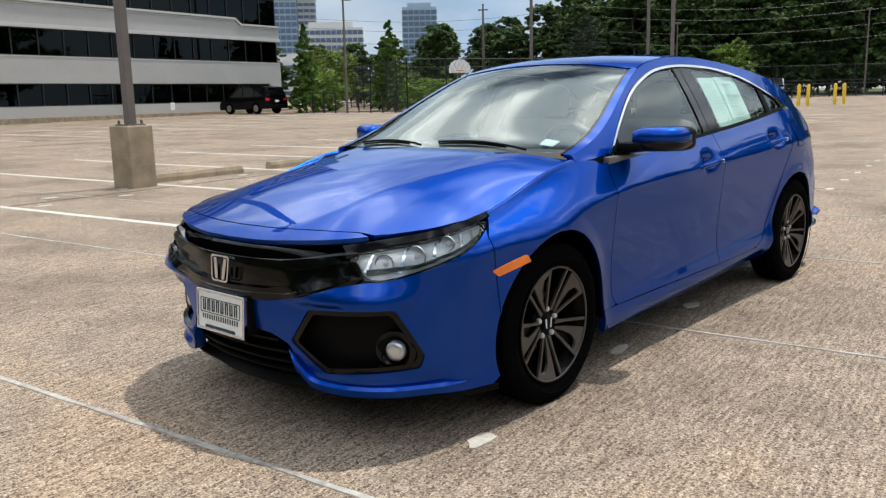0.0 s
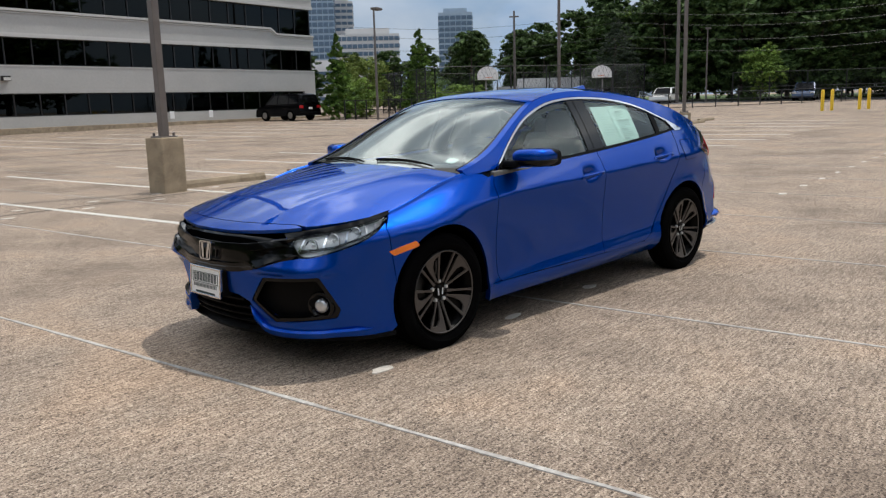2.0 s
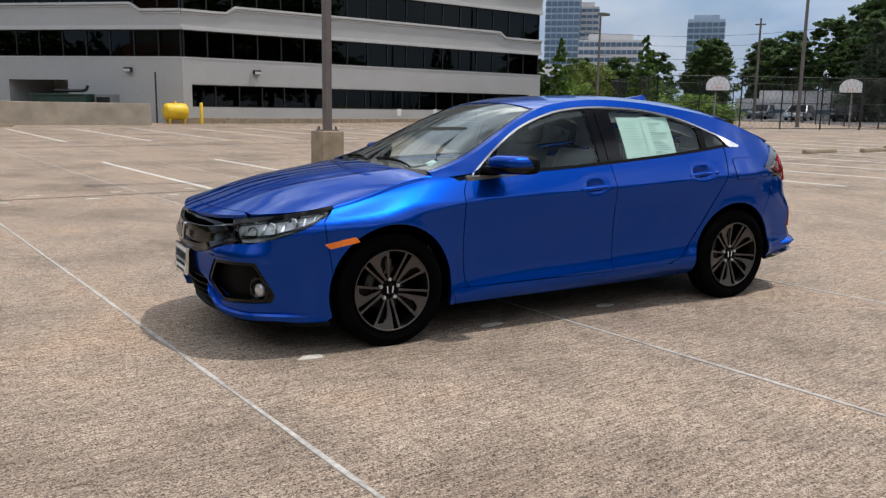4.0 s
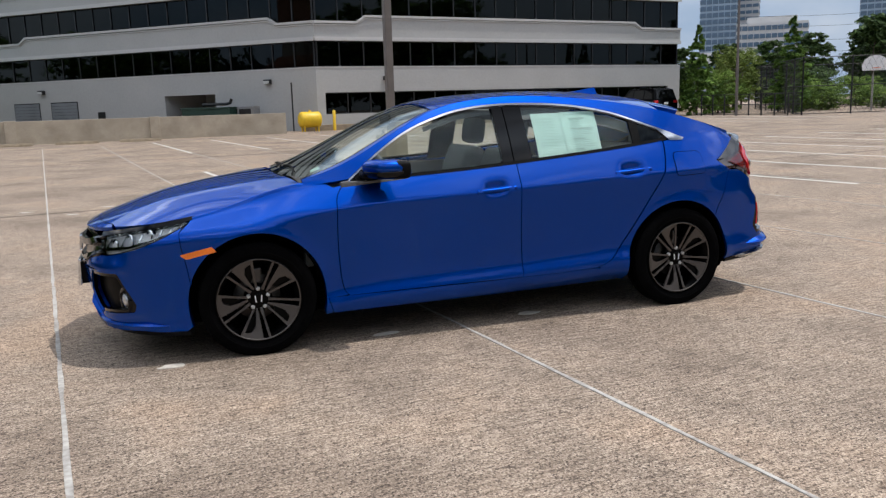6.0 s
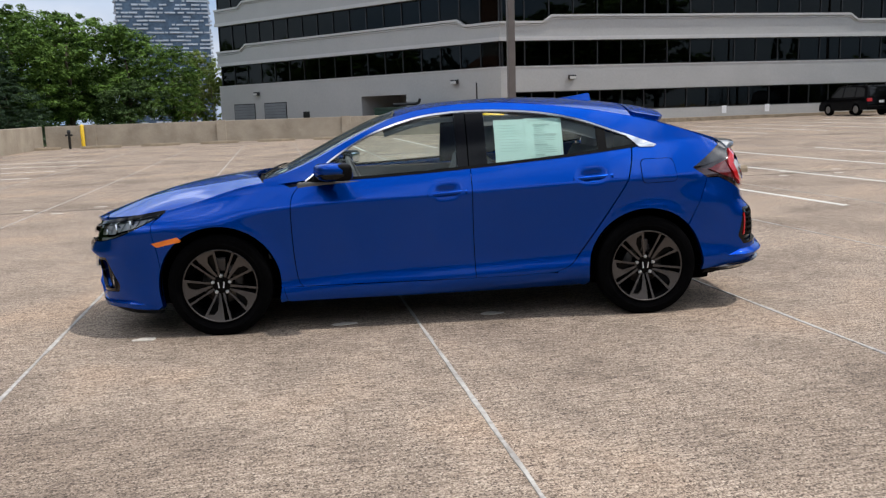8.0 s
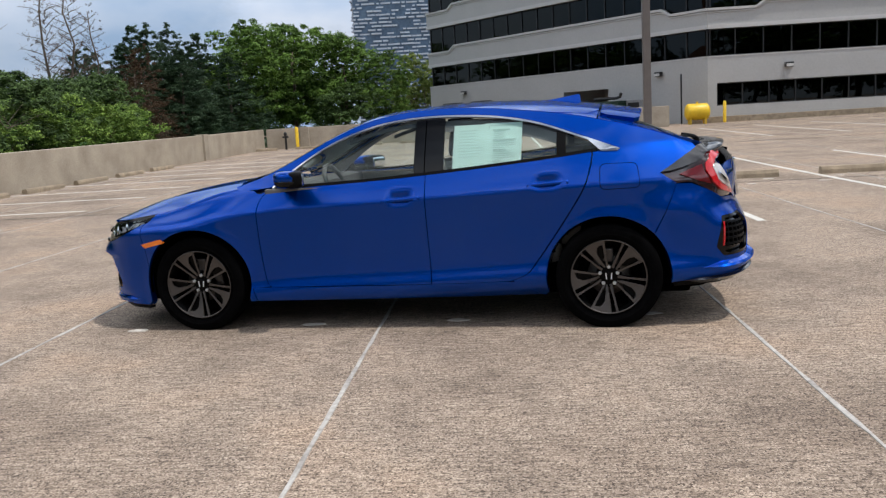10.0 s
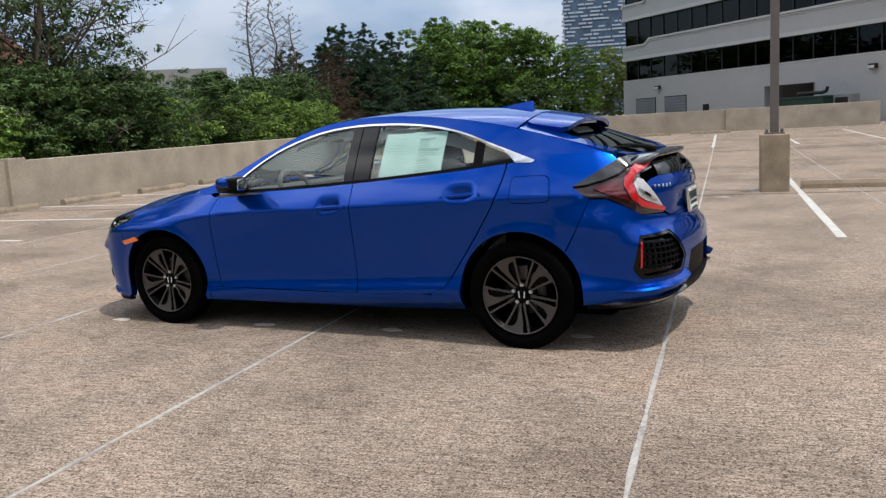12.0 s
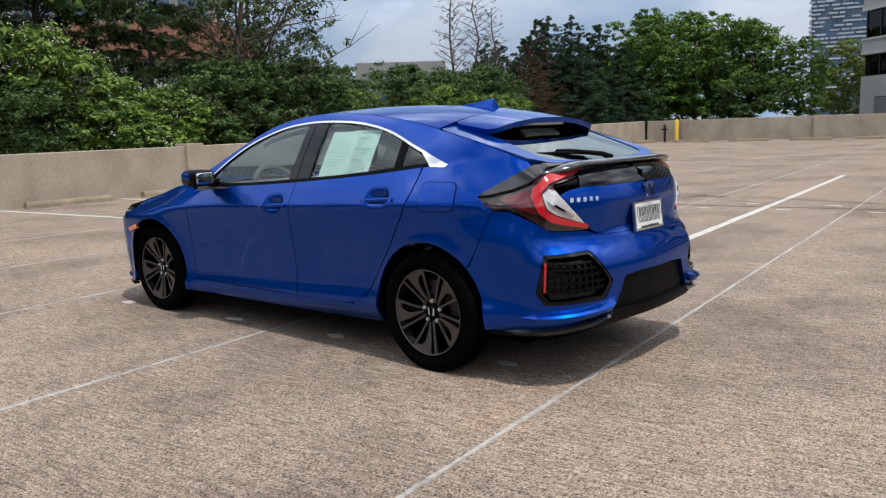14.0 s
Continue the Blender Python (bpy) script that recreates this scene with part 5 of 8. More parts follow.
def wheel_parts():
    """One wheel at the origin, its face toward +y."""
    w = thing("wheel", "black and machined alloy wheel with a black tyre", "wheel")
    R = 0.320
    tyre = [(0.228, 0.062), (0.245, 0.076), (0.275, 0.082), (0.300, 0.079), (0.315, 0.070), (0.3205, 0.060), (R, 0.042), (R - 0.007, 0.041), (R - 0.007, 0.036), (R, 0.035), (R, 0.004), (R - 0.007, 0.003), (R - 0.007, -0.003), (R, -0.004), (R, -0.035), (R - 0.007, -0.036), (R - 0.007, -0.041), (R, -0.042), (0.3205, -0.060), (0.315, -0.078), (0.300, -0.094), (0.275, -0.100), (0.245, -0.090), (0.225, -0.07)]
    t = part("tyre", lathe(tyre, 72), M_rubber, w, "black rubber tyre", smooth=True)
    part("bead_ring", lathe([(0.262, 0.0985), (0.265, 0.1012), (0.268, 0.0995)], 72), M_rubber, t)
    rim = part("rim", lathe([(0.224, 0.074), (0.231, 0.079), (0.234, 0.074), (0.230, 0.064), (0.214, 0.05), (0.198, 0.0), (0.195, -0.08), (0.220, -0.09)], 72), M_rim, w, "black rim barrel", smooth=True)
    part("rim_edge", lathe([(0.2215, 0.0755), (0.2245, 0.0785), (0.2285, 0.0793), (0.2285, 0.0765)], 72), M_machined, rim, "thin machined rim edge", smooth=True)
    part("hub", lathe([(0.0, 0.032), (0.045, 0.032), (0.066, 0.030), (0.076, 0.022), (0.078, -0.01)], 40), M_rim, w, smooth=True)
    part("centre_cap", lathe([(0.0, 0.044), (0.030, 0.043), (0.034, 0.030)], 32), M_rim, w, smooth=True)
    bm = bmesh.new()
    for sx in (-1, 1):
        add_prism(bm, [(sx * 0.008, -0.016), (sx * 0.013, -0.016), (sx * 0.016, 0.016), (sx * 0.011, 0.016)], lambda a, b, c: Vector((a * 1.35, 0.0440 + c, b * 1.2)), 0.003)
    part("cap_emblem", bm, M_white, w, "small bright cap emblem")
    bm = bmesh.new()
    add_prism(bm, rounded([(-0.021, -0.022), (0.021, -0.022), (0.023, 0.022), (-0.023, 0.022)], 0.008), lambda a, b, c: Vector((a * 1.2, 0.0430 + c, b * 1.1)), 0.0014)
    part("cap_plate", bm, M_rim, w)

    def polar(r, a):
        return (r * math.cos(radians(a)), r * math.sin(radians(a)))

    def blade(outline, y_in, y_out, mat, drop):
        bm = bmesh.new()
        n = len(outline)
        lift = lambda u, v: y_in + (y_out - y_in) * min(1, math.hypot(u, v) / 0.222)
        a = [bm.verts.new((u, lift(u, v), v)) for u, v in outline]
        b = [bm.verts.new((u * 0.99, lift(u, v) - drop, v * 0.99)) for u, v in outline]
        bm.faces.new(a)
        bm.faces.new(b[::-1])
        for i in range(n):
            j = (i + 1) % n
            bm.faces.new((a[j], a[i], b[i], b[j]))
        bmesh.ops.recalc_face_normals(bm, faces=bm.faces)
        return bm

    thin = [polar(0.055, -8), polar(0.12, -2.4), polar(0.222, -1.9), polar(0.222, 1.6), polar(0.12, 2.6), polar(0.055, 10)]
    thick = [polar(0.058, 20), polar(0.11, 12.5), polar(0.16, 10.2), polar(0.222, 9.5), polar(0.222, 19), polar(0.222, 30), polar(0.222, 39.5), polar(0.205, 39.5), polar(0.200, 33), polar(0.192, 28), polar(0.16, 22.5), polar(0.11, 23), polar(0.058, 31)]
    arm = [polar(0.060, 34), polar(0.12, 37.5), polar(0.222, 38.6), polar(0.222, 42.6), polar(0.12, 42.8), polar(0.060, 47)]
    rib = [polar(0.095, 25), polar(0.15, 23), polar(0.188, 27.5), polar(0.198, 38), polar(0.12, 37)]
    for k in range(5):
        turn = Matrix.Rotation(radians(-(42 + 72 * k)), 4, "Y")
        for name, o, yi, yo, mat, drop in (("spoke", thin, 0.030, 0.074, M_machined, 0.010), ("spoke", thick, 0.030, 0.074, M_machined, 0.010), ("spoke", arm, 0.0302, 0.0742, M_machined, 0.010), ("spoke_body", thin, 0.019, 0.063, M_rim, 0.035), ("spoke_body", thick, 0.019, 0.063, M_rim, 0.035), ("spoke_pocket", rib, 0.012, 0.052, M_rim, 0.02)):
            bm = blade(o, yi, yo, mat, drop)
            bmesh.ops.transform(bm, matrix=turn, verts=bm.verts)
            part(name, bm, mat, rim, "machined grey spoke face" if mat is M_machined else "")
        a = radians(90 + 72 * k)
        part("wheel_nut", lathe([(0.0, 0.046), (0.008, 0.045), (0.0115, 0.040), (0.0115, 0.015)], 12, "y", Matrix.Translation((0.056 * math.cos(a), 0, 0.056 * math.sin(a)))), M_nut, w)
    part("brake_disc", lathe([(0.06, -0.025), (0.128, -0.025), (0.13, -0.033), (0.128, -0.04)], 48), M_machined, w, "grey steel brake disc", smooth=True)
    part("caliper", box(-0.03, -0.035, 0.08, 0.07, 0.008, 0.165, 0.01), M_machined, w)
    # added disc, its near-black colour is the shade behind the spokes
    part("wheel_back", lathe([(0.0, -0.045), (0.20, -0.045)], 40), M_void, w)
    return w


proto = wheel_parts()
proto.parent = car
proto.matrix_basis = Matrix.Translation((WHEEL_X, 0.755, 0.315))
for x, y, turn in ((-WHEEL_X, 0.755, 0), (WHEEL_X, -0.755, 180), (-WHEEL_X, -0.755, 180)):
    c = copy_thing(proto, Matrix.Translation((x, y, 0.315)) @ Matrix.Rotation(radians(turn), 4, "Z"))
    c.parent = car
for o in [proto] + [o for o in car.children if o.name.startswith("wheel.")]:
    for key in ("category", "group"):
        if key in o:
            del o[key]
for x in (WHEEL_X, -WHEEL_X):
    for s in (1, -1):
        bm = bmesh.new()
        n = 26
        pts = [(x + 0.363 * math.cos(a), WHEEL_Z + 0.363 * math.sin(a)) for a in np.linspace(radians(-8), radians(188), n)]
        a = [bm.verts.new((u, s * (float(side(np.array(x + (u - x) * 1.016), np.array(WHEEL_Z + (v - WHEEL_Z) * 1.016))[1]) - 0.006), v)) for u, v in pts]
        b = [bm.verts.new((u, s * 0.52, v)) for u, v in pts]
        for i in range(n - 1):
            bm.faces.new((a[i], a[i + 1], b[i + 1], b[i]))
        bm.faces.new(b)
        # near-black liner, the shade of the arch is in its colour
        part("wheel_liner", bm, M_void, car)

# ---- lamps ----
for m in (False, True):
    head = head_low + [(1.70, 0.762)] + flow([(1.72, 0.766), (1.95, 0.735), (2.15, 0.708), (2.275, 0.688)], 8)
    sgn = -1 if m else 1
    h = panel("headlamp", side, head, M_lampback, car, "clear headlamp with bright reflectors", mirror=m, depth=0.0, lift=-0.028, res=0.02)
    panel("lens", side, head, M_lens, h, "clear plastic lens", mirror=m, depth=0.0, lift=-0.003, res=0.03)
    panel("lamp_bezel", side, head, M_gloss, h, mirror=m, depth=0.012, lift=-0.004, res=0.02, holes=[[(q + (2.03 - q) * 0.09, z + (0.682 - z) * 0.06) for q, z in head]])
    for q, z, r in ((2.165, 0.650, 0.031), (2.06, 0.672, 0.036), (1.935, 0.706, 0.026)):
        c = side(np.array(q), np.array(z))
        b = lathe([(0.0, -0.055), (r * 0.45, -0.048), (r * 0.8, -0.028), (r, 0.0), (r * 1.06, 0.0), (r * 1.06, -0.01)], 28, "x", Matrix.Translation((c[0] - 0.016, sgn * (c[1] - 0.014), c[2])) @ Matrix.Rotation(sgn * radians(24), 4, "Z"))
        part("bulb_bowl", b, M_chrome, h, smooth=True)
        part("bulb", lathe([(0.0, 0.004), (0.008, 0.0), (0.010, -0.012), (0.010, -0.05)], 16, "x", Matrix.Translation((c[0] - 0.022, sgn * (c[1] - 0.016), c[2]))), M_white, h, smooth=True)
    for q, z0, z1 in ((2.235, 0.632, 0.690), (2.118, 0.628, 0.706), (2.000, 0.652, 0.722), (1.875, 0.690, 0.742), (1.815, 0.712, 0.748)):
        panel("lamp_divider", side, [(q, z0), (q - 0.014, z0), (q - 0.034, z1), (q - 0.026, z1)], M_chrome, h, "bright lamp divider", mirror=m, depth=0.008, lift=-0.016, res=0.03)
    panel("lamp_floor", side, [(2.225, 0.622), (2.05, 0.638), (1.88, 0.686), (1.77, 0.728), (1.77, 0.734), (1.88, 0.698), (2.05, 0.652), (2.225, 0.640)], M_gloss, h, "dark lower lamp trim", mirror=m, depth=0.006, lift=-0.014, res=0.03)
    brow = flow([(2.30, 0.690), (2.15, 0.712), (1.95, 0.738), (1.72, 0.768), (1.66, 0.785)], 8) + flow([(1.655, 0.795), (1.72, 0.787), (1.95, 0.757), (2.15, 0.734), (2.32, 0.712)], 8)
    panel("lamp_brow", side, brow, M_gloss, car, "gloss black brow over the headlamp", mirror=m, depth=0.02, lift=-0.002, res=0.02)
    panel("side_marker", side, rounded([(1.748, 0.598), (1.578, 0.634), (1.556, 0.606), (1.715, 0.572)], 0.008), M_orange, car, "amber side marker lamp", mirror=m, depth=0.02, lift=0.004, res=0.02)
    for k in range(3):
        panel("lamp_fin", side, [(-2.10 - 0.05 * k, 0.905 - 0.025 * k), (-2.15 - 0.055 * k, 0.880 - 0.025 * k), (-2.155 - 0.055 * k, 0.890 - 0.025 * k), (-2.105 - 0.05 * k, 0.916 - 0.025 * k)], M_chrome if k != 1 else M_gloss, car, mirror=m, depth=0.006, lift=0.012, res=0.03)
    # fog lamp
    c = side(np.array(2.135), np.array(0.345))
    mt = Matrix.Translation((c[0] - 0.018, sgn * (c[1] - 0.022), c[2])) @ Matrix.Rotation(sgn * radians(20), 4, "Z")
    part("fog_pod", lathe([(0.074, -0.03), (0.075, -0.008), (0.070, 0.0), (0.055, -0.008), (0.046, -0.02)], 32, "x", mt), M_gloss, car, smooth=True)
    f = part("fog_lamp", lathe([(0.0, 0.004), (0.02, 0.003), (0.032, -0.001), (0.036, -0.008), (0.037, -0.02)], 32, "x", mt), M_reflector, car, "round clear fog lamp", smooth=True)
    # tail lamp
    tail = [(-1.668, 0.932)] + flow([(-1.71, 0.900), (-1.765, 0.868), (-1.86, 0.866), (-2.02, 0.803), (-2.12, 0.768), (-2.365, 0.756)], 5) + flow([(-2.28, 0.85), (-2.165, 0.975), (-2.25, 1.0), (-2.40, 1.035), (-2.41, 1.06)], 5) + flow([(-2.3, 1.055), (-2.1, 1.075), (-1.958, 1.070), (-1.86, 1.026), (-1.76, 0.976)], 5)
    tl = panel("tail_lamp", side, tail, M_smoke, car, "dark red wraparound tail lamp", mirror=m, depth=0.02, lift=-0.008, res=0.025)
    panel("red_lens", side, [(-1.975, 0.93), (-2.03, 0.852), (-2.12, 0.808), (-2.20, 0.792), (-2.355, 0.765), (-2.36, 0.785), (-2.16, 0.834), (-2.085, 0.866), (-2.045, 0.945), (-2.12, 0.985), (-2.24, 1.01), (-2.39, 1.045), (-2.39, 1.062), (-2.22, 1.045), (-2.08, 1.02), (-1.985, 0.97)], M_red, tl, "bright red light bar", mirror=m, depth=0.02, lift=0.006, res=0.02)
    panel("clear_lens", side, [(-2.058, 0.938), (-2.094, 0.872), (-2.16, 0.842), (-2.335, 0.792), (-2.26, 0.865), (-2.17, 0.955), (-2.12, 0.965)], M_clear, tl, "clear reversing lamp section", mirror=m, depth=0.012, lift=0.003, res=0.02)
    panel("amber_lens", side, [(-1.79, 0.918), (-1.90, 0.875), (-2.015, 0.845), (-1.965, 0.925), (-1.955, 0.965), (-1.86, 0.940)], M_redsmoke, tl, "dark red lens section", mirror=m, depth=0.008, lift=0.0, res=0.02)
    panel("lamp_blade", side, [(-1.672, 0.931), (-1.74, 0.936), (-1.86, 0.962), (-1.95, 0.990), (-2.02, 1.025), (-2.16, 1.06), (-2.3, 1.068), (-2.3, 1.074), (-2.1, 1.082), (-1.96, 1.072), (-1.86, 1.028), (-1.76, 0.978)], M_blade, tl, "glossy grey-black lamp top", mirror=m, depth=0.02, lift=0.010, res=0.025)


# ---- mirrors, handles, wipers ----
def super_ball(cx, cy, cz, hx, hy, hz, p=0.62, z_from=-1.0, z_to=1.0, n=28, k=16, shear=0.0):
    bm = bmesh.new()
    f = lambda c: math.copysign(abs(c) ** p, c)
    rows = []
    b0, b1 = math.asin(z_from), math.asin(z_to)
    for j in range(k + 1):
        b = b0 + (b1 - b0) * j / k
        rows.append([bm.verts.new((cx + hx * f(math.cos(b)) * f(math.cos(a)) - shear * hy * f(math.cos(b)) * f(math.sin(a)), cy + hy * f(math.cos(b)) * f(math.sin(a)), cz + hz * f(math.sin(b)))) for a in (2 * math.pi * i / n for i in range(n))])
    for a, b in zip(rows, rows[1:]):
        for i in range(n):
            j = (i + 1) % n
            bm.faces.new((a[i], a[j], b[j], b[i]))
    bmesh.ops.remove_doubles(bm, verts=bm.verts, dist=1e-5)
    bmesh.ops.holes_fill(bm, edges=bm.edges)
    bmesh.ops.recalc_face_normals(bm, faces=bm.faces)
    return bm


for s in (1, -1):
    mr = part("door_mirror", super_ball(0.628, s * 0.905, 0.998, 0.094, 0.104, 0.054, 0.58, -0.05, 1.0, shear=0.35 * s), M_paint, car, "blue door mirror with a black lower shell", smooth=True)
    part("mirror_base", super_ball(0.625, s * 0.905, 0.996, 0.094, 0.105, 0.052, 0.58, -1.0, -0.03, shear=0.35 * s), M_gloss, mr, "gloss black lower shell", smooth=True)
    part("mirror_foot", box(0.60, s * 0.74, 0.945, 0.74, s * 0.86, 0.985, 0.015), M_black, mr)
    part("mirror_back", super_ball(0.582, s * 0.905, 0.996, 0.062, 0.103, 0.0535, 0.46, shear=0.35 * s), M_black, mr, "black mirror rim", smooth=True)
    part("mirror_glass", super_ball(0.562, s * 0.905, 0.996, 0.046, 0.088, 0.042, 0.38, shear=0.35 * s), M_chrome, mr, "mirror glass", smooth=True)
    for (hx, hz), name in (((-0.075, 0.832), front_doors), ((-1.0, 0.895), rear_doors)):
        d = name[0 if s > 0 else 1]
        cup = [(hx + 0.062 * math.cos(a), hz + 0.012 + 0.030 * math.sin(a) - 0.06 * 0.062 * math.cos(a)) for a in np.linspace(0.0, math.pi, 12)]
        panel("handle_cup", side, cup + [(hx - 0.040, hz - 0.018), (hx, hz - 0.030), (hx + 0.040, hz - 0.022)], M_paint, d, "body-coloured recess behind the handle", mirror=s < 0, depth=0.0, lift=0.0015, res=0.012)
        bm = bmesh.new()
        pts = []
        for k in range(15):
            u = -0.125 + 0.25 * k / 14
            y = float(side(np.array(hx + (-0.16 if u < -0.12 else 0.16 if u > 0.12 else 0)), np.array(hz))[1])
            out = 0.016 * (1 - (abs(u) / 0.125) ** 4)
            pts.append((hx + u, s * (y + out + 0.002), hz - 0.06 * u))
        rings = [[bm.verts.new((px, py + s * dy, pz + dz)) for dy, dz in ((-0.006, -0.014), (0.007, -0.010), (0.010, 0.0), (0.007, 0.010), (-0.006, 0.014))] for px, py, pz in pts]
        for a, b in zip(rings, rings[1:]):
            for k in range(5):
                j = (k + 1) % 5
                bm.faces.new((a[k], a[j], b[j], b[k]))
        bm.faces.new(rings[0])
        bm.faces.new(rings[-1])
        bmesh.ops.recalc_face_normals(bm, faces=bm.faces)
        part("door_handle", bm, M_paint, d, "blue pull handle", smooth=True)
for y0, y1, x0, x1 in ((0.50, -0.02, 1.10, 1.075), (-0.10, -0.55, 1.11, 1.06)):
    pts = []
    for k in range(9):
        t = k / 8
        x, y = x0 + (x1 - x0) * t - 0.10 * t * (1 - t) - 0.02, y0 + (y1 - y0) * t
        z = float(top_c(x)) - (float(top_c(x)) - float(rail_z(x))) * (abs(y) / float(edge_y(x))) ** 2.3
        pts.append((x, y, z + 0.009))
    w = part("windshield_wiper", tube(pts, 0.0055, 6), M_black, car, "black windshield wiper")
    part("wiper_blade", tube([(p[0] - 0.008, p[1], p[2] - 0.010) for p in pts[2:]], 0.005, 6), M_black, w)
rw = [(-1.955, -0.02, 1.085), (-1.93, 0.03, 1.108), (-1.86, 0.22, 1.132), (-1.83, 0.32, 1.138)]
w = part("rear_wiper", tube(rw, [0.02, 0.014, 0.010, 0.007], 8), M_black, tailgate, "black rear wiper arm")
part("wiper_blade", tube([(-1.885, 0.12, 1.115), (-1.845, 0.30, 1.126), (-1.80, 0.46, 1.125)], 0.009, 6), M_black, w)
# roof aerial
bm = bmesh.new()
prof = [(-0.93, 0.0), (-1.02, 0.016), (-1.10, 0.036), (-1.17, 0.055), (-1.185, 0.054), (-1.19, 0.02), (-1.195, 0.0)]
left, right = [], []
for x, h in prof:
    z = float(top_c(x))
    wdt = 0.032 * (1 - (h / 0.065)) + 0.003
    left.append(bm.verts.new((x, wdt, z + h - 0.004)))
    right.append(bm.verts.new((x, -wdt, z + h - 0.004)))
for i in range(len(prof) - 1):
    bm.faces.new((left[i], left[i + 1], right[i + 1], right[i]))
base_l = [bm.verts.new((x, 0.034, float(top_c(x)) - 0.006)) for x, h in prof]
base_r = [bm.verts.new((x, -0.034, float(top_c(x)) - 0.006)) for x, h in prof]
for i in range(len(prof) - 1):
    bm.faces.new((base_l[i], base_l[i + 1], left[i + 1], left[i]))
    bm.faces.new((right[i], right[i + 1], base_r[i + 1], base_r[i]))
bmesh.ops.recalc_face_normals(bm, faces=bm.faces)
part("roof_aerial", bm, M_paint, car, "blue shark-fin aerial")


# ---- plates and badges ----
def plate(x, z, face, h=0.150, lean=0.0, frame_mat=None):
    m = Matrix.Translation((x, 0, z)) @ Matrix.Rotation(radians(lean), 4, "Y") @ Matrix.Diagonal((1, 0.94, 0.94, 1))
    p = part("dealer_plate", box(-0.006, -0.150, -h / 2, 0.006, 0.150, h / 2, 0.003, m), M_white, car, "white dealer plate in a bright frame")
    bm = bmesh.new()
    for y0, z0, y1, z1 in ((-0.159, -h / 2 - 0.008, 0.159, -h / 2 + 0.004), (-0.159, h / 2 - 0.004, 0.159, h / 2 + 0.008), (-0.159, -h / 2, -0.149, h / 2), (0.149, -h / 2, 0.159, h / 2)):
        add_box(bm, -0.008, y0, z0, 0.010 * (1 if face > 0 else 1), y1, z1, 0.003, m)
    part("plate_frame", bm, M_chrome, p, "bright metal plate frame")
    bm = bmesh.new()
    o = 0.0075 * face

    def bar(y, zz, wy, hz):
        add_box(bm, o - 0.001, y - wy / 2, zz - hz / 2, o + 0.001, y + wy / 2, zz + hz / 2, 0, m)

    for k in range(8):
        bar(-0.105 + 0.03 * k - 0.007, 0.020, 0.006, 0.046)
        bar(-0.105 + 0.03 * k + 0.006, 0.020, 0.005, 0.046)
        bar(-0.105 + 0.03 * k, 0.020 + (0.020 if k % 2 else -0.019), 0.014, 0.006)
    for k in range(16):
        bar(-0.115 + 0.0153 * k, -0.027, 0.005, 0.020)
    bar(0, 0.047, 0.262, 0.0025)
    bar(0, -0.010, 0.262, 0.0025)
    bar(-0.131, 0.018, 0.0025, 0.058)
    bar(0.131, 0.018, 0.0025, 0.058)
    bar(0, -h / 2 + 0.010, 0.20, 0.010)
    part("plate_print", bm, M_ink, p)
    return p


plate(2.302, 0.436, 1, lean=-4)
part("plate_bracket", box(2.235, -0.155, 0.37, 2.296, 0.155, 0.50, 0.006), M_black, car)
plate(-2.184, 0.79, -1, h=0.145, lean=6)


def emblem(x, z, w, h, face, lean):
    m = Matrix.Translation((x, 0, z)) @ Matrix.Rotation(radians(lean), 4, "Y")
    bm = bmesh.new()
    o = rounded([(-w / 2 * 0.86, -h / 2), (w / 2 * 0.86, -h / 2), (w / 2, h / 2), (-w / 2, h / 2)], 0.014)
    i = [(a * 0.86, b * 0.87) for a, b in o]
    n = len(o)
    va = [[bm.verts.new(m @ Vector((face * d, a, b))) for a, b in ring] for ring, d in ((o, 0.0), (o, 0.012), (i, 0.012), (i, 0.0))]
    for r0, r1 in zip(va, va[1:]):
        for k in range(n):
            j = (k + 1) % n
            bm.faces.new((r0[k], r0[j], r1[j], r1[k]))
    for s in (-1, 1):
        add_prism(bm, [(s * w * 0.10, -h * 0.40), (s * w * 0.24, -h * 0.40), (s * w * 0.36, h * 0.40), (s * w * 0.20, h * 0.40), (s * w * 0.13, 0.0)], lambda a, b, c: m @ Vector((face * c, a, b)), 0.011)
    bmesh.ops.recalc_face_normals(bm, faces=bm.faces)
    return part("emblem", bm, M_chrome, car, "bright chrome badge")


emblem(2.285, 0.600, 0.115, 0.098, 1, -6)
emblem(-2.186, 0.921, 0.090, 0.072, -1, 10)
for k in range(5):
    q0 = -2.250 - 0.040 * k
    panel("badge_bar", side, rounded([(q0, 0.895), (q0 - 0.020, 0.895), (q0 - 0.024, 0.917), (q0 - 0.004, 0.917)], 0.004), M_chrome, tailgate, "bright chrome badge bar", depth=0.004, lift=0.005, res=0.02)


# ---- papers and stickers on the glass ----
def paper(x0, x1, z0, z1, rows, name="window_sheet", label="pale green-white printed sales sheet behind the rear window", lift=-0.02, slant=0.0):
    o = [(x0, z1), (x1, z1 + slant), (x1 + 0.005, z0 + slant), (x0 + 0.005, z0)]
    s = panel(name, side, o, M_paper, car, label, depth=0.0, lift=lift, res=0.05)
    for x, z, w, h in rows:
        panel("print_bar", side, [(x, z), (x - w, z), (x - w, z - h), (x, z - h)], M_print, s, depth=0.0, lift=lift + 0.0012, res=0.2)
    return s


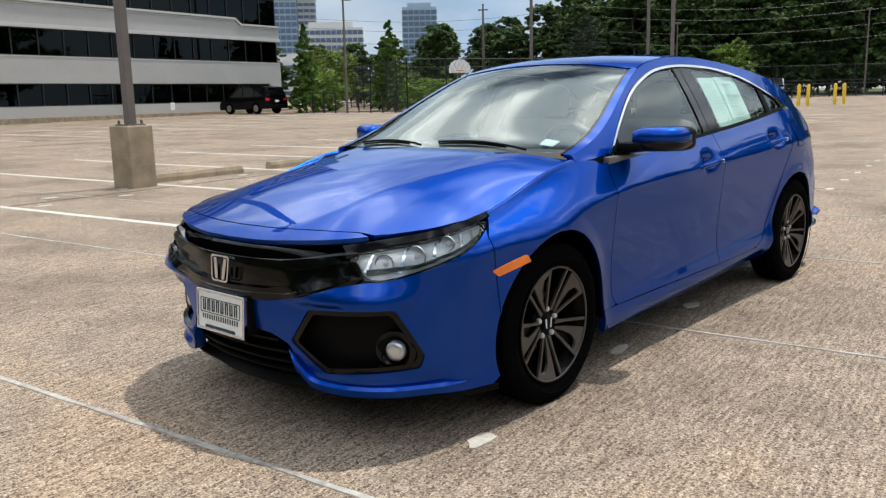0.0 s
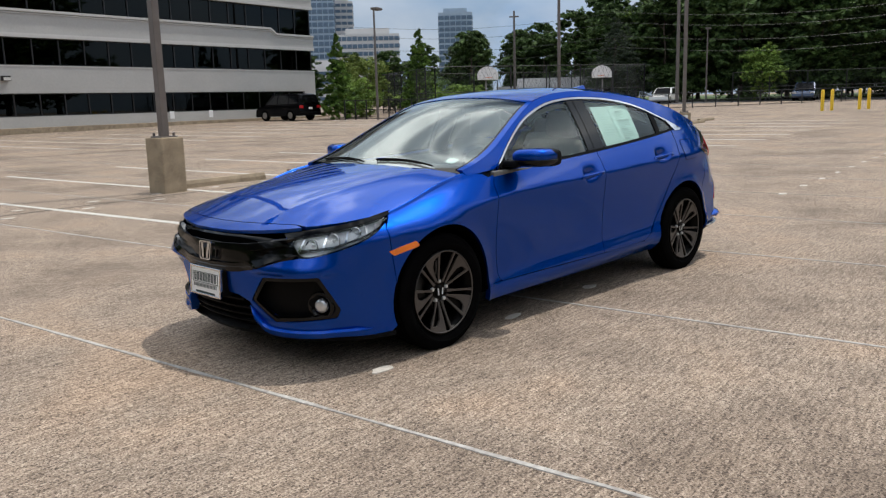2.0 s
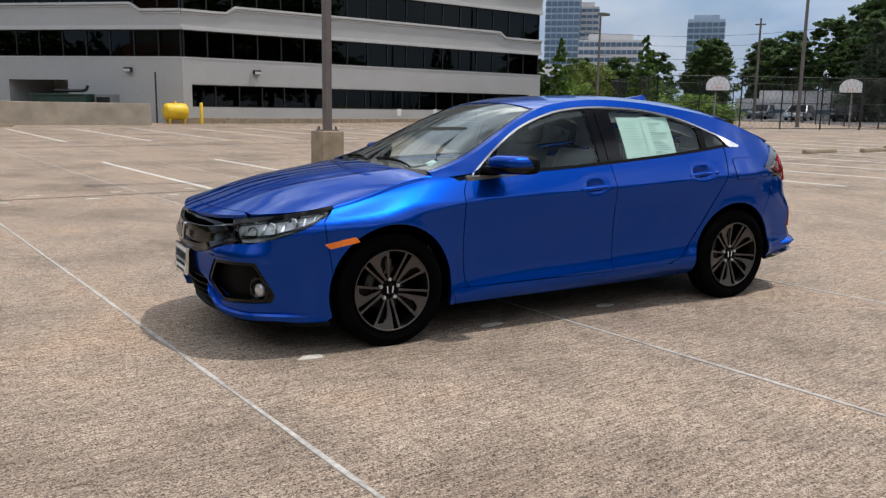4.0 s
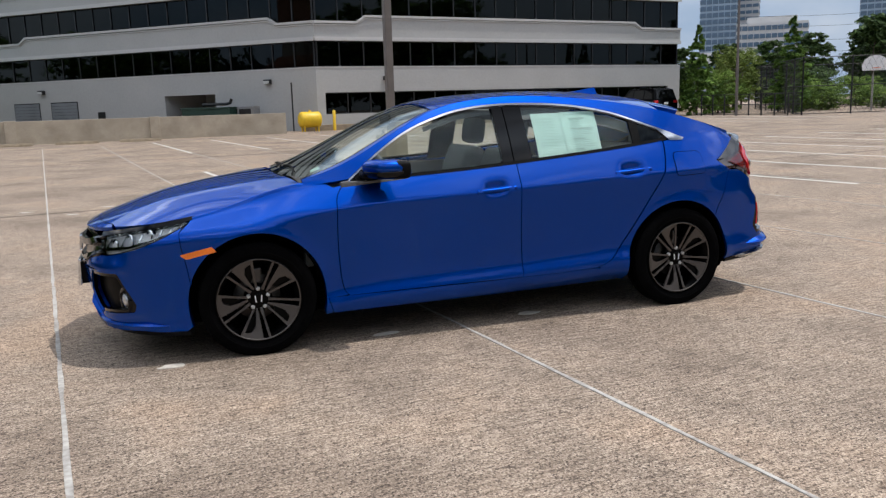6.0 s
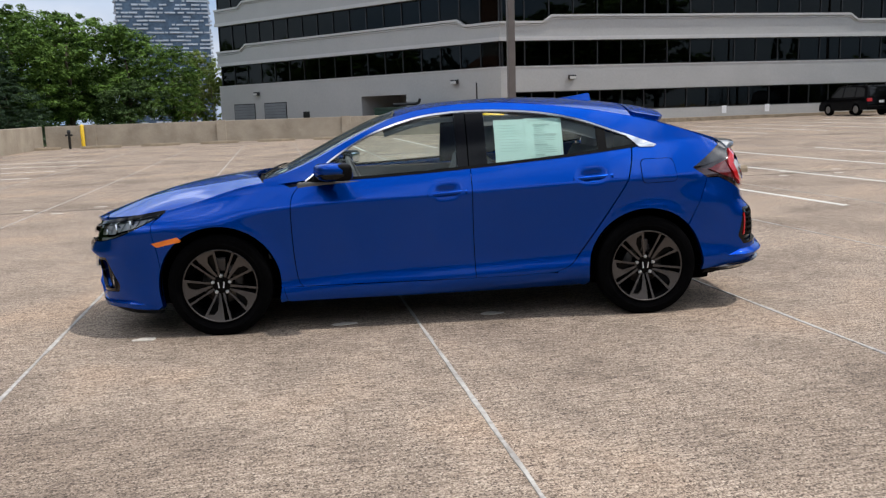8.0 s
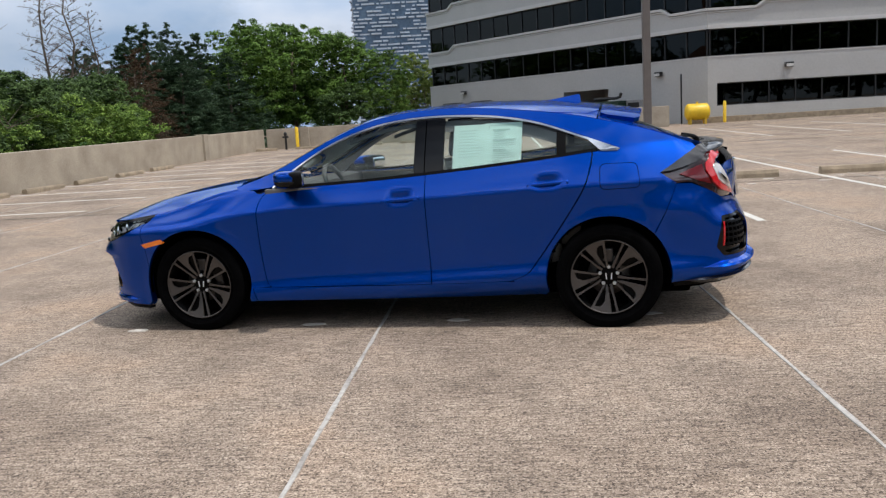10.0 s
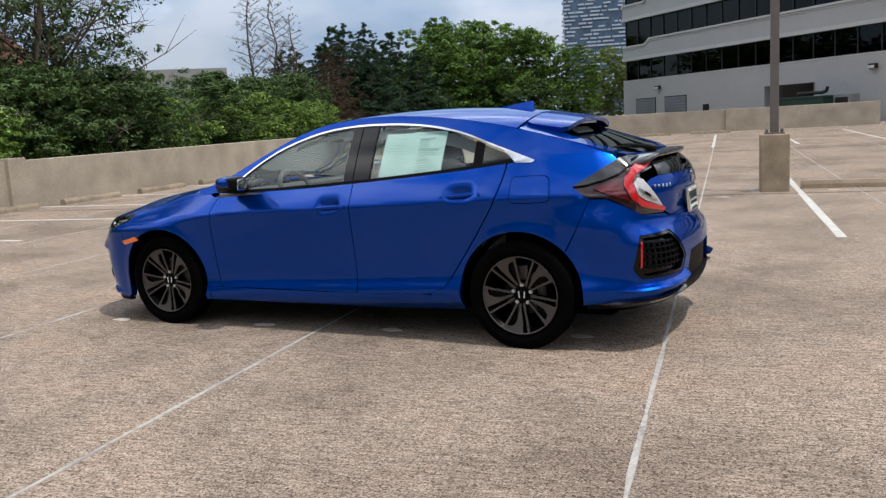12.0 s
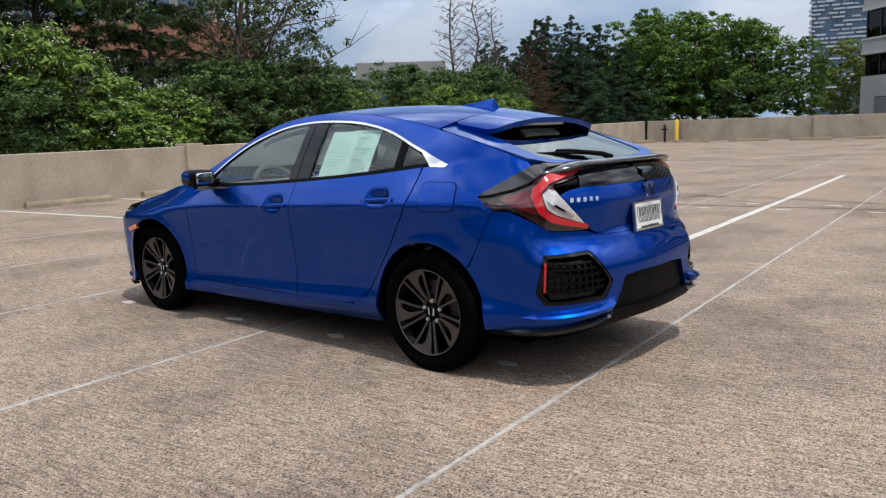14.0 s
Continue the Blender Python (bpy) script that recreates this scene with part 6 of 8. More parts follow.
r = random.Random(4)
rows = [(-0.44, 1.245 - 0.018 * k, 0.10 + 0.06 * r.random(), 0.0022) for k in range(10)]
paper(-0.408, -0.645, 1.012, 1.280, rows)
rows = [(-0.632, 1.268, 0.205, 0.003), (-0.632, 1.030, 0.205, 0.003), (-0.632, 1.268, 0.003, 0.238), (-0.835, 1.268, 0.003, 0.238)]
rows += [(-0.66, 1.245 - 0.0125 * k, 0.05 + 0.10 * r.random(), 0.003 + (0.006 if k % 5 == 0 else 0)) for k in range(17)]
paper(-0.605, -0.842, 1.015, 1.283, rows, lift=-0.017)
paper(0.05, -0.09, 0.965, 0.982, [], "window_sticker", "small pale sticker at the foot of the front door window", -0.012)
o = [(0.985, 0.70), (0.985, 0.80), (0.93, 0.805), (0.93, 0.70)]
panel("windshield_sticker", top, o, M_paper, car, "small white inspection sticker inside the windshield", depth=0.0, lift=-0.010, res=0.05)

# ---- cabin ----
def seat(x, y, w, rear=False):
    s = thing("seat", "dark cloth car seat", "", Matrix.Translation((x, y, 0.26)))
    s.parent = car
    part("cushion", box(-0.26, -w / 2, 0.10, 0.26, w / 2, 0.30, 0.07), M_seat, s, smooth=True)
    part("backrest", box(-0.09, -w / 2 + 0.01, 0, 0.09, w / 2 - 0.01, 0.60, 0.07, Matrix.Translation((-0.27, 0, 0.22)) @ Matrix.Rotation(radians(-20), 4, "Y")), M_seat, s, smooth=True)
    for k in ((-0.45, 0.45) if rear else (0,)):
        part("headrest", box(-0.055, -0.13, 0, 0.055, 0.13, 0.19, 0.05, Matrix.Translation((-0.50, k, 0.80 if not rear else 0.72)) @ Matrix.Rotation(radians(-8), 4, "Y")), M_seat, s, smooth=True)
    return s


seat(0.12, 0.37, 0.50)
seat(0.12, -0.37, 0.50)
seat(-0.80, 0.0, 1.24, True)
bm = bmesh.new()
add_prism(bm, [(1.06, 0.90), (0.95, 0.925), (0.72, 0.945), (0.62, 0.93), (0.60, 0.80), (0.66, 0.62), (0.75, 0.45), (1.06, 0.45)], lambda a, b, c: Vector((a, c - 0.70, b)), 1.40)
part("dashboard", bm, M_dash, car, "dark grey dashboard")
sw = Matrix.Translation((0.47, 0.37, 0.885)) @ Matrix.Rotation(radians(-65), 4, "Y")
bm = bmesh.new()
rings = []
for i in range(36):
    a = 2 * math.pi * i / 36
    c = Vector((0.178 * math.cos(a), 0.178 * math.sin(a), 0))
    d = c.normalized()
    rings.append([bm.verts.new(sw @ (c + 0.017 * (d * math.cos(b) + Vector((0, 0, 1)) * math.sin(b)))) for b in (2 * math.pi * k / 8 for k in range(8))])
for i in range(36):
    a, b = rings[i], rings[(i + 1) % 36]
    for k in range(8):
        bm.faces.new((a[k], a[(k + 1) % 8], b[(k + 1) % 8], b[k]))
wheel_rim = part("steering_wheel", bm, M_dash, car, "black steering wheel", smooth=True)
part("wheel_boss", box(-0.05, -0.17, -0.04, 0.05, 0.17, -0.01, 0.012, sw), M_dash, wheel_rim)
part("column", tube([sw @ Vector((0, 0, -0.02)), (0.66, 0.37, 0.80)], 0.04, 10), M_dash, wheel_rim)
part("rear_view_mirror", box(0.36, -0.11, 1.225, 0.385, 0.11, 1.29, 0.012), M_black, car)
lin = [(0.16, v) for v in (0.0, 0.5, 0.9)] + [(x, 0.90) for x in np.linspace(0.1, -1.25, 10)] + [(-1.28, 0.4), (-1.28, 0.0)]
panel("headliner", top, lin + [(x, -v) for x, v in lin[::-1] if v > 1e-6], M_beige, car, depth=0.0, lift=-0.035, res=0.1)
for s in (1, -1):
    part("door_card", box(-0.93, s * 0.74, 0.30, 0.85, s * 0.77, 0.93, 0.01), M_dash, car)
part("parcel_shelf", box(-1.75, -0.60, 0.93, -1.15, 0.60, 0.955, 0.01), M_dash, car)
# near-black filler boxes, the shade of the hollows is in their colour
part("cabin_floor", box(-1.9, -0.72, 0.25, 1.05, 0.72, 0.28, 0.0), M_void, car)
part("engine_bay", box(1.02, -0.62, 0.30, 1.95, 0.62, 0.70, 0.05), M_void, car)
part("boot_lining", box(-2.02, -0.60, 0.45, -1.15, 0.60, 0.72, 0.05), M_void, car)

# ---- things along the back of the lot ----
def bollard(x, y, h=1.1, r=0.09, label="yellow painted steel bollard"):
    g = ground_z(x, y)
    b = part("bollard", lathe([(0.0, h + 0.06), (r * 0.6, h + 0.045), (r, h), (r, -0.1)], 16, "z", Matrix.Translation((x, y, g))), M_yellow, None, smooth=True)
    return tagged(b, label, "bollard", "yellow bollards")


for x, y in ((14.6, -35.4), (-7.7, -41.6), (-43.0, -12.8), (-43.6, -12.5), (-45.3, -11.6), (-45.9, -11.3)):
    bollard(x, y)

g = ground_z(15.2, -35.3)
pipe = thing("standpipe", "small black standpipe beside the parapet", "standpipe", Matrix.Translation((15.2, -35.3, g)))
part("post", lathe([(0.0, 0.92), (0.07, 0.90), (0.09, 0.78), (0.06, 0.70), (0.06, -0.05)], 14, "z"), M_frame, pipe, smooth=True)
part("outlet", tube([(-0.16, 0, 0.66), (0.16, 0, 0.66)], 0.05, 10), M_frame, pipe)
g = ground_z(-6.2, -41.0)
tank = thing("fuel_tank", "yellow horizontal steel tank on short legs", "tank", Matrix.Translation((-6.2, -41.0, g)) @ Matrix.Rotation(LOT, 4, "Z"))
part("tank_shell", lathe([(0.0, -0.66), (0.25, -0.64), (0.40, -0.56), (0.44, -0.48), (0.44, 0.48), (0.40, 0.56), (0.25, 0.64), (0.0, 0.66)], 28, "x", Matrix.Translation((0, 0, 0.66))), M_yellow, tank, smooth=True)
for sx in (-0.4, 0.4):
    for sy in (-0.25, 0.25):
        part("leg", box(sx - 0.04, sy - 0.04, -0.05, sx + 0.04, sy + 0.04, 0.4), M_yellow, tank)
part("filler_cap", lathe([(0, 1.2), (0.06, 1.19), (0.06, 1.05)], 14, "z"), M_yellow, tank)

M_green = material("dark green painted steel", (0.015, 0.045, 0.032), 0.5, vary=0.2)
gm = m_left @ Matrix.Translation((17.6, -1.6, 0.3))
gen = thing("generator", "dark green steel generator box with a bent exhaust pipe", "generator", gm)
part("housing", box(-0.2, -0.6, 0, 3.2, 0.6, 1.35, 0.05), M_green, gen)
part("lid", box(-0.25, -0.65, 1.35, 3.25, 0.65, 1.45, 0.03), M_green, gen)
part("exhaust", tube([(0.9, 0, 1.62), (2.6, 0, 1.62), (2.85, 0, 1.68), (2.95, 0, 1.9)], 0.09, 10), M_frame, gen)
gm = m_left @ Matrix.Translation((21.4, -1.2, 0.3))
ac = thing("utility_cabinet", "grey steel utility cabinet beside the wall", "cabinet", gm)
part("housing", box(-0.55, -0.35, 0, 0.55, 0.35, 1.45, 0.03), material("grey steel", (0.22, 0.22, 0.22), 0.6), ac)
part("vent", box(-0.4, -0.36, 0.8, 0.4, -0.345, 1.3), M_frame, ac)
vp = part("vent_pipe", tube([m_left @ Vector((24.0, -0.6, 0.2)), m_left @ Vector((24.0, -0.6, 3.0))], 0.045, 8), M_frame, None)
tagged(vp, "thin dark vertical vent pipe before the facade", "pipe")
for u, h in ((14.2, 0.3), (17.2, 0.3)):
    sg = part("wall_sign", box(-0.16, -0.50, 0.75, 0.16, -0.47, 1.2, 0.01, m_right @ Matrix.Translation((u, 0, 0))), M_white, None)
    tagged(sg, "small white sign on a post before the facade", "sign", "small wall signs")


# ---- parked vehicles ----
def vehicle(name, label, x, y, heading, length, width, height, paint, kind):
    """A parked car, van or off-roader with body, windows, wheels and lamps."""
    g = ground_z(x, y)
    m = Matrix.Translation((x, y, g)) @ Matrix.Rotation(radians(heading), 4, "Z")
    c = thing(name, label, "car", m, "parked vehicles")
    L, W, H = length / 2, width / 2, height
    k = 0.38 if kind == "suv" else 0.0
    belt_h = 0.60 * H if kind == "suv" else 0.58 * H
    if kind == "van":
        low = [(-L, 0.30), (-L, 0.95), (L - 0.75, 1.0), (L - 0.12, 0.82), (L, 0.55), (L - 0.05, 0.28)]
        cab = [(-L + 0.02, 0.95), (-L + 0.08, H), (L - 1.75, H), (L - 1.45, H - 0.12), (L - 0.72, 1.0)]
        panes = [[(L - 1.7, 1.02), (L - 1.68, H - 0.28), (L - 1.42, H - 0.25), (L - 0.95, 1.05)]]
    else:
        low = [(-L, 0.32), (-L - 0.02, 0.62), (-L + 0.05, belt_h), (L - 1.35 + k, belt_h - 0.03), (L - 0.35 + 0.2 * k, belt_h - 0.16), (L - 0.04, 0.62), (L, 0.35), (L - 0.1, 0.25)]
        cab = [(-L + 0.05, belt_h - 0.02), (-L + 0.22, H - 0.08), (-L + 0.55, H), (L - 2.25 + k, H), (L - 1.95 + k, H - 0.06), (L - 1.25 + k, belt_h - 0.03)]
        panes = [[(-L + 0.28, belt_h + 0.05), (-L + 0.38, H - 0.16), (-L + 1.05, H - 0.10), (-L + 1.05, belt_h + 0.03)],
                 [(-L + 1.13, belt_h + 0.03), (-L + 1.13, H - 0.10), (-0.05, H - 0.09), (-0.05, belt_h + 0.02)],
                 [(0.03, belt_h + 0.02), (0.03, H - 0.09), (L - 2.2 + k, H - 0.10), (L - 1.48 + k, belt_h + 0.02)]]

    def loft(o, w0, w1, z0, z1):
        bm = bmesh.new()
        wz = lambda v: w0 + (w1 - w0) * max(0, min(1, (v - z0) / (z1 - z0)))
        a = [bm.verts.new((u, wz(v), v)) for u, v in o]
        b = [bm.verts.new((u, -wz(v), v)) for u, v in o]
        bm.faces.new(a)
        bm.faces.new(b[::-1])
        for i in range(len(o)):
            j = (i + 1) % len(o)
            bm.faces.new((a[j], a[i], b[i], b[j]))
        bmesh.ops.recalc_face_normals(bm, faces=bm.faces)
        bmesh.ops.bevel(bm, geom=list(bm.edges), offset=0.05, segments=2, affect="EDGES", profile=0.6)
        return bm

    part("body", loft(low, W, W, 0, 1), paint, c, smooth=False)
    cabin_top = W * 0.78 if kind != "van" else W * 0.92
    part("cabin", loft(cab, W * 0.97, cabin_top, belt_h, H), paint, c)
    for s in (1, -1):
        for o in panes:
            bm = bmesh.new()
            wz = lambda v: W * 0.97 + (cabin_top - W * 0.97) * max(0, min(1, (v - belt_h) / (H - belt_h)))
            add_prism(bm, o, lambda u, v, w: Vector((u, s * (wz(v) - 0.004 + w), v)), 0.012)
            part("side_window", bm, M_carglass, c)
    fx0, fx1 = (L - 1.22 + k, L - 1.93 + k) if kind != "van" else (L - 0.70, L - 1.43)
    z0, z1 = (belt_h, H - 0.06) if kind != "van" else (1.03, H - 0.14)
    bm = bmesh.new()
    vs = [bm.verts.new(v) for v in ((fx0 + 0.03, W * 0.86, z0), (fx0 + 0.03, -W * 0.86, z0), (fx1 + 0.05, -cabin_top * 0.9, z1), (fx1 + 0.05, cabin_top * 0.9, z1))]
    bm.faces.new(vs)
    bmesh.ops.solidify(bm, geom=bm.faces[:], thickness=0.012)
    part("windshield", bm, M_carglass, c)
    if kind != "van":
        bm = bmesh.new()
        vs = [bm.verts.new(v) for v in ((-L + 0.02, W * 0.80, belt_h + 0.04), (-L + 0.02, -W * 0.80, belt_h + 0.04), (-L + 0.20, -cabin_top * 0.88, H - 0.12), (-L + 0.20, cabin_top * 0.88, H - 0.12))]
        bm.faces.new(vs)
        bmesh.ops.solidify(bm, geom=bm.faces[:], thickness=0.012)
        part("rear_window", bm, M_carglass, c)
    r = 0.36 if kind == "suv" else 0.32
    for px in (L - 0.92, -L + 0.92):
        for s in (1, -1):
            wl = part("wheel", lathe([(0.0, 0.10), (r * 0.55, 0.10), (r * 0.62, 0.085), (r * 0.66, 0.11), (r * 0.95, 0.10), (r, 0.07), (r, -0.10), (r * 0.6, -0.1)], 26, "y", Matrix.Translation((px, s * (W - 0.10), r)) @ Matrix.Rotation(0 if s > 0 else math.pi, 4, "Z")), M_rubber, c, smooth=False)
            part("rim", lathe([(0.0, 0.108), (r * 0.5, 0.104), (r * 0.6, 0.098)], 20, "y", Matrix.Translation((px, s * (W - 0.10), r)) @ Matrix.Rotation(0 if s > 0 else math.pi, 4, "Z")), M_steel, wl)
    for s in (1, -1):
        part("tail_light", box(-L - 0.03, s * W * 0.66, 0.80, -L + 0.12, s * W * 0.98, 0.98, 0.02), M_red, c)
        part("head_light", box(L - 0.30, s * W * 0.62, 0.62, L - 0.01, s * W * 0.96, 0.76, 0.03), M_reflector, c)
    part("number_plate", box(-L - 0.035, -0.16, 0.72, -L - 0.02, 0.16, 0.86), M_white, c)
    part("bumper", box(-L - 0.05, -W * 0.95, 0.33, -L + 0.08, W * 0.95, 0.56, 0.04), M_black, c)
    return c


M_carglass = material("dark car glass", (0.006, 0.007, 0.008), 0.1, vary=0.1, coat=0.1)
M_carblack = material("black car paint", (0.0025, 0.0025, 0.003), 0.22, vary=0.1, coat=0.12, spec=0.15, ior=1.3)
M_cargrey = material("grey car paint", (0.16, 0.18, 0.21), 0.25, 0.4, vary=0.1, coat=1.0)
M_carsilver = material("silver car paint", (0.42, 0.44, 0.46), 0.25, 0.5, vary=0.08, coat=1.0)
M_carwhite = material("white car paint", (0.72, 0.72, 0.70), 0.25, vary=0.04, coat=1.0)
M_carblue = material("dark blue car paint", (0.02, 0.04, 0.09), 0.22, 0.3, vary=0.1, coat=1.0)
vehicle("suv", "black off-road station car parked before the building", -28.4, -42.1, -83, 4.30, 1.90, 1.74, M_carblack, "suv")
vehicle("parked_car", "dark grey saloon car parked behind the court", -64.0, -50.5, 20, 4.5, 1.8, 1.45, M_cargrey, "sedan")
vehicle("parked_car", "silver saloon car parked behind the court", -62.5, -45.2, 25, 4.6, 1.8, 1.45, M_carsilver, "sedan")
vehicle("parked_car", "dark car parked behind the court", -63.5, -40.8, 15, 4.5, 1.8, 1.5, M_carblack, "sedan")
vehicle("parked_car", "white saloon car parked behind the court", -65.0, -34.6, 15, 4.2, 1.75, 1.45, M_carwhite, "sedan")
vehicle("parked_car", "dark blue compact off-roader on the far road", -70.0, -23.7, 14, 4.3, 1.8, 1.6, M_carblue, "suv")


# ---- court, fence, poles ----
M_fence = material("black steel fence", (0.012, 0.013, 0.014), 0.5, vary=0.2)


def fence_run(a, b, height, pitch, mesh=True, label="tall black steel mesh fence round the court"):
    a, b = Vector((*a, 0)), Vector((*b, 0))
    n = max(1, round((b - a).length / pitch))
    f = thing("fence", label, "fence", group="fences")
    at = lambda t, h: Vector(((a + (b - a) * t).x, (a + (b - a) * t).y, ground_z((a + (b - a) * t).x, (a + (b - a) * t).y) + h))
    for i in range(n + 1):
        p = at(i / n, 0)
        part("post", tube([p + Vector((0, 0, -0.1)), p + Vector((0, 0, height))], 0.045, 6), M_fence, f)
    for h in (0.08, height * 0.5, height - 0.03):
        rail_bm = bmesh.new()
        add_tube(rail_bm, [at(i / n, h) for i in range(n + 1)], 0.022, 5, False)
        part("rail", rail_bm, M_fence, f)
    if mesh:
        wires = bmesh.new()
        k = int((b - a).length / 0.30)
        for i in range(k):
            t = i / k
            t2 = min(1, t + height / (b - a).length * 0.5)
            for s, e in ((t, t2), (t2, t)):
                p, q = at(s, 0.06), at(e, height - 0.05)
                add_tube(wires, [p, q], 0.006, 3, False)
        part("wire_mesh", wires, M_fence, f)
    return f


fence_run((-29.6, -37.6), (-31.2, -31.0), 1.25, 0.8, False, "low black steel railing beside the building")
fence_run((-31.2, -31.0), (-46.0, -25.6), 3.1, 2.6)
fence_run((-31.2, -31.0), (-40.5, -46.0), 3.1, 2.6)
fence_run((-40.5, -46.0), (-55.5, -40.6), 3.1, 2.6)
fence_run((-46.0, -25.6), (-55.5, -40.6), 3.1, 2.6)
fence_run((-46.0, -25.6), (-66.0, -18.0), 1.1, 2.2, False, "low steel rail along the lot edge")
fence_run((-66.0, -18.0), (-80.0, -2.0), 1.1, 2.2, False, "low steel rail along the lot edge")
fence_run((-67.0, -29.0), (-73.0, -15.0), 2.6, 3.0)


def hoop(x, y, turn):
    g = ground_z(x, y) - 0.55
    h = thing("basketball_hoop", "white fan-shaped basketball backboard on a steel post", "basketball hoop", Matrix.Translation((x, y, g)) @ Matrix.Rotation(radians(turn), 4, "Z"), "basketball hoops")
    part("post", tube([(0, 0, -0.1), (0, 0, 2.6), (0.15, 0, 2.95), (0.55, 0, 3.1)], 0.06, 8), M_steel, h)
    o = [(-0.70, 2.85), (0.70, 2.85), (0.72, 3.2), (0.58, 3.48), (0.3, 3.66), (0, 3.72), (-0.3, 3.66), (-0.58, 3.48), (-0.72, 3.2)]
    bm = bmesh.new()
    add_prism(bm, o, lambda u, v, w: Vector((0.55 + w, u, v)), 0.05)
    part("backboard", bm, M_white, h)
    bm = bmesh.new()
    add_lathe(bm, [(0.215, 2.98), (0.235, 2.98), (0.235, 3.0), (0.215, 3.0), (0.215, 2.98)], 20, "z", Matrix.Translation((0.85, 0, 0)))
    part("ring", bm, M_orange, h)
    return h


hoop(-37.9, -32.8, 55)
hoop(-47.5, -29.9, 28)


def street_pole(x, y, h, r, lamp, label):
    g = ground_z(x, y)
    p = thing("street_lamp" if lamp else "utility_pole", label, "lamp post" if lamp else "utility pole", Matrix.Translation((x, y, g)), "poles behind the lot")
    part("pole", tube([(0, 0, -0.1), (0, 0, h * 0.5), (0, 0, h)], [r * 1.25, r * 1.1, r * 0.8], 10), M_pole, p)
    if lamp:
        part("lamp_head", box(0.0, -0.22, h - 0.05, 0.75, 0.22, h + 0.10, 0.03, Matrix.Rotation(radians(-160), 4, "Z")), M_pole, p)
    else:
        part("crossarm", box(-0.05, -0.45, h - 0.6, 0.05, 0.45, h - 0.48, 0.0, Matrix.Rotation(radians(30), 4, "Z")), M_pole, p)
    return p


street_pole(-30.1, -35.0, 6.7, 0.07, True, "tall dark street lamp at the end of the building")
street_pole(-44.1, -31.3, 12.0, 0.10, False, "tall dark pole behind the court")
street_pole(-64.6, -33.1, 14.0, 0.13, False, "tall slim utility pole before the wood")
street_pole(-58.7, -47.1, 9.0, 0.11, False, "wooden utility pole before the wood")
street_pole(-66.0, -31.0, 6.5, 0.06, True, "slim street lamp on the far road")
street_pole(-72.0, -17.0, 7.0, 0.06, True, "slim street lamp on the far road")
for k, h in enumerate((5.2, 6.2, 7.4, 8.3)):
    pts = []
    for i in range(25):
        t = i / 24
        x, y = -50 - 38 * t, -62 + 72 * t
        pts.append((x, y, ground_z(x, y) + h - 0.8 * math.sin(math.pi * ((t * 3) % 1))))
    wire = bmesh.new()
    add_tube(wire, pts, 0.012, 4, False)
    tagged(part("overhead_wire", wire, M_frame, None), "dark overhead wire strung before the wood", "wire", "overhead wires")


# ---- far ground: street and verge ----
M_asphalt = material("asphalt", (0.085, 0.085, 0.088), 0.9, vary=0.2, scale=0.6, fine=30)
M_grass = material("grass", (0.06, 0.10, 0.025), 0.95, vary=0.35, scale=0.8, fine=20)


def far_sheet(name, corners, mat, h, label, cat):
    bm = bmesh.new()
    n = 14
    (ax, ay), (bx, by), (cx, cy), (dx, dy) = corners
    rows = []
    for j in range(n + 1):
        v = j / n
        row = []
        for i in range(n + 1):
            u = i / n
            x = (ax * (1 - u) + bx * u) * (1 - v) + (dx * (1 - u) + cx * u) * v
            y = (ay * (1 - u) + by * u) * (1 - v) + (dy * (1 - u) + cy * u) * v
            row.append(bm.verts.new((x, y, ground_z(x, y) + h)))
        rows.append(row)
    for a, b in zip(rows, rows[1:]):
        for i in range(n):
            bm.faces.new((a[i], a[i + 1], b[i + 1], b[i]))
    bmesh.ops.recalc_face_normals(bm, faces=bm.faces)
    ob = part(name, bm, mat, None, smooth=True)
    if ob.data.polygons[0].normal.z < 0:
        ob.data.flip_normals()
    return tagged(ob, label, cat, kind="structure")


far_sheet("road", ((-56.0, -62.0), (-56.0, -34.0), (-82.0, -24.0), (-90.0, -62.0)), M_asphalt, 0.02, "grey asphalt of the far car park", "road")
far_sheet("road", ((-66.5, -30.0), (-80.0, -1.0), (-95.0, 20.0), (-84.0, -30.0)), M_asphalt, 0.03, "grey asphalt of the far street", "road")
far_sheet("verge", ((-82.0, -75.0), (-82.0, -20.0), (-160.0, 10.0), (-160.0, -120.0)), M_grass, 0.04, "green verge before the wood", "grass")
far_sheet("verge", ((13.0, 12.0), (18.4, -38.5), (90.0, -60.0), (90.0, 40.0)), M_grass, 0.02, "green verge behind the parapet", "grass")
far_sheet("verge", ((11.5, -39.5), (15.5, -62.0), (60.0, -90.0), (60.0, -45.0)), M_grass, 0.03, "green verge behind the parapet", "grass")


# ---- far buildings ----
M_tower = material("blue glass tower", (0.34, 0.42, 0.50), 0.3, 0.2, vary=0.2, scale=0.08, fine=0.6)
M_pale = material("pale stone", (0.58, 0.57, 0.56), 0.85, vary=0.08, scale=0.1)
M_greywall = material("grey wall", (0.27, 0.265, 0.25), 0.9, vary=0.1, scale=0.3)
M_towerglass = material("dark tower glass", (0.11, 0.17, 0.24), 0.2, 0.2, vary=0.4, scale=0.3, fine=2.0)


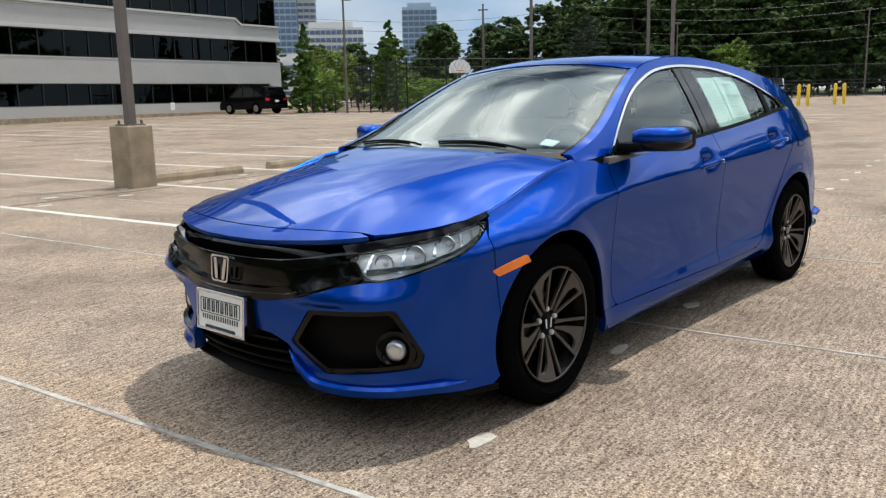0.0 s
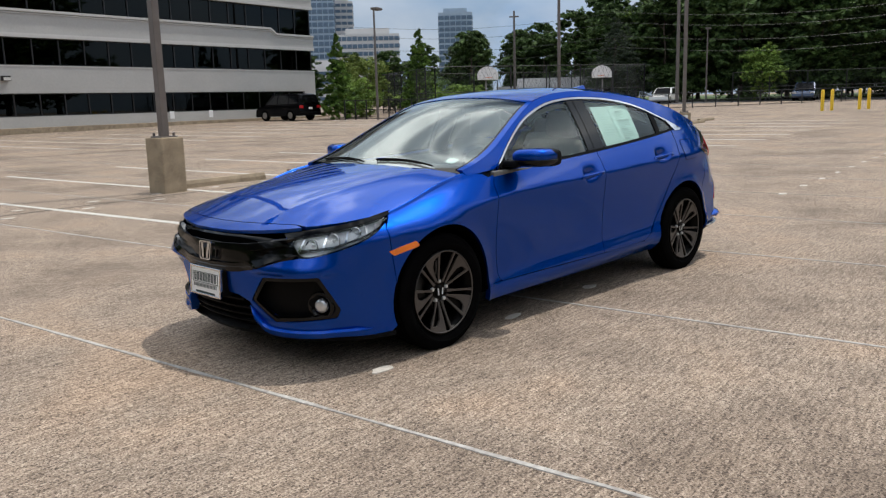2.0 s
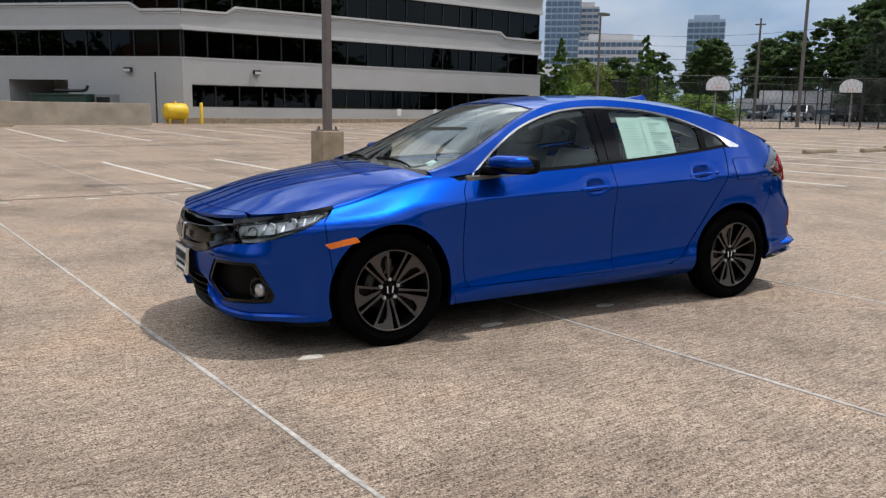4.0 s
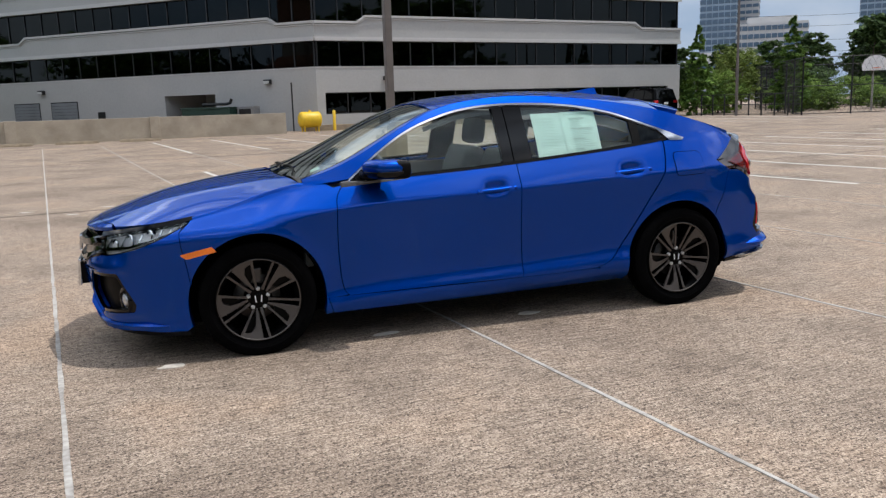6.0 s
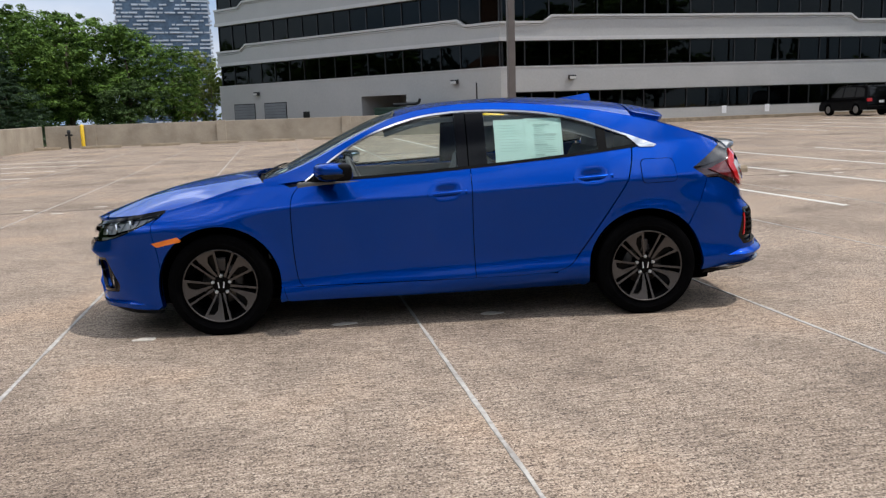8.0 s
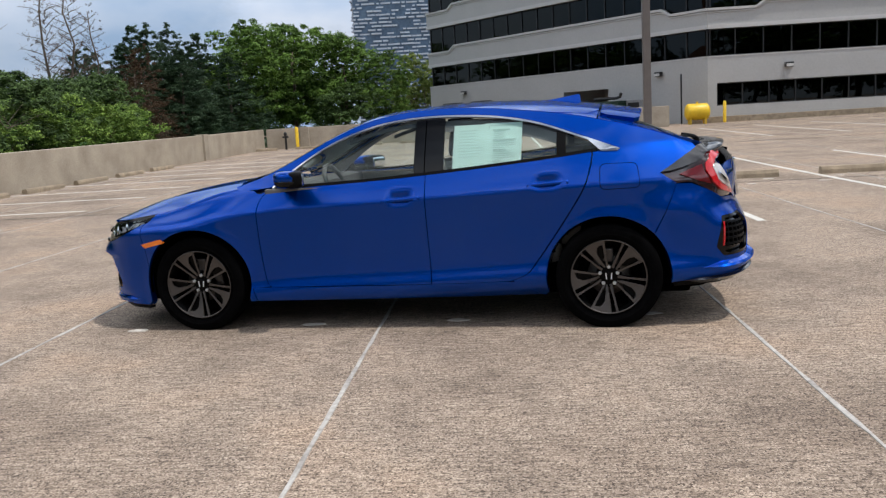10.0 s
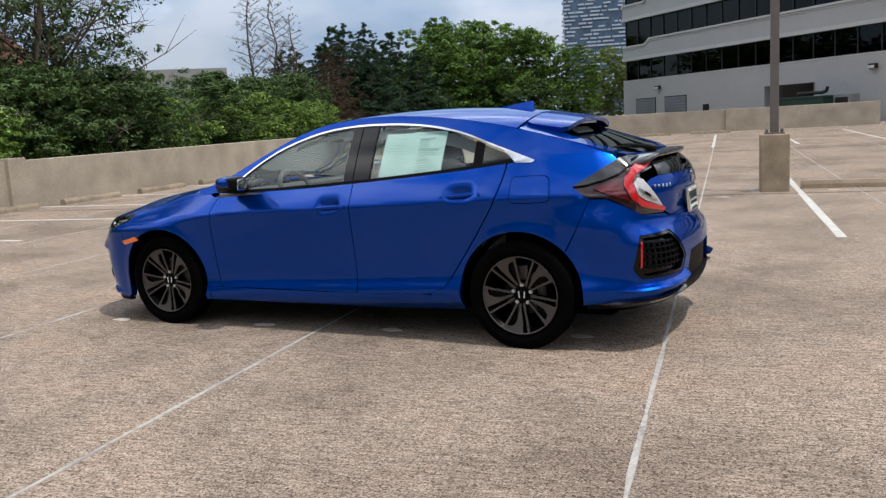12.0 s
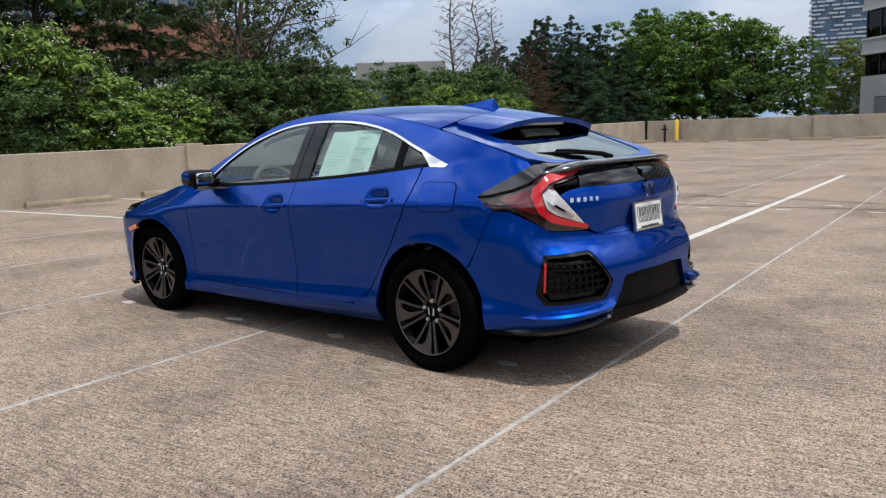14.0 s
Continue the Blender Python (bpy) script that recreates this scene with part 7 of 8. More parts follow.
def tower(name, label, x, y, turn, w, d, h, storey, cols, wall, fill=0.62, base_z=0.0):
    """A far block of storeys, each with its row of windows."""
    m = Matrix.Translation((x, y, base_z)) @ Matrix.Rotation(radians(turn), 4, "Z")
    t = thing(name, label, "building", m, "far buildings")
    part("wall", box(-w / 2, -d / 2, 0, w / 2, d / 2, h), wall, t)
    part("roof", box(-w * 0.35, -d * 0.35, h, w * 0.35, d * 0.35, h + storey * 0.8), wall, t)
    n = int(h / storey)
    step = w / cols
    me = bpy.data.meshes.new("window")
    bm = box(-step * 0.44, -0.12, storey * (1 - fill) / 2, step * 0.44, 0.12, storey * (1 + fill) / 2)
    bm.to_mesh(me)
    bm.free()
    me.materials.append(M_towerglass)
    for k in range(n):
        for c in range(cols):
            piece("window", me, t, Matrix.Translation((-w / 2 + step * (c + 0.5), d / 2, k * storey)))
            if cols <= 8:
                piece("window", me, t, Matrix.Translation((-w / 2 + step * (c + 0.5), -d / 2, k * storey)))
    dc = max(2, round(d / step))
    sd = d / dc
    for k in range(n):
        for c in range(dc):
            for sx in (-1, 1):
                piece("window", me, t, Matrix.Translation((sx * w / 2, -d / 2 + sd * (c + 0.5), k * storey)) @ Matrix.Rotation(radians(90), 4, "Z"))
    return t


def balcony_tower(x, y, turn, w, d, h):
    """The glass high-rise whose white balcony fronts are broken up from floor to floor."""
    m = Matrix.Translation((x, y, 0)) @ Matrix.Rotation(radians(turn), 4, "Z")
    t = thing("high_rise", "blue glass high-rise with staggered white balconies", "building", m, "far buildings")
    part("wall", box(-w / 2, -d / 2, 0, w / 2, d / 2, h), M_highglass, t)
    r = random.Random(9)
    storey = 1.08
    bm = bmesh.new()
    for k in range(int(h / storey)):
        for face in range(2):
            u = -w / 2 if face == 0 else -d / 2
            end = w / 2 if face == 0 else d / 2
            while u < end:
                ln = r.uniform(0.7, 3.2)
                if r.random() < 0.72:
                    a, b = u, min(end, u + ln)
                    o = r.uniform(0.2, 0.9)
                    if face == 0:
                        add_box(bm, a, d / 2, k * storey, b, d / 2 + o, k * storey + 0.44)
                    else:
                        add_box(bm, w / 2, a, k * storey, w / 2 + o, b, k * storey + 0.44)
                        add_box(bm, -w / 2 - o, a, k * storey, -w / 2, b, k * storey + 0.44)
                u += ln + r.uniform(0.0, 0.7)
    tagged(part("balcony_front", bm, M_balcony, t), "staggered pale blue-white balcony fronts", kind="stuff")
    return t


M_highglass = material("blue high-rise glass", (0.09, 0.14, 0.20), 0.25, 0.2, vary=0.35, scale=0.4, fine=1.5)
M_balcony = material("pale blue-white balcony", (0.42, 0.48, 0.55), 0.6, vary=0.2, scale=0.2)
balcony_tower(61.5, -247.0, 14, 24.5, 20.0, 75.0)
tower("office_tower", "blue glass office tower in the distance", -164.5, -153.0, -46, 9.0, 10.0, 24.6, 1.5, 6, M_tower, 0.7)
tower("office_tower", "blue glass office tower in the distance", -133.0, -172.5, -41, 8.5, 9.0, 42.0, 1.6, 6, M_tower, 0.7)
tower("office_tower", "pale blue stepped tower in the distance", -146.0, -180.0, -41, 8.0, 8.0, 29.0, 1.6, 5, M_pale, 0.5)
tower("office_block", "pale stone office block in the distance", -127.5, -147.0, -41, 14.5, 9.0, 17.2, 1.7, 12, M_pale, 0.55)
tower("office_block", "pale stone office block in the distance", -106.0, -135.0, -41, 15.0, 9.0, 9.0, 1.7, 1, M_pale, 0.45)
tower("low_building", "low white flat-roofed building behind the court", -69.3, -48.7, -54, 14.5, 5.0, 2.7, 1.0, 6, M_pale, 0.35)
tower("flat_roofed_building", "flat-roofed grey building far behind the trees", 65.0, -67.5, 45, 15.0, 6.0, 6.5, 3.2, 4, M_greywall, 0.3)

M_brickwall = material("red brick and tile", (0.26, 0.125, 0.085), 0.9, vary=0.25, scale=1.5, fine=14)
bh = thing("brick_house", "building with a red tiled roof and grey upper storey behind trees", "house", Matrix.Translation((45.6, -21.4, 0)) @ Matrix.Rotation(radians(57), 4, "Z"))
part("wall", box(-9, -6, 0, 9, 6, 5.6), M_pale, bh, "pale lower wall")
house_roof = thing("roof", "red tiled roof in courses", "")
house_roof.parent = bh
for k in range(12):
    z, i = 5.6 + 0.19 * k, 0.20 * k
    part("tile_course", box(-9.5 + i, -6.5 + i, z, 9.5 - i, 6.5 - i, z + 0.21, 0.02), M_brickwall, house_roof)
part("upper_wall", box(-6.9, -3.9, 7.8, 6.9, 3.9, 10.6), M_greywall, bh, "grey upper storey")
part("brick_wall", box(-7.1, -4.1, 10.6, 7.1, 4.1, 15.0, 0.05), M_brickwall, bh, "red brick top storey")
for x in (-6.2, -4.1, -2.0, 0.1, 2.2, 4.3):
    for s in (1, -1):
        part("window", box(x, s * 3.9 - 0.06, 8.2, x + 1.6, s * 3.9 + 0.06, 10.3), M_towerglass, bh)

# ---- trees ----
def leaf_material(name, dark, light):
    m = bpy.data.materials.new(name)
    m.use_nodes = True
    n, l = m.node_tree.nodes, m.node_tree.links
    p = n["Principled BSDF"]
    geo = n.new("ShaderNodeNewGeometry")
    tc = n.new("ShaderNodeTexCoord")
    big = n.new("ShaderNodeTexNoise")
    big.inputs["Scale"].default_value = 1.3
    l.new(tc.outputs["Object"], big.inputs["Vector"])
    add = n.new("ShaderNodeMath")
    add.operation = "MULTIPLY_ADD"
    add.inputs[1].default_value = 0.26
    l.new(geo.outputs["Random Per Island"], add.inputs[0])
    half = n.new("ShaderNodeMath")
    half.operation = "MULTIPLY"
    half.inputs[1].default_value = 0.7
    l.new(big.outputs["Fac"], half.inputs[0])
    l.new(half.outputs[0], add.inputs[2])
    ramp = n.new("ShaderNodeValToRGB")
    ramp.color_ramp.elements[0].position, ramp.color_ramp.elements[0].color = 0.28, (*dark, 1)
    ramp.color_ramp.elements[1].position, ramp.color_ramp.elements[1].color = 0.80, (*light, 1)
    l.new(add.outputs[0], ramp.inputs["Fac"])
    l.new(ramp.outputs["Color"], p.inputs["Base Color"])
    p.inputs["Roughness"].default_value, p.inputs["Specular IOR Level"].default_value = 0.6, 0.15
    glow = n.new("ShaderNodeBsdfTranslucent")
    l.new(ramp.outputs["Color"], glow.inputs["Color"])
    mixs = n.new("ShaderNodeMixShader")
    mixs.inputs["Fac"].default_value = 0.20
    l.new(p.outputs[0], mixs.inputs[1])
    l.new(glow.outputs[0], mixs.inputs[2])
    l.new(mixs.outputs[0], n["Material Output"].inputs["Surface"])
    return m


L_green = leaf_material("green leaves", (0.010, 0.034, 0.006), (0.24, 0.40, 0.075))
L_bright = leaf_material("fresh green leaves", (0.022, 0.065, 0.010), (0.34, 0.49, 0.10))
L_dark = leaf_material("dark needles", (0.020, 0.044, 0.024), (0.105, 0.165, 0.085))
L_wood = leaf_material("wood leaves", (0.012, 0.030, 0.010), (0.145, 0.23, 0.07))
L_woodlight = leaf_material("lighter wood leaves", (0.014, 0.036, 0.010), (0.13, 0.21, 0.055))
L_pale = leaf_material("grey-green wood leaves", (0.018, 0.034, 0.018), (0.14, 0.19, 0.095))
L_pine = leaf_material("soft pine needles", (0.010, 0.026, 0.010), (0.12, 0.18, 0.062))
L_olive = leaf_material("thin olive leaves", (0.016, 0.032, 0.012), (0.16, 0.22, 0.085))
L_brown = leaf_material("browning needles", (0.05, 0.032, 0.02), (0.16, 0.10, 0.06))
L_grey = leaf_material("grey-green needles", (0.035, 0.050, 0.035), (0.11, 0.14, 0.09))
L_yellow = leaf_material("yellow-green leaves", (0.07, 0.11, 0.02), (0.26, 0.32, 0.08))
L_bloom = leaf_material("creamy blossom", (0.45, 0.46, 0.36), (0.68, 0.68, 0.58))


def leaves(centers, sizes, outward, rng, thin=0.45):
    """Leaf-shaped scraps bent at the midrib that turn their faces outward and up, as one mesh's arrays."""
    n = len(centers)
    unit = lambda a: a / (np.linalg.norm(a, axis=1)[:, None] + 1e-9)
    face = unit(outward * 0.8 + np.array((0, 0, 0.65)) + rng.normal(size=(n, 3)) * 0.42)
    d = unit(np.cross(face, rng.normal(size=(n, 3))))
    e = np.cross(face, d)
    s = sizes[:, None]
    v = np.stack([centers - d * s, centers + e * s * thin + face * s * 0.12, centers + d * s, centers - e * s * thin + face * s * 0.12], 1).reshape(-1, 3)
    k = np.arange(n)[:, None] * 4
    return v, np.concatenate([k, k + 1, k + 2, k + 3], 1)


def crown_mesh(name, mat, blobs, per, size, seed, hollow=0.55, thin=0.45, spray=24):
    """blobs: (x, y, z, rx, ry, rz) clumps; each carries sprays of leaves on its outer part, more of them on top."""
    rng = np.random.default_rng(seed)
    cs, ss, os = [], [], []
    for x, y, z, rx, ry, rz in blobs:
        m = max(2, per // spray)
        n = max(6, per // m)
        d = rng.normal(size=(m, 3))
        d /= np.linalg.norm(d, axis=1)[:, None]
        d[:, 2] = np.where((d[:, 2] < 0) & (rng.random(m) < 0.6), -d[:, 2], d[:, 2])
        tips = d * (hollow + (1.08 - hollow) * rng.random((m, 1)) ** 0.6)
        p = np.repeat(tips, n, 0)
        q = rng.normal(size=(m * n, 3))
        q *= (rng.random((m * n, 1)) ** 0.5 * np.repeat(rng.uniform(0.20, 0.42, (m, 1)), n, 0)) / (np.linalg.norm(q, axis=1)[:, None] + 1e-9)
        p = p + q * np.array((1, 1, 0.75))
        cs.append(np.array((x, y, z)) + p * np.array((rx, ry, rz)))
        os.append(0.5 * p + q / 0.3)
        ss.append(size * rng.uniform(0.55, 1.25, m * n))
    o = np.concatenate(os)
    v, f = leaves(np.concatenate(cs), np.concatenate(ss), o / (np.linalg.norm(o, axis=1)[:, None] + 1e-9), rng, thin)
    me = bpy.data.meshes.new(name)
    me.from_pydata(v.tolist(), [], f.tolist())
    me.materials.append(mat)
    return me


def limb_mesh(height, trunk_r, limbs, seed, spread, start=0.25, mat=M_bark, twigs=0):
    rng = random.Random(seed)
    bm = bmesh.new()
    pts, p = [], Vector((0, 0, -0.3))
    for i in range(7):
        pts.append(Vector((rng.uniform(-1, 1) * 0.02 * height * (i > 0), rng.uniform(-1, 1) * 0.02 * height * (i > 0), -0.3 + height * 0.9 * i / 6)))
    add_tube(bm, pts, [trunk_r * (1 - 0.13 * i) for i in range(7)], 8)
    for k in range(limbs):
        t = start + (0.95 - start) * k / max(1, limbs - 1)
        base = pts[0].lerp(pts[-1], t)
        a = k * 2.4 + rng.uniform(-0.4, 0.4)
        ln = spread * (1.15 - 0.75 * t) * rng.uniform(0.7, 1.15)
        up = rng.uniform(0.25, 0.8)
        tip = base + Vector((math.cos(a), math.sin(a), up)) * ln
        mid = base.lerp(tip, 0.5) + Vector((rng.uniform(-1, 1), rng.uniform(-1, 1), rng.uniform(0, 1))) * 0.1 * ln
        r0 = trunk_r * 0.42 * (1 - 0.6 * t)
        add_tube(bm, [base, mid, tip], [r0, r0 * 0.6, r0 * 0.2], 5)
        for q in range(twigs):
            s = rng.uniform(0.3, 1.0)
            b2 = base.lerp(tip, s)
            dirn = Vector((rng.uniform(-1, 1), rng.uniform(-1, 1), rng.uniform(-0.2, 1.0))).normalized()
            add_tube(bm, [b2, b2 + dirn * ln * rng.uniform(0.15, 0.4)], [r0 * 0.28, r0 * 0.08], 3, False)
    me = bpy.data.meshes.new("trunk")
    bm.to_mesh(me)
    bm.free()
    me.materials.append(mat)
    me.shade_smooth()
    return me


def broad_blobs(h, r, seed, count=26, low=0.22):
    rng = random.Random(seed)
    out = []
    for k in range(count):
        t = rng.uniform(low, 1.0)
        ring = math.sin(math.pi * min(1, max(0.06, (t - low * 0.55) / (1.06 - low * 0.55)))) ** 0.6
        a = rng.uniform(0, 2 * math.pi)
        q = r * ring * math.sqrt(rng.uniform(0.15, 1.0)) * 0.85
        s = r * rng.uniform(0.24, 0.44)
        out.append((q * math.cos(a), q * math.sin(a), t * h - s * 0.4, s, s, s * rng.uniform(0.6, 0.9)))
    return out


def cone_blobs(h, r, seed, tiers=13):
    rng = random.Random(seed)
    out = []
    for k in range(tiers):
        t = 0.08 + 0.90 * k / (tiers - 1)
        rr = r * (1.02 - t) ** 0.75
        for j in range(max(2, int(7 * (1 - t)) + 2)):
            a = j * 2 * math.pi / max(2, int(7 * (1 - t)) + 2) + k * 0.7 + rng.uniform(-0.3, 0.3)
            q = rr * rng.uniform(0.45, 0.95)
            s = max(0.08, rr * 0.42) * rng.uniform(0.7, 1.2)
            out.append((q * math.cos(a), q * math.sin(a), t * h + rng.uniform(-0.03, 0.03) * h, s, s, max(s * 0.7, 0.032 * h)))
    return out


def plume_blobs(h, r, seed):
    """Flat plumes of needles in loose tiers, longest below."""
    rng = random.Random(seed)
    out = []
    for k in range(13):
        t = 0.10 + 0.88 * k / 12
        reach = r * (1.05 - t) ** 0.6
        for j in range(7 if t < 0.7 else 4):
            a = j * 2 * math.pi / 7 + k * 1.1 + rng.uniform(-0.35, 0.35)
            q = reach * rng.uniform(0.35, 0.95)
            out.append((q * math.cos(a), q * math.sin(a), t * h + 0.25 * q + rng.uniform(-0.2, 0.2), reach * 0.34, reach * 0.34, 0.30))
    return out


TREE = {}


def kind(key, label, trunk, crowns):
    TREE[key] = (label, trunk, crowns)


for k in range(3):
    kind("broad%d" % k, "leafy green broad-crowned tree beyond the parapet", limb_mesh(7.0, 0.17, 11, 10 + k, 2.4), [crown_mesh("crown", L_green, broad_blobs(8.0, 2.9, 20 + k, 46), 400, 0.12, 30 + k)])
    kind("wood%d" % k, "tall green woodland tree in the far wood", limb_mesh(13.0, 0.22, 10, 60 + k, 3.4), [crown_mesh("crown", (L_wood, L_woodlight, L_pale)[k], broad_blobs(15.0, 4.3, 70 + k, 52, 0.10), 280, 0.36, 80 + k)])
    kind("conifer%d" % k, "dark green conifer with a pointed crown", limb_mesh(6.0, 0.12, 10, 40 + k, 1.0), [crown_mesh("crown", L_dark if k < 2 else L_grey, cone_blobs(6.6, 2.1, 50 + k, 30), 110, 0.115, 55 + k, thin=0.16, spray=14)])
kind("shrub0", "dense green shrub behind the parapet", limb_mesh(2.4, 0.06, 8, 90, 1.2, 0.1), [crown_mesh("crown", L_bright, broad_blobs(3.2, 1.6, 91, 34, 0.05), 420, 0.062, 92)])
kind("shrub1", "dense dark green shrub behind the parapet", limb_mesh(2.6, 0.06, 8, 93, 1.2, 0.1), [crown_mesh("crown", L_wood, broad_blobs(3.6, 1.8, 94, 36, 0.05), 420, 0.065, 95)])
kind("bloom", "green tree dotted with creamy blossom", limb_mesh(4.6, 0.10, 10, 96, 1.8), [crown_mesh("crown", L_bright, broad_blobs(5.4, 2.3, 97, 60, 0.03), 330, 0.115, 98, spray=18), crown_mesh("blossom", L_bloom, broad_blobs(5.5, 2.35, 97, 52, 0.03), 70, 0.05, 99, 0.95, 0.45, 6)])
kind("pine", "tall dark soft-needled pine with drooping plumes", limb_mesh(10.0, 0.16, 22, 120, 2.6, 0.12, M_bark, 3), [crown_mesh("crown", L_pine, plume_blobs(10.5, 3.2, 121), 300, 0.17, 122, 0.30, 0.16, 16)])
kind("sparse", "half-bare tree with dark branches and thin foliage", limb_mesh(7.0, 0.12, 26, 100, 3.4, 0.06, M_bark, 16), [crown_mesh("crown", L_olive, broad_blobs(6.0, 2.8, 101, 60, 0.03), 170, 0.07, 102)])
kind("deadpine", "bare dying pine with thin twigs", limb_mesh(10.0, 0.10, 46, 103, 1.7, 0.2, M_bark, 14), [crown_mesh("crown", L_brown, cone_blobs(10.0, 1.5, 104, 14), 8, 0.09, 105, thin=0.2)])
kind("browncone", "browning conifer with thin needles", limb_mesh(6.0, 0.10, 24, 106, 1.5, 0.1, M_bark, 8), [crown_mesh("crown", L_brown, cone_blobs(6.4, 1.8, 107, 18), 80, 0.10, 108, thin=0.16, spray=14)])
kind("young", "slim young green tree beside the building", limb_mesh(4.8, 0.07, 10, 109, 1.1), [crown_mesh("crown", L_green, cone_blobs(5.6, 1.5, 110, 16), 150, 0.13, 111)])
kind("yellow", "yellow-green leafy tree near the building", limb_mesh(6.0, 0.13, 11, 112, 2.2), [crown_mesh("crown", L_yellow, broad_blobs(7.0, 2.5, 113, 32), 240, 0.15, 114)])
kind("round", "round bright green broad-crowned tree", limb_mesh(6.0, 0.18, 11, 115, 3.0), [crown_mesh("crown", L_bright, broad_blobs(8.4, 3.9, 116, 44, 0.18), 260, 0.22, 117)])


def tree(key, x, y, size=1.0, wide=1.0, turn=0.0, z=None):
    label, trunk, crowns = TREE[key]
    g = ground_z(x, y) if z is None else z
    t = thing("shrub" if key.startswith("shrub") else "tree", label, "shrub" if key.startswith("shrub") else "tree",
              Matrix.Translation((x, y, g)) @ Matrix.Rotation(turn, 4, "Z") @ Matrix.Diagonal((size * wide, size * wide, size, 1)), "shrubs behind the wall" if key.startswith("shrub") else "trees round the lot")
    piece("trunk", trunk, t)
    for c in crowns:
        piece("blossom" if c.name.startswith("blossom") else "crown", c, t)
    return t


# behind the east parapet
for key, x, y, s, w, a in (
    ("bloom", 16.8, -2.2, 1.0, 1.1, 0.3), ("bloom", 16.4, -5.0, 0.72, 1.0, 1.4), ("bloom", 15.6, -7.6, 0.46, 1.3, 2.2), ("bloom", 16.0, -9.2, 0.40, 1.2, 0.9), ("bloom", 15.5, -6.2, 0.5, 1.3, 4.0), ("pine", 21.5, -7.0, 1.1, 1.0, 0.4), ("pine", 19.3, -9.3, 0.85, 0.8, 1.7), ("pine", 22.5, -4.0, 1.2, 1.0, 2.7), ("shrub1", 15.2, -3.6, 0.75, 1.2, 2.0), ("shrub0", 15.4, -7.0, 0.65, 1.2, 0.5),
    ("broad0", 21.0, -3.4, 1.6, 0.9, 1.0), ("broad2", 20.0, 2.0, 1.6, 0.9, 0.2), ("conifer2", 19.0, -4.5, 1.0, 1.3, 0.9),
    ("sparse", 18.0, -11.8, 1.38, 0.9, 0.4), ("conifer0", 22.0, -0.5, 1.6, 1.1, 1.0), ("shrub1", 16.2, -9.8, 0.95, 1.2, 1.1), ("shrub1", 16.6, -12.6, 0.95, 1.3, 2.6), ("shrub0", 17.0, -15.6, 0.85, 1.2, 0.8),
    ("shrub1", 17.8, -18.0, 0.9, 1.3, 0.1), ("shrub0", 18.2, -20.6, 0.95, 1.2, 1.9), ("shrub0", 18.0, -24.0, 0.85, 1.2, 2.9), ("shrub1", 19.2, -22.0, 1.0, 1.2, 0.9),
    ("sparse", 20.0, -14.0, 0.85, 1.0, 2.2), ("shrub1", 20.5, -26.5, 1.1, 1.2, 0.6), ("shrub0", 20.0, -29.0, 0.8, 1.1, 0.2),
    ("deadpine", 25.0, -30.2, 1.02, 1.0, 0.0), ("deadpine", 25.2, -32.6, 1.05, 1.0, 1.3), ("deadpine", 23.8, -32.4, 0.86, 1.0, 2.4), ("browncone", 23.2, -34.8, 0.85, 1.35, 0.5),
    ("browncone", 23.8, -36.8, 0.95, 1.35, 1.5), ("browncone", 22.4, -33.4, 0.85, 1.3, 2.5), ("conifer0", 27.0, -41.2, 1.18, 1.25, 0.0), ("conifer1", 25.2, -42.4, 1.16, 1.3, 0.7), ("conifer0", 23.8, -43.2, 1.1, 1.3, 1.6),
    ("conifer1", 28.5, -39.0, 0.95, 1.5, 2.5), ("conifer0", 26.6, -39.4, 0.98, 1.7, 2.9), ("conifer1", 25.0, -41.0, 0.85, 1.9, 0.2), ("conifer0", 24.6, -43.8, 1.0, 1.6, 1.1), ("conifer2", 23.6, -41.6, 0.8, 1.8, 2.0), ("conifer1", 27.8, -36.8, 0.9, 1.7, 0.4), ("conifer0", 22.6, -45.0, 0.9, 1.7, 2.2), ("conifer2", 26.5, -38.0, 0.75, 1.3, 0.9),
    ("broad0", 21.3, -44.6, 0.98, 1.15, 0.5), ("broad1", 19.7, -48.7, 1.02, 1.15, 1.8), ("broad2", 16.4, -50.0, 0.86, 1.1, 2.7), ("broad0", 14.0, -51.8, 0.74, 1.0, 0.9),
    ("broad1", 18.8, -52.6, 0.95, 1.1, 0.1), ("broad2", 23.0, -50.0, 0.95, 1.2, 1.2), ("yellow", 16.0, -67.7, 0.98, 1.0, 0.0), ("yellow", 13.9, -64.5, 0.72, 1.0, 1.0), ("broad2", 24.0, -60.0, 0.95, 1.2, 2.2),
    ("conifer2", 21.8, -13.5, 0.62, 1.7, 0.3), ("shrub1", 20.6, -17.0, 1.05, 1.3, 1.3), ("conifer2", 21.6, -19.6, 0.55, 1.9, 2.3), ("shrub1", 21.6, -21.6, 1.1, 1.3, 0.3), ("conifer2", 22.6, -24.4, 0.6, 1.9, 1.3), ("shrub1", 22.4, -27.8, 1.1, 1.3, 2.3), ("shrub1", 23.0, -31.0, 1.1, 1.3, 4.0), ("sparse", 19.2, -13.2, 1.25, 0.9, 4.1), ("conifer2", 19.6, -12.2, 0.55, 1.6, 3.3), ("shrub1", 17.2, -10.8, 0.95, 1.2, 3.9), ("shrub1", 17.6, -13.9, 1.0, 1.2, 5.0),
    ("shrub1", 15.8, -47.5, 1.0, 1.4, 0.3), ("conifer1", 21.0, -41.5, 0.85, 1.7, 1.3), ("conifer0", 22.6, -38.6, 0.9, 1.7, 2.3), ("conifer1", 24.4, -38.6, 1.1, 1.4, 0.7),
):
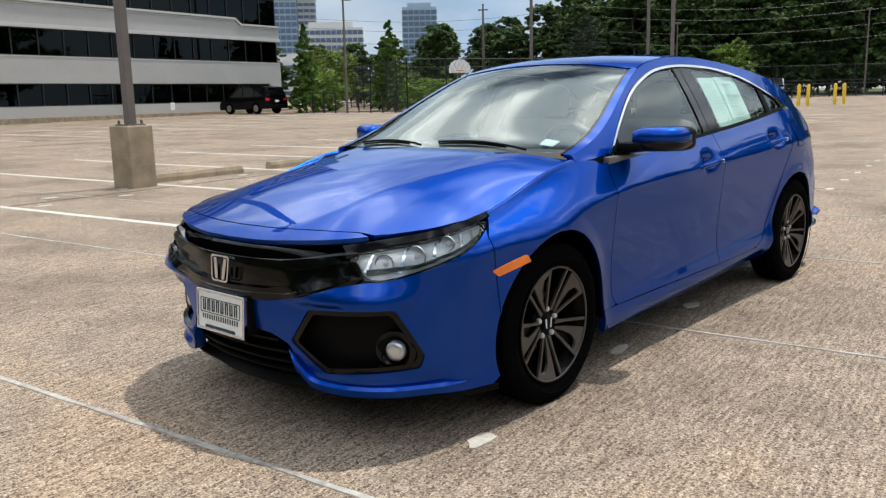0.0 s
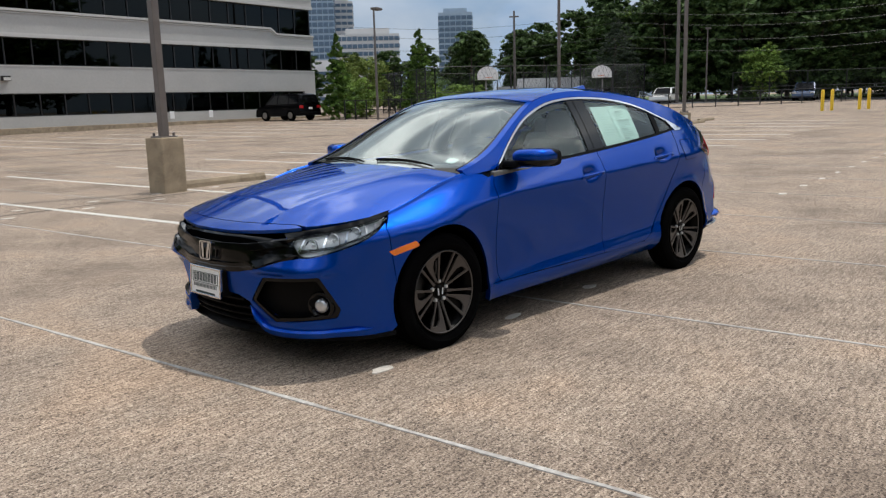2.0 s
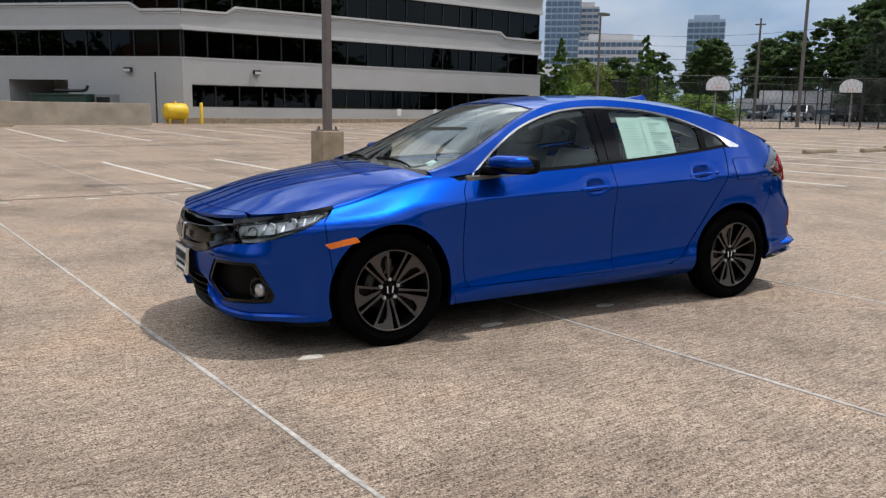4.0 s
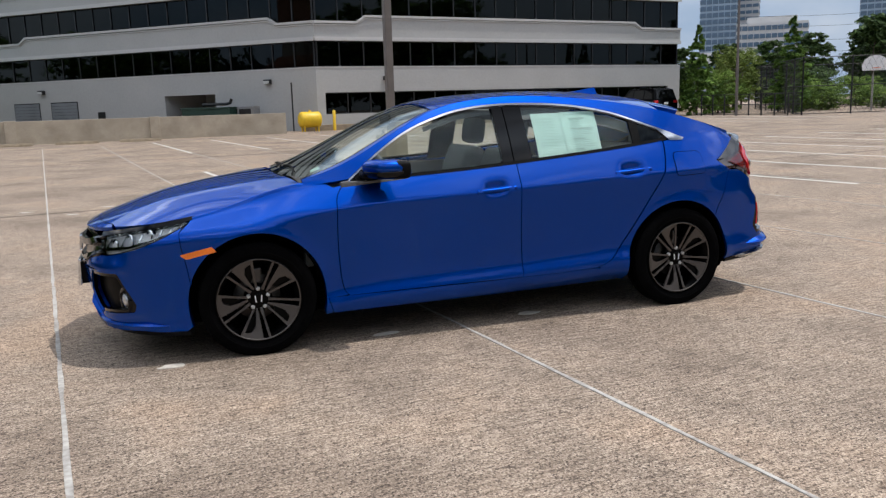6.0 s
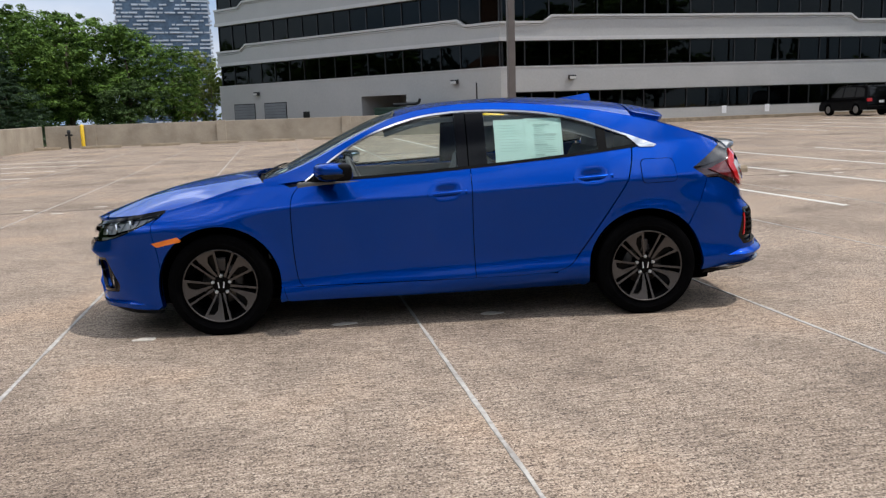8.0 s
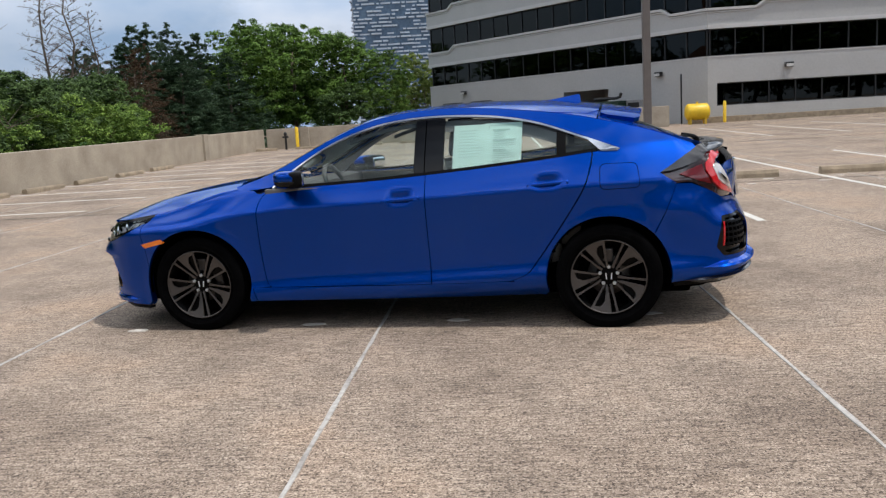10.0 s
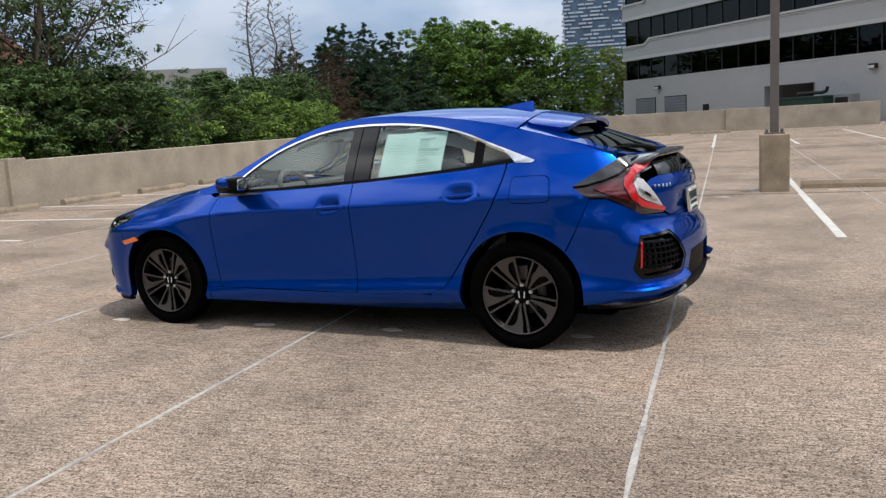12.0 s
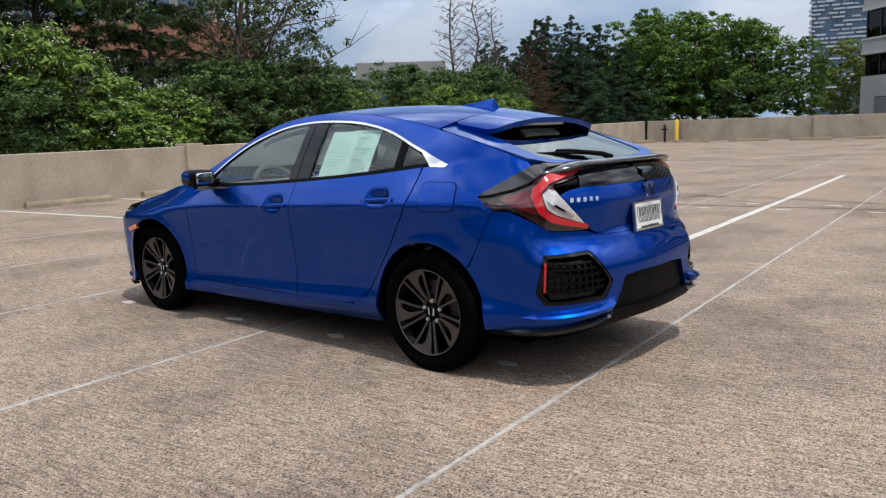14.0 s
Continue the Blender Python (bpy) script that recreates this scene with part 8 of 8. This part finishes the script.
    tree(key, x, y, s, w, a)
# round the court and along the wood
for key, x, y, s, w, a in (
    ("young", -30.6, -39.4, 0.98, 0.9, 0.0), ("young", -35.2, -36.4, 1.02, 0.9, 1.0), ("yellow", -35.5, -42.0, 0.58, 1.2, 0.5), ("shrub0", -33.4, -41.0, 0.9, 1.3, 0.2), ("shrub0", -38.8, -37.6, 0.55, 1.8, 1.2),
    ("yellow", -39.8, -46.8, 0.62, 1.2, 2.0), ("shrub0", -42.8, -36.6, 0.5, 2.0, 0.7), ("wood0", -55.7, -50.0, 0.48, 1.1, 0.4), ("wood0", -63.0, -56.0, 0.50, 1.1, 1.4), ("wood2", -50.0, -55.0, 0.30, 1.2, 2.4),
    ("wood1", -42.5, -58.5, 0.34, 1.3, 0.2), ("wood0", -46.0, -56.5, 0.36, 1.2, 1.2), ("yellow", -44.0, -53.0, 0.72, 1.2, 0.8), ("wood1", -49.0, -54.5, 0.36, 1.25, 2.1), ("wood0", -52.5, -53.5, 0.40, 1.2, 3.3), ("shrub1", -43.5, -44.0, 0.8, 1.8, 0.4), ("shrub0", -47.0, -43.0, 0.7, 1.9, 1.4), ("shrub0", -40.0, -41.0, 0.7, 1.9, 2.4),
    ("round", -74.5, -44.3, 1.1, 1.0, 0.0), ("round", -69.2, -27.3, 0.58, 0.9, 1.0),
):
    tree(key, x, y, s, w, a)
wr = random.Random(21)
for k in range(26):
    t = k / 25
    x, y = -62 - 34 * t + wr.uniform(-3, 3), -66 + 62 * t + wr.uniform(-3, 3)
    tree("wood%d" % wr.choice((0, 0, 1, 2, 2)), x - 6, y, 0.36 + 0.64 * min(1, t * 2.2) + wr.uniform(-0.05, 0.10), 1.0, wr.uniform(0, 6))
for k in range(16):
    t = k / 15
    x, y = -78 - 34 * t + wr.uniform(-3, 3), -70 + 70 * t + wr.uniform(-3, 3)
    tree("wood%d" % wr.choice((0, 2, 2)), x - 12, y, 0.42 + 0.78 * min(1, t * 2.0) + wr.uniform(-0.05, 0.12), 1.1, wr.uniform(0, 6))
for k in range(16):
    t = k / 15
    tree("wood%d" % (0, 1, 0)[k % 3], -64 - 22 * t + wr.uniform(-2, 2), -62 + 56 * t + wr.uniform(-2, 2), 0.34 + 0.46 * min(1, t * 2.0) + wr.uniform(-0.06, 0.08), 1.15, wr.uniform(0, 6))
for k in range(10):
    t = k / 9
    tree(("shrub1", "conifer2", "shrub1")[k % 3], -66 - 24 * t + wr.uniform(-2, 2), -44 + 38 * t + wr.uniform(-2, 2), wr.uniform(0.9, 1.4), 1.5, wr.uniform(0, 6))
# unseen tall treeline, added to close the lot and keep sky off the flank
for k in range(30):
    a = radians(-8 + 6.75 * k)
    tree("broad%d" % (k % 3), 48 * math.cos(a) + wr.uniform(-3, 3), 46 * math.sin(a) + wr.uniform(-2, 2) + 6, wr.uniform(1.6, 2.1), 1.2, wr.uniform(0, 6))
